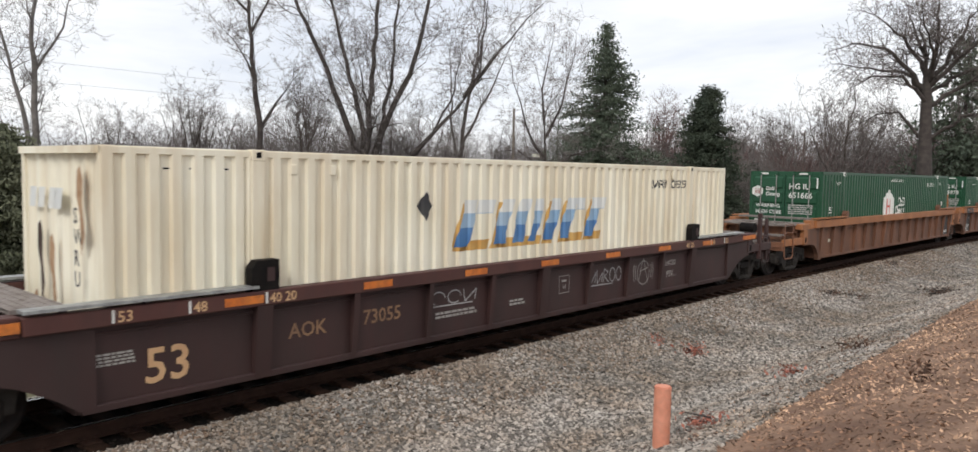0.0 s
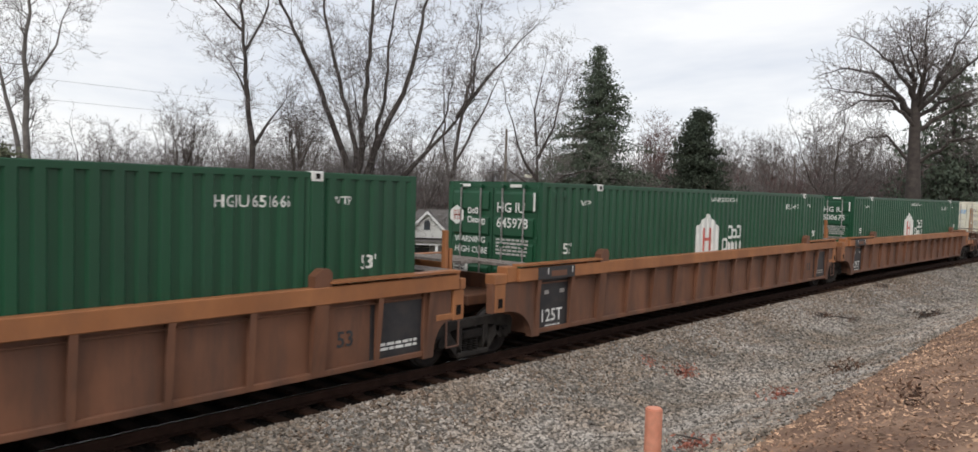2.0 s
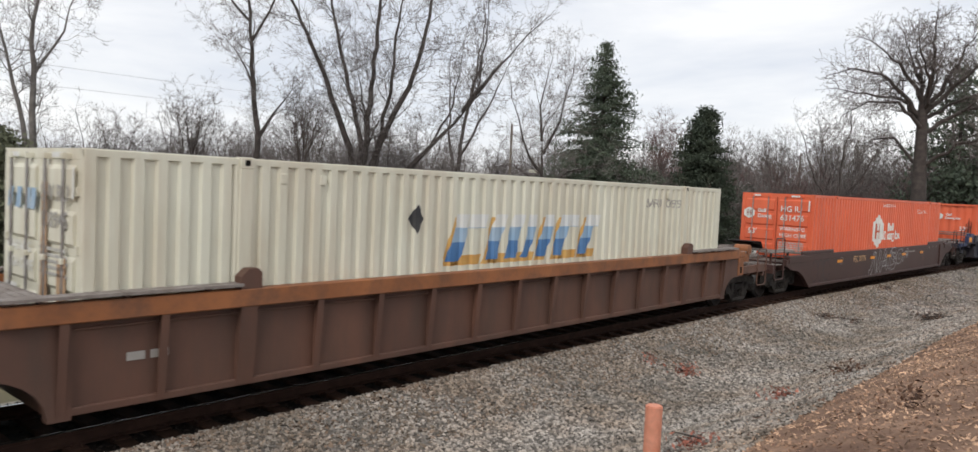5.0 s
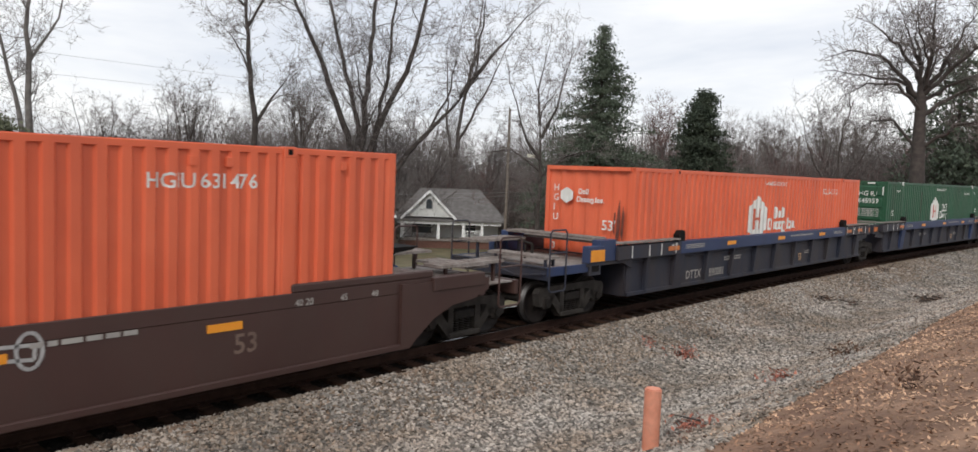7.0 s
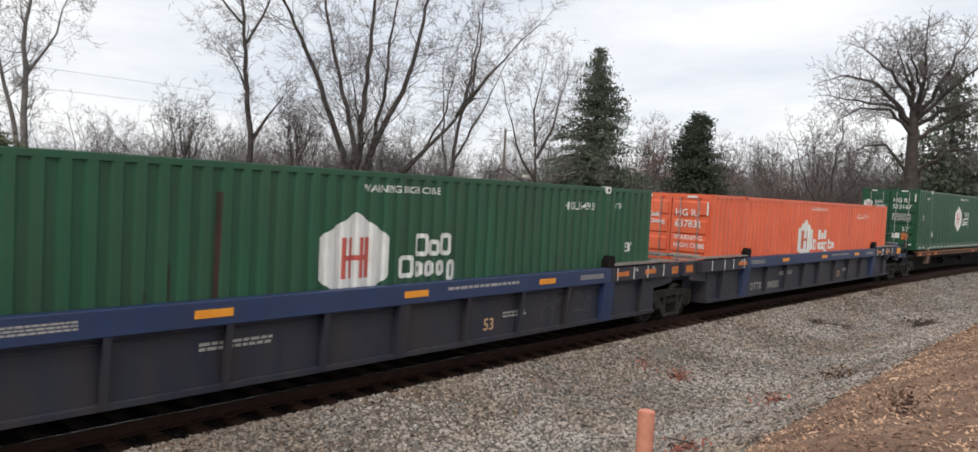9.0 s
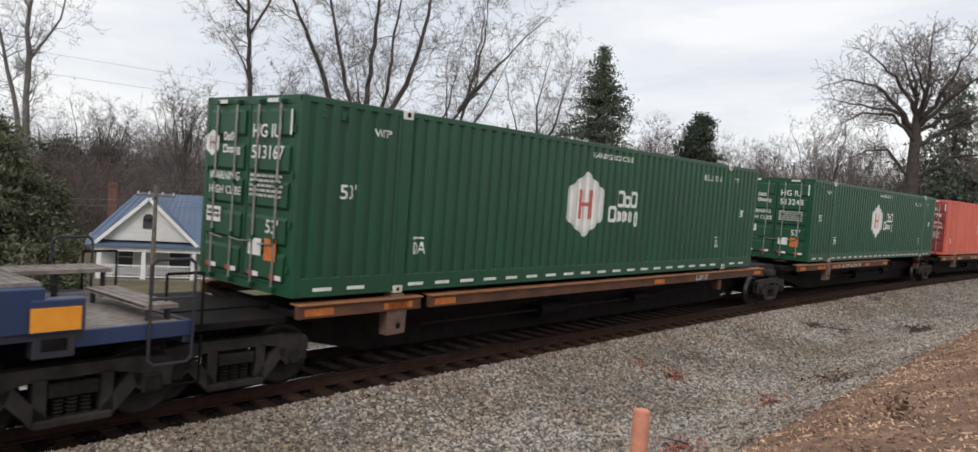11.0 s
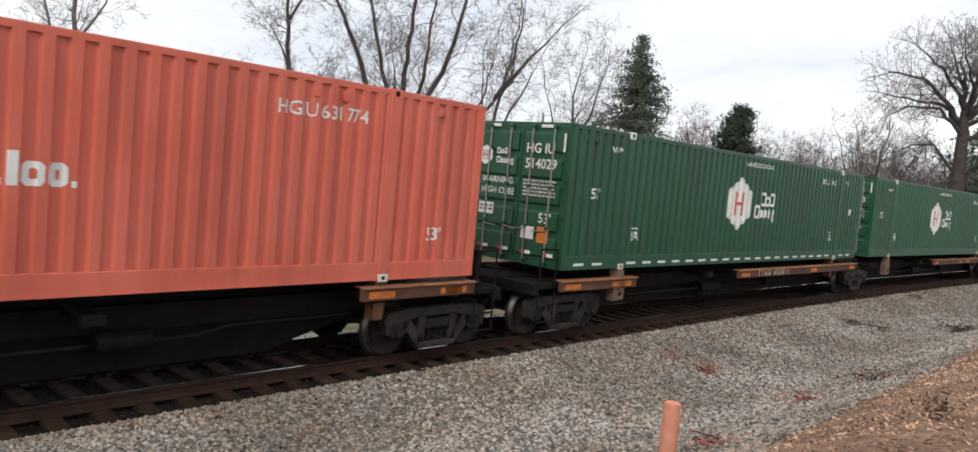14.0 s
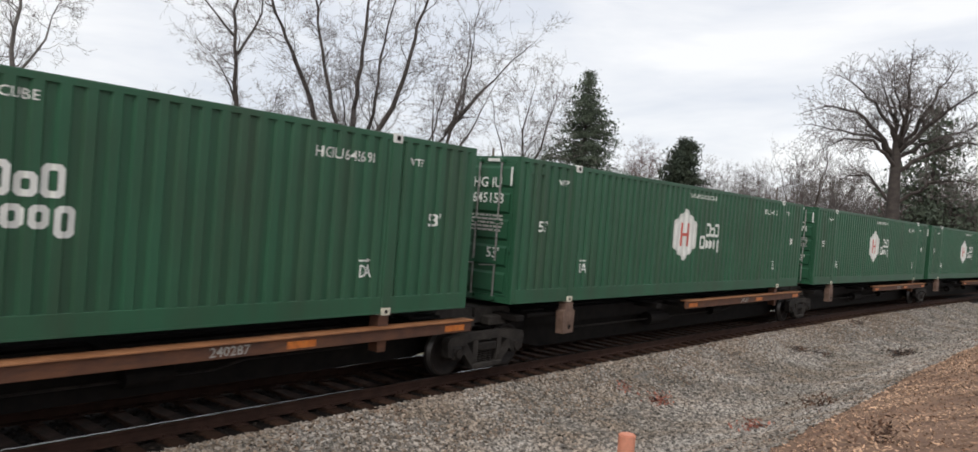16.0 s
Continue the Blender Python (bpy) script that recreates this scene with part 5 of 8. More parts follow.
def well_car(style, left, right, label, truck_right=True, wheel=False, marks=(), bright_posts=True):
    c = thing("well_car", label, "rail car", "cars of the train")
    panel, chord, pitch, c0, c1 = STYLE[style]
    z0 = {"smooth": 0.20, "brown": 0.30}.get(style, 0.38)
    for s in (-1, 1):
        y0, y1 = sorted((s * 1.325, s * 1.37))
        body = boxes((-8.35, 8.35, *sorted((s * 1.30, s * 1.335)), z0 + 0.04, c0))
        part("side_panel", body, panel, c)
        half_chord = 6.12 if style == "blue" else 8.95
        if style == "blue":
            for e in (-1, 1):
                part("chord_end", boxes((*sorted((e * 6.123, e * 8.95)), *sorted((s * 1.31, s * 1.49)), c0, c1), bevel=0.012), panel, c, "sooty slate end of the blue chord")
        part("side_chord", boxes((-half_chord, half_chord, *sorted((s * 1.31, s * (1.49 if style != "smooth" else 1.337))), c0, c1), bevel=0.012), chord, c)
        part("side_sill", boxes((-8.35, 8.35, *sorted((s * 1.2, s * 1.385)), z0, z0 + 0.09), bevel=0.01), panel, c)
        if pitch:
            n = int(round(2 * POST / pitch))
            xs = [-POST + k * 2 * POST / n for k in range(-2, n + 3)]
            rib = None
            for k, x in enumerate(xs):
                if abs(x) > 8.4 or (style == "brown" and 6.2 < abs(x) < 8.0):
                    continue
                wide = 0.10 if (abs(abs(x) - POST) < 0.01 or abs(x) < 0.05) else 0.035
                post = style == "blue" and abs(abs(x) - POST) < 0.01
                wide = 0.2 if post else wide
                bm = bmesh.new()
                # a flange plate that grows out towards the chord
                for d in ((-wide, wide) if wide > 0.05 else (0.0,)):
                    pts = [(s * 1.335, z0 + 0.02), (s * 1.39, z0 + 0.02), (s * 1.475, c0 + 0.005), (s * 1.335, c0 + 0.005)]
                    a = [bm.verts.new((x + d - 0.02, y, z)) for y, z in pts]
                    b = [bm.verts.new((x + d + 0.02, y, z)) for y, z in pts]
                    bm.faces.new(a), bm.faces.new(b[::-1])
                    for i in range(4):
                        bm.faces.new((a[i], a[(i + 1) % 4], b[(i + 1) % 4], b[i]))
                if wide > 0.05:
                    w = [bm.verts.new(q) for q in ((x - wide, s * 1.392, z0 + 0.02), (x + wide, s * 1.392, z0 + 0.02), (x + wide, s * 1.478, c0), (x - wide, s * 1.478, c0))]
                    bm.faces.new(w)
                else:
                    w = [bm.verts.new(q) for q in ((x - 0.05, s * 1.392, z0 + 0.02), (x + 0.05, s * 1.392, z0 + 0.02), (x + 0.05, s * 1.478, c0), (x - 0.05, s * 1.478, c0))]
                    bm.faces.new(w)
                bmesh.ops.recalc_face_normals(bm, faces=bm.faces)
                part("rib", bm, chord if post and bright_posts else panel, c)
            part("conduit", rods(0.017, [(-8.2, s * 1.36, c0 - 0.09), (8.2, s * 1.36, c0 - 0.09)]), panel, c)
        for e in (-1, 1):   # walkway strip over the chord's end and the stacking bracket
            if style != "smooth":
                part("side_walkway", boxes((*sorted((e * (POST + 0.12), e * 8.95)), *sorted((s * 1.30, s * 1.52)), c1 + 0.04, c1 + 0.075)), zinc if style == "brown" else (deck_grey if style != "tan" else tan_chord), c, "narrow grating walkway on brackets")
                for q in (POST + 0.5, POST + 1.5, POST + 2.4):
                    part("walkway_bracket", boxes((*sorted((e * q, e * (q + 0.06))), *sorted((s * 1.32, s * 1.42)), c1, c1 + 0.04)), panel, c)
                bm = bmesh.new()
                prism(bm, [(e * POST + a, b) for a, b in (((-0.14, c1), (0.16, c1), (0.16, c1 + 0.2), (0.1, c1 + 0.26), (-0.02, c1 + 0.26), (-0.14, c1 + 0.16)) if style != "brown" else ((-0.2, c1), (0.2, c1), (0.2, c1 + 0.4), (-0.12, c1 + 0.4), (-0.2, c1 + 0.3)))], *sorted((s * 1.315, s * 1.48)))
                if style == "brown":
                    part("bracket_slot", boxes((e * POST + 0.02, e * POST + 0.13, s * 1.482 - 0.003, s * 1.482 + 0.003, c1 + 0.12, c1 + 0.3)), panel, c)
                part("stacking_bracket", bm, black_steel if style in ("brown", "blue") else panel, c, "stacking bracket at the container's lift post")
            else:
                part("side_walkway", boxes((*sorted((e * (POST + 0.05), e * 8.95)), *sorted((s * 1.26, s * 1.345)), c1, c1 + 0.12), bevel=0.02), panel, c)
    each("well_floor", [(q - 0.15, q + 0.15, -1.3, 1.3, z0, z0 + 0.10) for q in (-8.1, -POST, -3, 0, 3, POST, 8.1)], black_steel, c)
    each("bulkhead", ((-8.4, -8.3, -1.3, 1.3, z0, c0), (8.3, 8.4, -1.3, 1.3, z0, c0)), panel, c)
    for e, kind in ((-1, left), (1, right)):
        if kind == "platform":
            platform_end(c, e, style, wheel and e == 1, 11.72)
        else:
            artic_end(c, e, style, e == 1 and truck_right)
    face = -1.3385
    out = -1.494 if style != "smooth" else -1.3415
    for kind, *r in marks:
        if kind == "text":
            text, size, x, z, material = r
            side_text(c, letters(text, size, 0.014), x, z, face - 0.008, material)
        elif kind == "chord":
            text, size, x, z, material = r
            side_text(c, letters(text, size, 0.014), x, z, out, material)
        elif kind == "bars":
            x, z, length, h, rows, material = r
            side_text(c, bars(0, 0, length, h, rows, 0.6, int(abs(x) * 31)), x, z, face - 0.008, material)
        elif kind == "chordbars":
            x, z, length, h, rows, material = r
            side_text(c, bars(0, 0, length, h, rows, 0.6, int(abs(x) * 31)), x, z, out, material)
        elif kind == "reflect":
            x, w, z, material = r
            part("reflector", boxes((x, x + w, out - 0.004, out + 0.01, z, z + 0.105)), material, c, "reflector strip")
        elif kind == "tick":
            part("tick_mark", boxes((r[0], r[0] + 0.028, out - 0.004, out + 0.01, c0 + 0.03, c1 - 0.02)), white, c)
        elif kind == "chordpanel":
            x0, x1, material = r
            part("marking_panel", boxes((x0, x1, out - 0.003, out + 0.01, c0 + 0.005, c1 - 0.005)), material, c, "black painted stretch of the chord")
            part("patch", boxes((x0 + 0.42, x0 + 0.92, out - 0.006, out + 0.01, c0 + 0.05, c0 + 0.16)), panel, c, "bare tan patch in the black")
            each("tick_mark", [(q, q + 0.028, out - 0.006, out + 0.01, c0 + 0.1, c1 - 0.03) for q in (x0 + 0.3, x1 - 0.1)], white, c)
        elif kind == "panel":
            x0, x1, za, zb, material = r
            part("marking_panel", boxes((x0, x1, face - 0.004, face + 0.01, za, zb)), material, c, "black painted marking panel")
        elif kind == "strokes":
            chains, width, material = r
            quads = []
            for ch in chains:
                for (px, pz), (qx, qz) in zip(ch, ch[1:]):
                    L = math.hypot(qx - px, qz - pz) or 1.0
                    nx, nz = -(qz - pz) / L * width / 2, (qx - px) / L * width / 2
                    quads.append([(px - nx, pz - nz), (qx - nx, qz - nz), (qx + nx, qz + nz), (px + nx, pz + nz)])
            bm = moved(poly(*quads), 0, face - 0.006, 0)
            for f in bm.faces:
                f.normal_update()
                if f.normal.y > 0:
                    f.normal_flip()
            part("spray_paint", bm, material, c, "sprayed scrawl")
    return c


def scrawl(x, z, w, h, n, seed):
    """A sprayed tag of loops and slashes, no particular letters."""
    rng = random.Random(seed)
    out = []
    step = w / n
    for k in range(n):
        a, b = x + step * k, x + step * (k + 0.85)
        kind = rng.choice((0, 1, 2, 2))
        if kind == 0:
            out.append([((a + b) / 2 + (b - a) / 2 * math.cos(t * 0.6), z + h / 2 + h / 2 * math.sin(t * 0.6)) for t in range(rng.randint(8, 12))])
        elif kind == 1:
            out.append([(a, z + h), (a + step * 0.1, z), (b, z + h * rng.uniform(0.6, 1.0)), (b - step * 0.1, z + h * 0.1)])
        else:
            out.append([(a, z), (a + step * 0.15, z + h), (b - step * 0.1, z + h * 0.75), (a + step * 0.2, z + h * 0.45), (b, z)])
    out.append([(x - step * 0.1, z - h * 0.08), (x + w * rng.uniform(0.6, 1.0), z - h * 0.12)])
    return out


REF53 = [("chord", "53", 0.13, -8.0, 1.325, tan_mark), ("chord", "48", 0.13, -7.1, 1.325, tan_mark), ("chord", "40 20", 0.13, -POST + 0.05, 1.325, tan_mark),
         ("chord", "40 20", 0.13, POST - 0.5, 1.325, tan_mark), ("chord", "48", 0.13, 7.0, 1.325, tan_mark), ("chord", "53", 0.13, 7.8, 1.325, tan_mark), *[("tick", q) for q in (-8.06, -7.16, -POST - 0.01, 6.94, 7.74)]]
cars = []
AMBERS = [("reflect", x, 0.55, 1.335, amber_mark) for x in (-6.69, -4.47, -2.3, -0.21, 2.01, 4.25, 6.5)]
cars.append((0, well_car("brown", "platform", "platform", "dark brown well car with sprayed scrawls and a grated walkway", wheel=True, marks=(
    *REF53, *AMBERS, ("text", "53", 0.43, -7.65, 0.52, tan_mark), ("text", "AOK", 0.21, -5.66, 0.76, dull_tan), ("text", "73055", 0.22, -4.37, 0.78, dull_tan),
    ("bars", -8.25, 0.93, 0.5, 0.025, 4, ghost_mark), ("bars", -2.85, 0.72, 1.0, 0.04, 2, ghost_mark), ("bars", -0.95, 0.72, 0.45, 0.04, 2, ghost_mark),
    ("text", "H", 0.09, 0.70, 0.79, ghost_mark), ("bars", 0.65, 0.94, 0.2, 0.04, 1, ghost_mark), ("strokes", [[(0.57, 0.72), (0.91, 0.72), (0.91, 1.06), (0.57, 1.06), (0.57, 0.72)]], 0.012, ghost_mark),
    ("strokes", scrawl(-2.95, 0.88, 1.15, 0.22, 3, 2), 0.022, chalk), ("strokes", scrawl(1.65, 0.78, 1.25, 0.3, 5, 3), 0.024, chalk),
    ("strokes", [[(3.82 + 0.27 * math.cos(a), 0.86 + 0.27 * math.sin(a)) for a in np.linspace(0.5, 6.5, 22)], [(3.62, 0.7), (3.8, 1.2), (4.03, 0.62)], [(3.66, 0.9), (4.05, 0.97)],
        *[[(3.82 + e * r * math.cos(a), 0.88 + r * math.sin(a)) for a in np.linspace(-0.45, 0.45, 6)] for e in (-1, 1) for r in (0.36, 0.44)]], 0.018, ghost_mark),
    ("text", "LACED", 0.12, 4.84, 0.94, ghost_mark), ("text", "PSV...", 0.15, 4.9, 0.66, ghost_mark)))))
cars.append((1, well_car("tan", "platform", "artic", "rust-dusted tan articulated well car with an open end platform", marks=(
    ("text", "53", 0.24, 6.45, 0.76, dark_mark), ("panel", 7.1, 8.33, 0.42, 1.34, black_panel), ("bars", 7.3, 0.66, 0.8, 0.045, 2, white),
    ("chordbars", 7.2, 1.5, 0.03, 0.12, 1, white), ("bars", -7.5, 0.9, 0.35, 0.1, 1, cream_clean), ("panel", -8.2, -7.35, 0.40, 0.42, tan_car)))))
MID = (("panel", -8.30, -7.2, 0.36, 1.435, black_panel), ("chordpanel", -8.4, -7.2, black_panel), ("bars", -8.0, 1.12, 0.14, 0.08, 1, ghost_mark), ("bars", -7.5, 1.12, 0.16, 0.08, 1, ghost_mark), ("text", "125T", 0.25, -8.13, 0.58, white), ("bars", -7.95, 0.48, 0.5, 0.03, 2, white),
       ("text", "53", 0.24, 6.45, 0.76, dark_mark), ("panel", 7.1, 8.33, 0.42, 1.345, black_panel), ("bars", 7.35, 0.66, 0.7, 0.045, 2, ghost_mark))
cars.append((2, well_car("tan", "artic", "artic", "rust-dusted tan articulated well car with black marking panels", marks=MID)))
cars.append((3, well_car("tan", "artic", "platform", "rust-dusted tan articulated well car ahead of the pale container's car", wheel=True, marks=MID[:6])))
cars.append((4, well_car("umber", "platform", "platform", "umber brown single well car with an open end platform", wheel=True, marks=(("bars", -7.6, 0.9, 0.5, 0.1, 1, ghost_mark),))))
def hollow(chain, d):
    """The outline of a thick stroke."""
    a, b = [], []
    for k, (x, z) in enumerate(chain):
        (px, pz), (qx, qz) = chain[max(0, k - 1)], chain[min(len(chain) - 1, k + 1)]
        L = math.hypot(qx - px, qz - pz) or 1.0
        a.append((x - (qz - pz) / L * d, z + (qx - px) / L * d))
        b.append((x + (qz - pz) / L * d, z - (qx - px) / L * d))
    return [*a, *b[::-1], a[0]]


big = [hollow(q, 0.11) for q in (
    [(-2.2, 0.36), (-1.95, 0.4), (-1.72, 0.75), (-1.55, 1.18)], [(-1.5, 1.16), (-1.42, 0.7), (-1.25, 0.38)], [(-1.2, 0.4), (-1.0, 0.8), (-0.85, 1.2)],
    [(-0.85, 0.38), (-0.5, 0.8), (-0.2, 1.2), (-0.12, 0.8), (0.1, 0.42)], [(-0.5, 0.66), (0.0, 0.7)],
    [(0.35, 0.42), (0.48, 0.8), (0.55, 1.16)], [(0.6, 1.17), (1.1, 1.2), (1.2, 1.02), (0.85, 0.86)], [(0.85, 0.84), (1.25, 0.72), (1.05, 0.52), (0.62, 0.46)])]
big.append([(1.75 + 0.46 * math.cos(a) + 0.12 * math.sin(a), 0.9 + 0.32 * math.sin(a)) for a in np.linspace(0, 6.2832, 19)])
big.append([(1.78 + 0.2 * math.cos(a) + 0.05 * math.sin(a), 0.9 + 0.13 * math.sin(a)) for a in np.linspace(0, 6.2832, 13)])
big += [hollow([(2.2, 0.72), (2.55, 1.02), (2.9, 1.0)], 0.08), [(2.85 + 0.13 * math.cos(a), 1.02 + 0.2 * math.sin(a)) for a in np.linspace(0, 6.2832, 13)]]
cars.append((5, well_car("smooth", "platform", "platform", "dark brown smooth-sided well car with a large sprayed scrawl", marks=(
    *[("reflect", x, 0.5, 0.92, yellow_mark) for x in (-5.71, -2.06, 0.03, 2.14, 4.88)], ("text", "FEC 70776", 0.23, -4.06, 0.88, tan_mark),
    ("strokes", big, 0.042, chalk), ("strokes", [[(q + r * math.cos(a), 0.72 + 0.36 * math.sin(a)) for a in np.linspace(0.3, 5.9, 14)] for q, r in ((-7.85, 0.26), (-7.35, 0.2), (-6.75, 0.3))] + [[(-8.1, 0.3), (-8.15, 1.05)], [(-7.05, 0.35), (-7.1, 1.0), (-6.5, 1.08)]], 0.022, faint_mark), ("bars", 2.85, 1.04, 1.15, 0.06, 1, ghost_mark), ("text", "53", 0.27, 5.25, 0.6, worn_tan),
    ("strokes", [[(-5.3 + 0.13 * math.cos(t * 0.5), 0.98 + 0.13 * math.sin(t * 0.5)) for t in range(13)]], 0.012, ghost_mark),
    ("chord", "40 20", 0.1, 6.2, 1.12, ghost_mark), ("chord", "45", 0.1, 7.0, 1.12, ghost_mark), ("chord", "48", 0.1, 7.6, 1.12, ghost_mark)))))
YEL = [("reflect", x, 0.52, 1.36, amber_mark if abs(x) > 6 else yellow_mark) for x in (-6.75, -3.55, -0.05, 3.49, 6.34, 7.6)]
ENDS = [("tick", q) for q in (-8.4, -7.65, -7.1, -6.4, 6.37, 7.08, 7.72, 8.5)] + [("chord", "40 20", 0.09, -6.6, 1.44, white), ("chord", "48", 0.09, 7.15, 1.44, white), ("chord", "53", 0.09, 7.95, 1.44, white), ("chordbars", -5.9, 1.45, 1.0, 0.025, 3, ghost_mark), ("chordbars", 0.94, 1.42, 1.9, 0.05, 1, ghost_mark), ("chordbars", 4.9, 1.44, 0.9, 0.022, 3, ghost_mark)]
SLATE = (*YEL, *ENDS, ("bars", -3.4, 0.98, 1.1, 0.04, 2, ghost_mark), ("bars", 2.6, 0.85, 0.7, 0.04, 2, ghost_mark), ("text", "53", 0.22, 2.05, 0.6, tan_mark))
cars.append((6, well_car("blue", "platform", "artic", "slate and blue articulated well car with an open end deck", bright_posts=False, marks=(
    *SLATE, ("text", "DTTX", 0.22, -5.55, 0.56, ghost_mark), ("text", "890081", 0.22, -4.28, 0.54, ghost_mark), ("bars", -8.2, 1.12, 0.16, 0.16, 1, tan_mark)))))
cars.append((7, well_car("blue", "artic", "artic", "slate and blue articulated well car with pale scrawls", marks=(
    *SLATE, ("text", "C", 0.2, -POST - 0.07, 1.0, white), ("strokes", [[(3.75, 0.42), (3.95, 1.1)], [(3.7, 0.86), (4.12, 0.94)], [(4.15, 0.5), (4.3, 1.12), (4.12, 0.8), (4.5, 1.05)], [(4.72, 0.45), (4.95, 1.12), (5.25, 1.0), (5.2, 0.78), (4.88, 0.72), (5.3, 0.7)], [(5.32, 0.7), (5.45, 0.98), (5.6, 0.9), (5.45, 0.72)]], 0.03, faint_mark)))))
cars.append((8, well_car("blue", "artic", "platform", "slate and blue articulated well car at the end of its set", wheel=False, marks=(
    *SLATE, ("text", "DTTX", 0.22, -5.55, 0.56, ghost_mark), ("text", "890081", 0.22, -4.28, 0.54, ghost_mark)))))


def spine_car(label, left, right, reach_l, reach_r, guards, marks=(), truck_right=True, belly=True, taper=8.2, guard=1.235):
    """A spine car: one deep centre sill with cross arms, on which the container stands; left and right are 'open' or 'joint'."""
    c = thing("spine_car", label, "rail car", "cars of the train")
    bm = bmesh.new()
    lo = 0.19 if belly else 0.32
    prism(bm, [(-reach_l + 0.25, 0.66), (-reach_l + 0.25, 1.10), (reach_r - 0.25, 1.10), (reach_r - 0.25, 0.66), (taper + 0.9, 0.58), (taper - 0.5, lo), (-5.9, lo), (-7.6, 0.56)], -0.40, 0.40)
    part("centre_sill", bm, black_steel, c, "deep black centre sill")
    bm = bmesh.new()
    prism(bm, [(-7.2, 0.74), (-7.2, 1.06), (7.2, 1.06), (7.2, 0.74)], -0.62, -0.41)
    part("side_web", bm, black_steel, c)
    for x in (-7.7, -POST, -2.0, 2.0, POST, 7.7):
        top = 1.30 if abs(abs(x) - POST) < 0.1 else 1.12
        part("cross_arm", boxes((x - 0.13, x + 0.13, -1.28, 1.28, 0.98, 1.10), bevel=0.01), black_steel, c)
        if top > 1.2:
            for s in (-1, 1):
                bm = bmesh.new()
                if x > 0:      # the rear pedestals are slim and stand behind the guard
                    prism(bm, [(x - 0.11, top), (x + 0.11, top), (x + 0.11, 1.0), (x + 0.08, 0.72), (x - 0.08, 0.72), (x - 0.11, 1.0)], *sorted((s * 1.06, s * 1.27)))
                    part("pedestal", bm, rusty, c, "rusty container pedestal")
                    continue
                prism(bm, [(x - 0.13, top), (x + 0.13, top), (x + 0.13, 1.16), (x + 0.21, 1.12), (x + 0.19, 0.66), (x - 0.18, 0.64), (x - 0.21, 1.12), (x - 0.13, 1.16)], *sorted((s * 1.14, s * 1.33)))
                part("pedestal", bm, rusty_plate, c, "dusty container pedestal with a keyhole plate")
                part("pedestal_hole", rods(0.05, [(x + 0.04, s * 1.30, 0.78), (x + 0.04, s * 1.334, 0.78)], n=12), black_steel, c)
                part("pedestal_rib", boxes((x - 0.02, x + 0.05, *sorted((s * 1.33, s * 1.345)), 0.86, 1.08), bevel=0.005), rusty_plate, c)
    for x0, x1 in guards:
        for s in (-1, 1):
            part("side_guard", boxes((x0, x1, *sorted((s * 1.28, s * 1.36)), guard - 0.2, guard - 0.012), bevel=0.006), rusty, c, "rusty side guard beam")
            part("guard_lip", boxes((x0, x1, *sorted((s * 1.15, s * 1.41)), guard - 0.012, guard + 0.016), bevel=0.006), worn_lip, c, "worn ochre top lip of the guard")
            n = max(2, int((x1 - x0) / 1.5))
            for k in range(n + 1):
                q = x0 + 0.1 + (x1 - x0 - 0.2) * k / n
                bm = bmesh.new()
                beam(bm, (q, s * 0.45, 1.0), (q, s * 1.3, guard - 0.12), 0.06, 0.09)
                part("guard_bracket", bm, black_steel, c)
        for q in (x0 + 0.12, (x0 + x1) / 2 + 0.4, x1 - 0.7):
            part("reflector", boxes((q, q + 0.5, -1.366, -1.355, guard - 0.165, guard - 0.06)), amber_mark, c, "orange reflector strip")
    for e, kind, reach in ((-1, left, reach_l), (1, right, reach_r)):
        def bx(x0, x1, *r):
            return (*sorted((e * x0, e * x1)), *r)
        if kind == "open":
            tx = reach - 1.75
            truck(c, e * tx)
            coupler(c, e * (reach - 0.8), e * (reach - 0.06))
            part("end_deck", boxes(bx(8.1, reach - 0.5, -1.25, 1.25, 0.98, 1.08), bx(reach - 0.62, reach - 0.45, -1.3, 1.3, 0.88, 1.1), bevel=0.01), black_steel, c, "black steel end deck")
            for y in (-1.28, 1.28):
                a, b = e * (reach - 0.62), e * (reach - 1.1)
                part("grab_rail", rods(0.018, [(a, y, 1.08), (a, y, 1.75), (b, y, 1.75), (b, y, 1.08)], [(a, y, 0.95), (a, y, 0.35), (b, y, 0.35), (b, y, 0.95)], [(a, y, 0.65), (b, y, 0.65)]), black_steel, c, "tubular ladder rail")
            if e > 0:
                brake_wheel(c, e * (reach - 0.75), -0.7, 1.55)
        else:
            part("joint_casting", boxes(bx(min(7.9, reach - 0.6), reach - 0.35, -0.42, 0.42, 0.80, 1.06), bx(reach - 0.55, reach - 0.05, -0.3, 0.3, 0.78, 1.08), bevel=0.03), dusty_cast, c, "cast articulation joint over the shared truck")
            bm = bmesh.new()
            prism(bm, [(e * a, b) for a, b in ((reach - 1.1, 0.98), (reach - 0.95, 0.9), (reach - 0.02, 0.9), (reach - 0.02, 1.2), (reach - 1.0, 1.2), (reach - 1.1, 1.14))], -0.66, 0.66)
            part("joint_cover", bm, dusty_cast, c, "dusty angular cover of the joint")
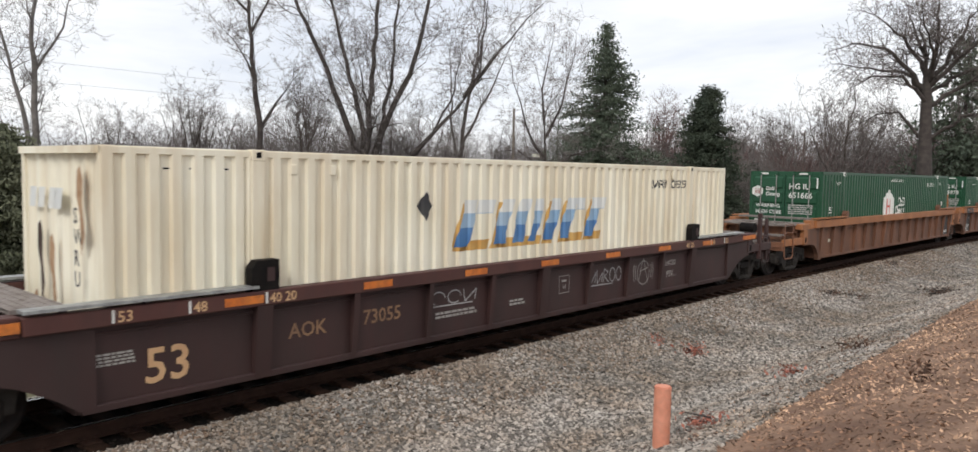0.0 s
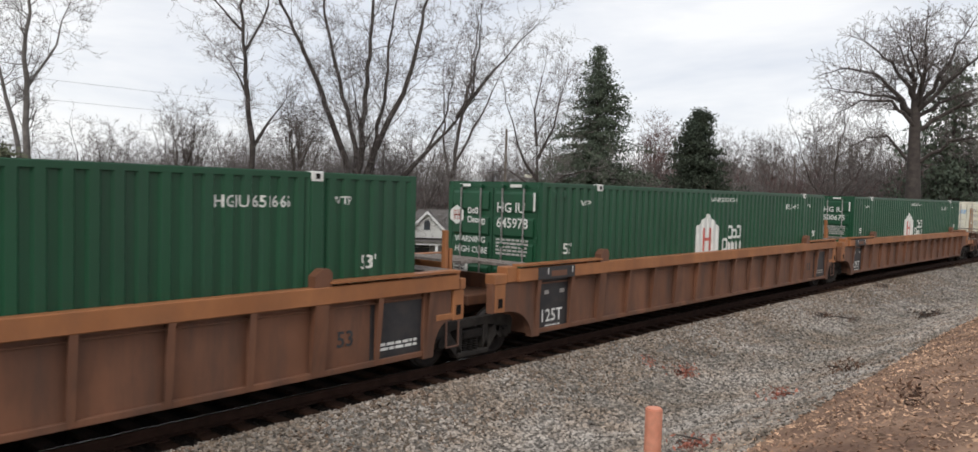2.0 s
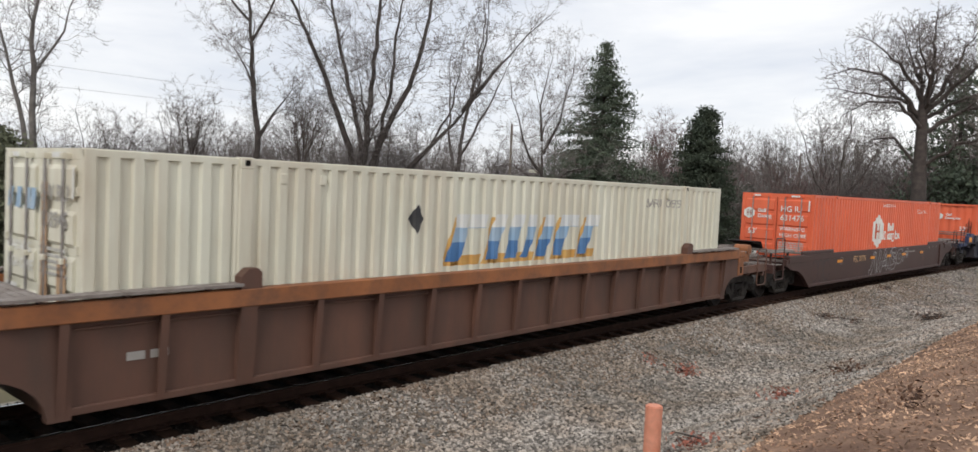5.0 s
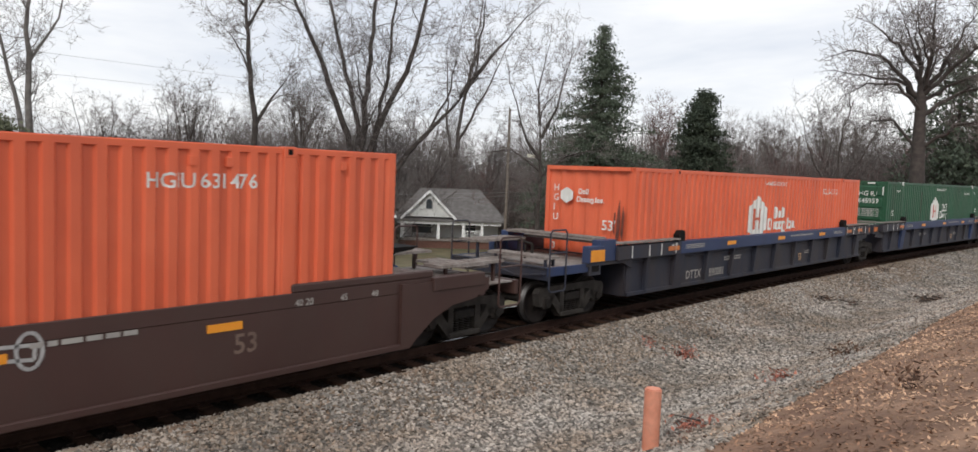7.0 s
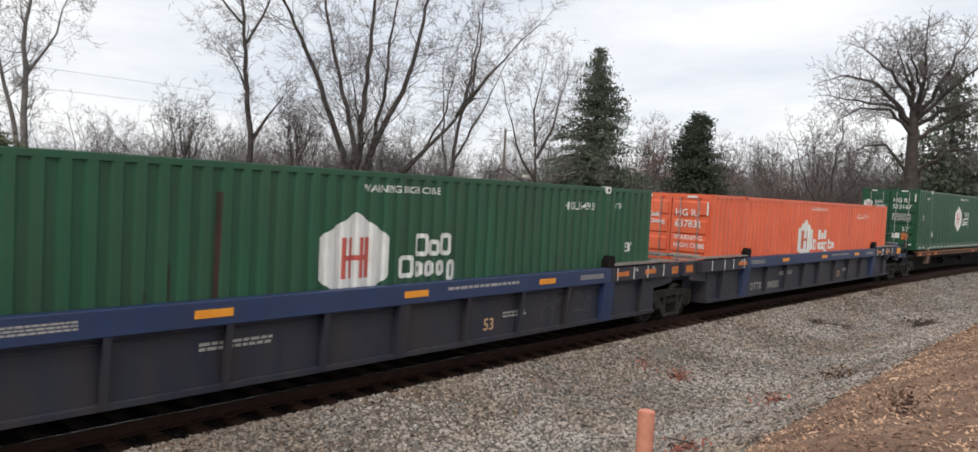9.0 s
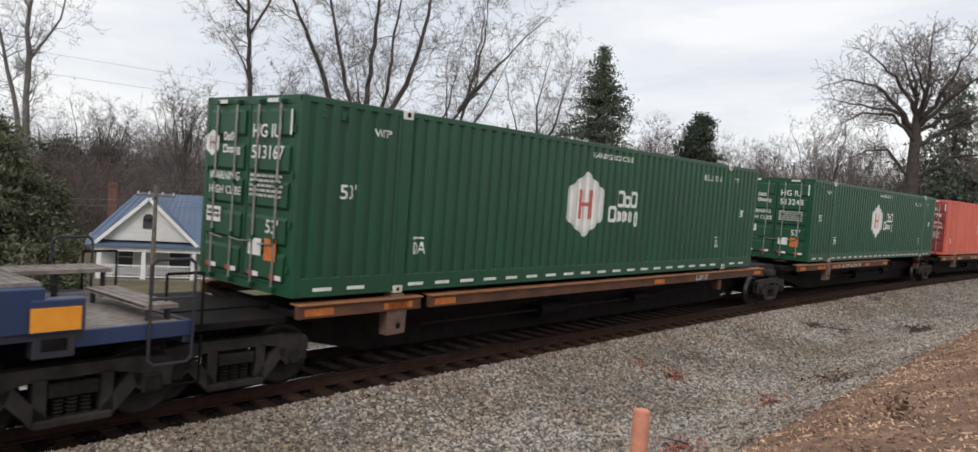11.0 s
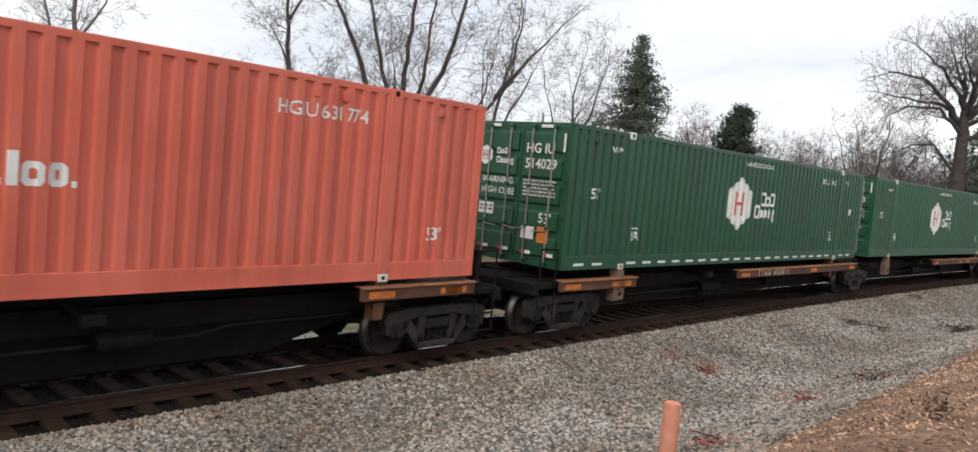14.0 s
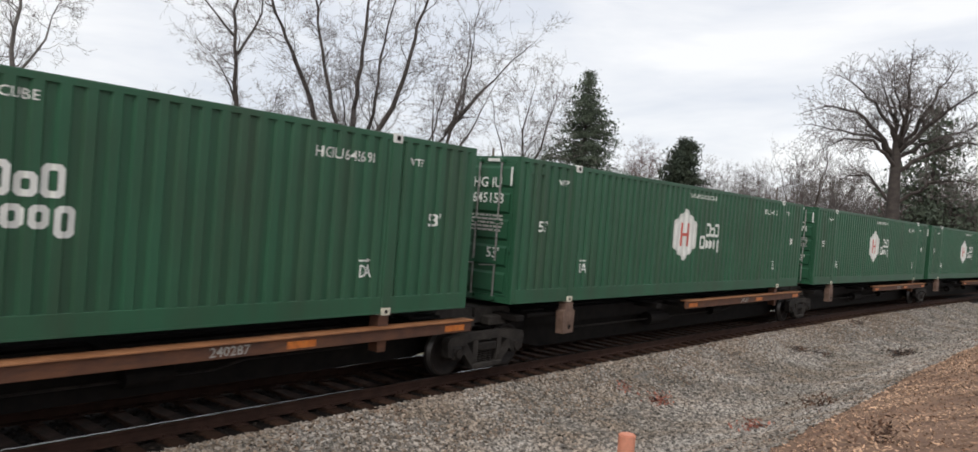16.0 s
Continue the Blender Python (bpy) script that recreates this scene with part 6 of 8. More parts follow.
            each("side_bearing", [bx(reach - 0.75, reach - 0.2, *sorted((q * 0.664, q * 0.9)), 0.86, 1.06) for q in (-1, 1)], dusty_cast, c, 0.03)
            part("end_deck", boxes(bx(reach - 2.3, reach - 1.15, -1.1, 1.1, 1.0, 1.09), bx(reach - 2.0, reach - 1.6, 0.3, 1.15, 1.09, 1.2), bx(reach - 2.0, reach - 1.2, -0.9, -0.5, 1.09, 1.15), bevel=0.02), black_steel, c, "black end deck beside the joint")
            part("air_hose", rods(0.028, [(e * 8.4, -0.5, 0.95), (e * (reach - 0.9), -0.62, 0.72), (e * (reach - 0.3), -0.66, 0.8), (e * (reach - 0.02), -0.62, 0.84)], n=7), black_steel, c, "drooping air hose")
            if e > 0 and truck_right:
                truck(c, e * reach)
    part("brake_cylinder", rods(0.13, [(2.2, -0.74, 0.66), (2.85, -0.74, 0.66)], n=12), black_steel, c, "black brake cylinder")
    part("air_tank", rods(0.17, [(-1.6, -0.72, 0.62), (-0.6, -0.72, 0.62)], n=14), black_steel, c, "black air reservoir under the sill")
    part("brake_pipe", rods(0.02, [(-5, -0.75, 0.62), (-1.6, -0.75, 0.62)], [(-0.6, -0.75, 0.62), (3.5, -0.7, 0.62), (4.0, -0.7, 0.72), (6, -0.7, 0.72)]), iron, c)
    for text, size, x, z, material in marks:
        side_text(c, letters(text, size, 0.012, 1.1), x, guard - 0.165, -1.3665, material)
    return c


GAP = [LOADS[k + 1] - LOADS[k] - LONG for k in range(16)]
SP = "black spine car with rusty side guards"
SLIP = {10: -1.08, 12: 0.34, 13: 0.34, 14: 0.34, 15: 0.34}     # how far the shared truck stands from the middle of the gap


def half(k, front=False):
    """From the middle of a car to the shared truck at its rear, or at the front of the next car."""
    return LONG / 2 + GAP[k] / 2 + (-1 if front else 1) * SLIP.get(k, 0.0)


cars.append((9, spine_car(SP + " behind the blue well cars", "open", "joint", half(8), half(9), [(-8.0, -5.6), (-5.4, 8.95)], [("2-287 57", 0.13, 4.37, 1.0, white)])))
cars.append((10, spine_car(SP + " lettered along its guard", "joint", "joint", half(9, True), half(10), [(-9.0, -6.3), (-5.9, 0.9)], [("26 - ALL PURPOSE SPINE CAR", 0.13, -5.2, 1.0, cream_clean)])))
cars.append((11, spine_car(SP + " under the faded orange container", "joint", "open", half(10, True), half(11), [(-8.7, -6.3), (-5.9, 0.9), (5.7, 8.1)], [("2-287 57", 0.13, -5.6, 1.0, cream_clean), ("TTAX 371047", 0.13, -3.1, 1.0, cream_clean)], taper=5.2)))
cars.append((12, spine_car(SP + " with a worn number", "open", "joint", half(11), half(12), [(-8.1, -5.5), (-0.6, 8.2)], [("T T A X   6 5 3 0 1 1", 0.155, 0.5, 0.99, cream_clean)], belly=False, guard=1.125)))
for k in (13, 14, 15):
    cars.append((k, spine_car(SP + " in a joined set", "joint", "joint", half(k - 1, True), half(k), [(-0.6, 8.2)], [("240287", 0.13, 3.0, 1.0, ghost_mark)], belly=k != 13, guard=1.115)))
cars.append((16, spine_car(SP + " in a joined set", "joint", "joint", half(15, True), 8.8, [(-0.6, 8.2)], belly=True, guard=1.115)))


# ---- trees ----
def grow(rng, p, d, length, radius, depth, out, twig=0.012, droop=0.0, up=0.05, kids=(3, 5), wander=0.2, shrink=0.62):
    """One branch and all that springs from it, as tapered pieces (p, q, r, s)."""
    n = max(2, min(5, int(length / 0.7) + 1))
    step = length / n
    pts = [p]
    r = radius
    for k in range(n):
        d = (d + Vector((rng.gauss(0, wander), rng.gauss(0, wander), rng.gauss(0, wander) + up - droop))).normalized()
        q = p + d * step
        r2 = max(twig * 0.5, radius * (1 - 0.75 * (k + 1) / n))
        out.append((p, q, r, r2))
        p, r = q, r2
        pts.append((q, d.copy(), r2, (k + 1) / n))
    if depth <= 0:
        return
    for _ in range(rng.randint(*kids)):
        q, dd, rr, f = pts[rng.randint(max(1, n // 3), n)]
        side = Vector((rng.gauss(0, 1), rng.gauss(0, 1), rng.gauss(0, 0.7)))
        side = (side - dd * side.dot(dd)).normalized()
        nd = (dd * rng.uniform(0.5, 0.9) + side * rng.uniform(0.6, 1.15) + Vector((0, 0, 0.06))).normalized()
        grow(rng, q, nd, length * shrink * rng.uniform(0.7, 1.15), max(twig, rr * rng.uniform(0.55, 0.8)), depth - 1, out, twig, droop, up, kids, wander, shrink)


def tubes(segs, sides=3):
    """All the pieces as thin prisms."""
    n = len(segs)
    P = np.array([[*a, *b, r, s] for a, b, r, s in segs], float)
    A, B, R, S = P[:, :3], P[:, 3:6], P[:, 6:7], P[:, 7:8]
    D = B - A
    D /= np.linalg.norm(D, axis=1, keepdims=True) + 1e-9
    ref = np.where(np.abs(D[:, 2:3]) > 0.9, np.array([[1.0, 0, 0]]), np.array([[0, 0, 1.0]]))
    U = np.cross(D, ref)
    U /= np.linalg.norm(U, axis=1, keepdims=True) + 1e-9
    V = np.cross(D, U)
    rings = []
    for k in range(sides):
        a = 2 * math.pi * k / sides
        o = U * math.cos(a) + V * math.sin(a)
        rings.append((A + o * R, B + o * S))
    verts = np.stack([x for pair in rings for x in pair], 1)          # n, 2*sides, 3
    idx = np.arange(n)[:, None] * (2 * sides)
    faces = []
    for k in range(sides):
        j = (k + 1) % sides
        faces.append(np.concatenate([idx + 2 * k, idx + 2 * j, idx + 2 * j + 1, idx + 2 * k + 1], 1))
    return verts.reshape(-1, 3).tolist(), np.concatenate(faces).tolist()


def bare_tree(name, label, stems, seed, bark_m=bark, twig_m=twig_mat, depth=3, twig=0.016, spread=2.6, per=1.1, kids=(3, 5), up=0.05, start=0.35, droop=0.0, far=1.0):
    """A leafless tree about the origin. stems: lines of (right, height, away) with the trunk first; branches spring from them."""
    rng = random.Random(seed)
    twig, spread, per = twig * far, spread * far, per / far
    t = thing(name, label, "tree")
    wood, fine = [], []
    for k, (line, r0) in enumerate(stems):
        pts = [Vector((q[0] * far, (q[2] if len(q) > 2 else 0.0) * far, max(0.0, 7.3 + (q[1] - 7.3) * far))) for q in line]
        r0 *= far
        total = sum((b - a).length for a, b in zip(pts, pts[1:]))
        done = 0.0
        for a, b in zip(pts, pts[1:]):
            L = (b - a).length
            m = max(1, int(L / 1.2))
            prev = a
            for i in range(m):
                f0, f1 = (done + L * i / m) / total, (done + L * (i + 1) / m) / total
                q = a.lerp(b, (i + 1) / m) + Vector((rng.gauss(0, 0.11), rng.gauss(0, 0.16), 0)) * (1 if i < m - 1 else 0)
                ra, rb = r0 * 0.72 * (1 - 0.85 * f0), r0 * 0.72 * (1 - 0.85 * f1)
                wood.append((prev, q, ra, rb))
                if f1 > start:
                    for _ in range(int(per * L / m + rng.random())):
                        d = Vector((rng.gauss(0, 1), rng.gauss(0, 1), rng.gauss(0.1, 0.4))).normalized()
                        d = (d * rng.uniform(0.6, 1.0) + (b - a).normalized() * rng.uniform(0.5, 0.9)).normalized()
                        grow(rng, prev.lerp(q, rng.random()), d, spread * rng.uniform(0.6, 1.15) * (1.1 - 0.45 * f1), max(twig * 1.6, min(rb * 0.45, 0.05)), depth, fine, twig, droop, up, kids)
                prev = q
            done += L
        grow(rng, pts[-1], (pts[-1] - pts[-2]).normalized(), spread, r0 * 0.18, depth, fine, twig, droop, up, kids)
    raw("trunk", *tubes(wood, 8), bark_m, t, smooth=True)
    big = [s for s in fine if s[2] > twig * 2.2]
    small = [s for s in fine if s[2] <= twig * 2.2]
    if big:
        tagged(raw("branchwork", *tubes(big, 5), bark_m, t, smooth=True), kind="stuff")
    tagged(raw("crown", *tubes(small or fine[:1], 3), twig_m, t), kind="stuff")
    return t


def stand(ob, az, dist, z, turn=0.0):
    """Plants a thing at a bearing and distance, its x to the right as seen from the road."""
    ob.matrix_basis = Matrix.Translation(spot(az, dist, z)) @ Matrix.Rotation(radians(-az + turn), 4, "Z")
    return ob


def far_z(az, dist):
    p = spot(az, dist)
    w = CL - math.hypot(p.x, p.y - CY)
    return ground_z(w) - 0.05


def plant(ob, az, dist, turn=0.0):
    return stand(ob, az, dist, far_z(az, dist), turn)


plant(bare_tree("bare_tree", "tall leafless tree with many rising dark stems", [
    ([(0, 0), (0.05, 4), (0.1, 7.8)], 0.52), ([(0, 7), (-1.1, 10.3), (-2.1, 13.0), (-3.6, 16.2), (-5.2, 20)], 0.27), ([(0, 7.2), (-0.15, 10), (-0.9, 13), (-1.8, 16.6), (-2.3, 20.6)], 0.22),
    ([(0, 7.0), (0.3, 10), (0.55, 13), (0.75, 17), (0.9, 21.5)], 0.26), ([(0.2, 7.0), (1.0, 9.4), (2.1, 11.8), (3.1, 14.8), (3.8, 18), (4.8, 21)], 0.28), ([(0.9, 9.4), (1.5, 12.2), (1.8, 16), (2.4, 20)], 0.16),
    ([(0.4, 9.5), (0.0, 11.5), (-0.4, 14)], 0.1)], 11, bark_dark, twig_mat, spread=3.0, per=1.6, twig=0.009, start=0.2, depth=3, far=1.76), 40.3, 74)
plant(bare_tree("bare_tree", "leafless tree leaning far over to one side", [
    ([(-4.6, 0), (-2.6, 4.6), (0, 8.1), (1.7, 10.0), (2.9, 11.4)], 0.42), ([(2.9, 11.4), (4.2, 13.3), (5.6, 15.0)], 0.2), ([(2.7, 11.2), (3.6, 13.6), (3.9, 16.5)], 0.16), ([(1.0, 9.2), (2.2, 11.6), (2.6, 14.5)], 0.10)],
    12, bark_dark, twig_mat, spread=2.8, per=1.7, start=0.5, twig=0.009, far=1.85), 43.9, 76)
plant(bare_tree("bare_tree", "slender leafless tree with fine upright twigs", [
    ([(0, 0), (0.1, 6), (0.3, 9.5), (0.9, 13), (1.4, 16.5)], 0.26), ([(0.1, 7), (-0.4, 10.5), (-0.5, 14)], 0.15), ([(0.3, 9), (1.8, 11.8), (2.9, 14.4)], 0.13)],
    13, bark, twig_mat, spread=1.9, per=1.6, start=0.35, twig=0.009, far=1.8), 47.2, 81)
plant(bare_tree("bare_tree", "tall leafless tree with crooked side limbs", [
    ([(0, 0), (-0.1, 6), (-0.15, 9), (-0.45, 12.5), (-0.75, 16.5), (-0.5, 20.5)], 0.34), ([(-0.1, 9.6), (0.7, 11.0), (1.5, 12.1)], 0.17), ([(-0.4, 12.2), (-1.5, 14.4), (-2.2, 15.1)], 0.1), ([(-0.7, 16), (-2.6, 18.0), (-3.9, 18.4)], 0.11), ([(-0.6, 15), (0.6, 17.6), (0.8, 20.5)], 0.12)],
    14, bark_dark, twig_mat, spread=2.1, per=2.1, start=0.45, twig=0.009, far=1.43), 33.2, 66)
plant(bare_tree("bare_tree", "leafless twin-stemmed tree above dark evergreens", [
    ([(0, 0), (0.05, 6), (0.15, 9), (0.15, 12.5), (0.3, 16), (0.0, 19)], 0.36), ([(0, 7.5), (-0.5, 10.5), (-1.1, 13.2), (-2.2, 16.2)], 0.2), ([(0.1, 12.0), (1.5, 14.5), (2.2, 17)], 0.12)],
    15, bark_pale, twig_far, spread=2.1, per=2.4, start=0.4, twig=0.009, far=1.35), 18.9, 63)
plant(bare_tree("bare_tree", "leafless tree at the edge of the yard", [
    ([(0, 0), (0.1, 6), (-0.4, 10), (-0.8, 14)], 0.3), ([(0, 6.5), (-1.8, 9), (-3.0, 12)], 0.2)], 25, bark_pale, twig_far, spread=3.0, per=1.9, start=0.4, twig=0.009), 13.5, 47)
plant(bare_tree("bare_tree", "leafless tree with low arching limbs", [
    ([(0, 0), (0, 5), (-0.1, 7.2), (-0.2, 9.5)], 0.3), ([(-0.1, 7), (-1.4, 9.2), (-2.3, 12)], 0.15), ([(-0.1, 8.4), (0.9, 10.5), (1.6, 13.5)], 0.15), ([(0, 6.2), (-2.0, 7.6), (-3.4, 7.4)], 0.12), ([(0, 6.0), (1.6, 7.3), (3.4, 7.8)], 0.12), ([(-0.2, 9.2), (-0.4, 11.5), (0.1, 14)], 0.13)],
    16, bark_dark, twig_mat, spread=2.6, per=2.0, start=0.35, twig=0.009), 53.9, 50)


def ramify(rng, p, d, length, radius, depth, wood, fine, twig, rise=0.03):
    """A crooked limb that forks again and again, its side limbs alternating; tapered pieces (p, q, r, s)."""
    n = max(3, min(8, int(length / 0.27)))
    step = length / n
    turn = rng.uniform(0, 6.283)
    r = radius
    for k in range(n):
        d = (d + Vector((rng.gauss(0, 0.17), rng.gauss(0, 0.17), rng.gauss(0, 0.15) + rise))).normalized()
        q = p + d * step
        r2 = max(twig, radius * (1 - 0.8 * (k + 1) / n))
        (wood if r > twig * 2.4 else fine).append((p, q, r, r2))
        p, r = q, r2
        if depth > 0 and k >= (1 if depth < 3 else 0):
            turn += math.pi + rng.gauss(0, 0.8)
            side = d.orthogonal()
            side.rotate(Matrix.Rotation(turn, 3, d))
            a = rng.uniform(0.5, 1.05)
            nd = d * math.cos(a) + side * math.sin(a)
            left = length * (1 - 0.55 * (k + 1) / n)
            ramify(rng, p, nd, left * rng.uniform(0.45, 0.78), max(twig, r * 0.6), depth - 1, wood, fine, twig, rise)


def spreading_oak(limbs, seed):
    """A great oak: a stout trunk, long limbs along the given lines of (right, height, away), and forking limbs off them."""
    rng = random.Random(seed)
    t = thing("oak_tree", "great leafless oak with a broad spreading crown", "tree")
    stout, wood, fine = [], [], []
    for n, (line, r0) in enumerate(limbs):
        pts = [Vector((q[0], q[2] if len(q) > 2 else 0.0, q[1])) for q in line]
        total = sum((b - a).length for a, b in zip(pts, pts[1:]))
        done = 0.0
        for a, b in zip(pts, pts[1:]):
            L = (b - a).length
            m = max(1, round(L / 0.75))
            prev = a
            for i in range(m):
                f0, f1 = (done + L * i / m) / total, (done + L * (i + 1) / m) / total
                q = a.lerp(b, (i + 1) / m)
                if i < m - 1 and n:
                    q += Vector((rng.gauss(0, 0.09), rng.gauss(0, 0.12), rng.gauss(0, 0.09)))
                k = 0.55 if n == 0 else 0.86
                ra, rb = (r0 if n == 0 else r0 * 0.82) * (1 - k * f0), (r0 if n == 0 else r0 * 0.82) * (1 - k * f1)
                stout.append((prev, q, ra, rb))
                if n and f1 > 0.3:
                    d = (b - a).normalized()
                    for _ in range(4 if rng.random() < 0.5 else 3):
                        side = d.orthogonal()
                        side.rotate(Matrix.Rotation(rng.uniform(0, 6.283), 3, d))
                        nd = (d * rng.uniform(0.3, 0.9) + side + Vector((0, 0, 0.25))).normalized()
                        ramify(rng, q, nd, rng.uniform(1.3, 2.6) * (1.15 - 0.3 * f1), max(0.026, rb * 0.36), 3, wood, fine, 0.011)
                prev = q
            done += L
        if n:
            ramify(rng, pts[-1], (pts[-1] - pts[-2]).normalized(), 1.5, r0 * 0.16, 3, wood, fine, 0.0105)
    raw("trunk", *tubes(stout, 9), bark_dark, t, smooth=True)
    tagged(raw("branchwork", *tubes(wood, 5), bark_dark, t, smooth=True), kind="stuff")
    tagged(raw("crown", *tubes(fine, 3), twig_mat, t), kind="stuff")
    return t


plant(spreading_oak([
    ([(0.00, 0.00), (0.00, 5.00), (-0.09, 9.40), (-0.14, 12.55)], 0.74),
    ([(-0.14, 12.38), (-0.27, 13.95), (-0.45, 15.35), (-0.81, 17.09, 0.54)], 0.3),
    ([(-0.09, 11.40), (-1.62, 13.33, -0.36), (-3.23, 14.91, -0.72), (-5.03, 15.35, -0.90), (-6.29, 15.08, -1.08)], 0.27),
    ([(0.00, 11.00), (-1.80, 13.07, 0.72), (-3.86, 13.51, 1.44), (-6.47, 14.13, 1.80)], 0.24),
    ([(-0.09, 12.55), (-1.62, 15.00, -0.54), (-2.88, 16.48, -1.08), (-3.96, 17.44, -1.26)], 0.24),
    ([(-0.09, 12.73), (0.45, 15.00, -0.54), (0.27, 17.09, -1.08), (0.36, 18.84, -1.26)], 0.26),
    ([(-0.36, 14.29), (-1.17, 16.39, 0.90), (-1.80, 18.32, 1.44)], 0.17),
    ([(0.00, 12.00), (1.26, 14.29, 0.54), (2.33, 16.39, 0.72), (3.33, 18.32, 0.90)], 0.26),
    ([(0.00, 11.80), (1.98, 13.95, -0.90), (3.78, 15.52, -1.44), (5.39, 16.57, -1.80)], 0.26),
    ([(0.00, 10.20), (2.25, 11.80, 0.45), (4.13, 12.64, 0.72), (6.02, 12.82, 0.90), (7.19, 12.38, 0.90)], 0.25),
    ([(0.00, 11.40), (2.33, 12.98, 1.80), (4.68, 13.95, 3.06), (6.29, 14.64, 3.96)], 0.22),
    ([(0.00, 10.40), (-1.80, 12.55, -1.44), (-3.96, 12.55, -2.16), (-5.39, 11.70, -2.34)], 0.22),
    ([(0.00, 7.40), (-1.98, 9.90, 0.72), (-3.60, 9.80, 1.08), (-4.68, 9.20, 1.26)], 0.19),
    ([(0.00, 7.40), (2.25, 9.40, -0.72), (4.49, 9.60, -1.26), (6.29, 8.70, -1.44)], 0.2),
    ([(0.00, 12.00), (0.54, 14.29, 2.16), (0.90, 16.04, 3.60), (1.26, 17.44, 4.50)], 0.2),
    ([(0.00, 12.00), (0.18, 14.29, -2.16), (-0.54, 16.04, -3.60), (-0.72, 17.26, -4.32)], 0.2)], 17), 79.2, 70)
plant(bare_tree("bare_tree", "leafless tree standing before the oak", [
    ([(0, 0), (0, 4), (0.2, 6.5), (0.3, 9), (0.9, 12)], 0.3), ([(0.1, 5.5), (-1.5, 8), (-2.4, 11)], 0.18), ([(0.1, 6.0), (1.9, 8.4), (3.0, 10.8)], 0.17)],
    18, bark, twig_mat, spread=2.5, per=1.9, start=0.3, twig=0.009, far=1.3), 74.2, 88)


def young_tree(az, dist, top, wide, seed, twigs=twig_mat):
    """A round-headed leafless tree whose top stands at a height in degrees."""
    rng = random.Random(seed)
    h = EYE + dist * math.tan(radians(top)) - far_z(az, dist)
    w = dist * math.tan(radians(wide / 2))
    st = [([(0, 0), (rng.gauss(0, 0.2), h * 0.4), (rng.gauss(0, 0.3), h * 0.62)], 0.24)]
    for k in range(11):
        a = 6.283 * k / 11 + rng.uniform(-0.2, 0.2)
        f = rng.uniform(0.32, 0.6)
        s, o = math.cos(a), math.sin(a)
        r = rng.uniform(0.25, 0.85)
        st.append(([(0, h * f, 0), (s * w * r * 0.6, h * (f + 0.14), o * w * r * 0.6), (s * w * r, h * (0.93 - 0.22 * r), o * w * r)], 0.12))
    plant(bare_tree("bare_tree", "round-headed leafless tree at the wood's edge", st, seed, bark, twigs, depth=2, twig=0.016, spread=h * 0.11, per=2.2, kids=(3, 5), start=0.3), az, dist)


for az, dist, top, wide, seed, tm in ((28.6, 84, 6.6, 4.6, 201, twig_mat), (23.6, 92, 4.4, 4.0, 202, twig_mat), (36.2, 90, 7.6, 5.0, 203, twig_dark), (62.5, 92, 6.0, 3.6, 204, twig_red), (67.6, 104, 4.9, 3.6, 205, twig_mat),
                                      (70.3, 100, 5.1, 3.8, 206, twig_mat), (73.6, 96, 6.4, 4.6, 207, twig_mat), (50.6, 104, 3.4, 3.0, 208, twig_mat), (75.6, 104, 5.4, 4.0, 209, twig_dark)):
    young_tree(az, dist, top, wide, seed, tm)

# woods behind, a few kinds repeated
kinds = []
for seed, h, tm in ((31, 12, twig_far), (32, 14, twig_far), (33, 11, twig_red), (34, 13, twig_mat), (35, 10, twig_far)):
    rng = random.Random(seed)
    st = [([(0, 0), (rng.gauss(0, 0.2), h * 0.4), (rng.gauss(0, 0.5), h * 0.75), (rng.gauss(0, 0.8), h)], 0.22)]
    for _ in range(4):
        s = rng.choice((-1, 1))
        st.append(([(0, h * rng.uniform(0.25, 0.5)), (s * rng.uniform(0.8, 1.6), h * 0.62, rng.gauss(0, 0.8)), (s * rng.uniform(1.5, 3.2), h * rng.uniform(0.75, 0.98), rng.gauss(0, 1.5))], 0.12))
    kinds.append(bare_tree("woodland_tree", "leafless woodland tree with hazy fine twigs", st, seed, bark, tm, depth=2, twig=0.013, spread=2.3, per=2.4, kids=(3, 5), start=0.2))
brush = []
for seed, tm in ((41, twig_mat), (42, twig_red), (43, twig_dark)):
    rng = random.Random(seed)
    st = [([(rng.gauss(0, 1.2), 0, rng.gauss(0, 1)), (rng.gauss(0, 1.8), 2.6, rng.gauss(0, 1)), (rng.gauss(0, 2.4), rng.uniform(4, 6.5), rng.gauss(0, 1.4))], 0.06) for _ in range(9)]
    brush.append(bare_tree("thicket", "tangled leafless brown thicket at the wood's edge", st, seed, bark, tm, depth=2, twig=0.011, spread=1.9, per=1.2, kids=(3, 4), start=0.05))
rng = random.Random(77)
first = set()
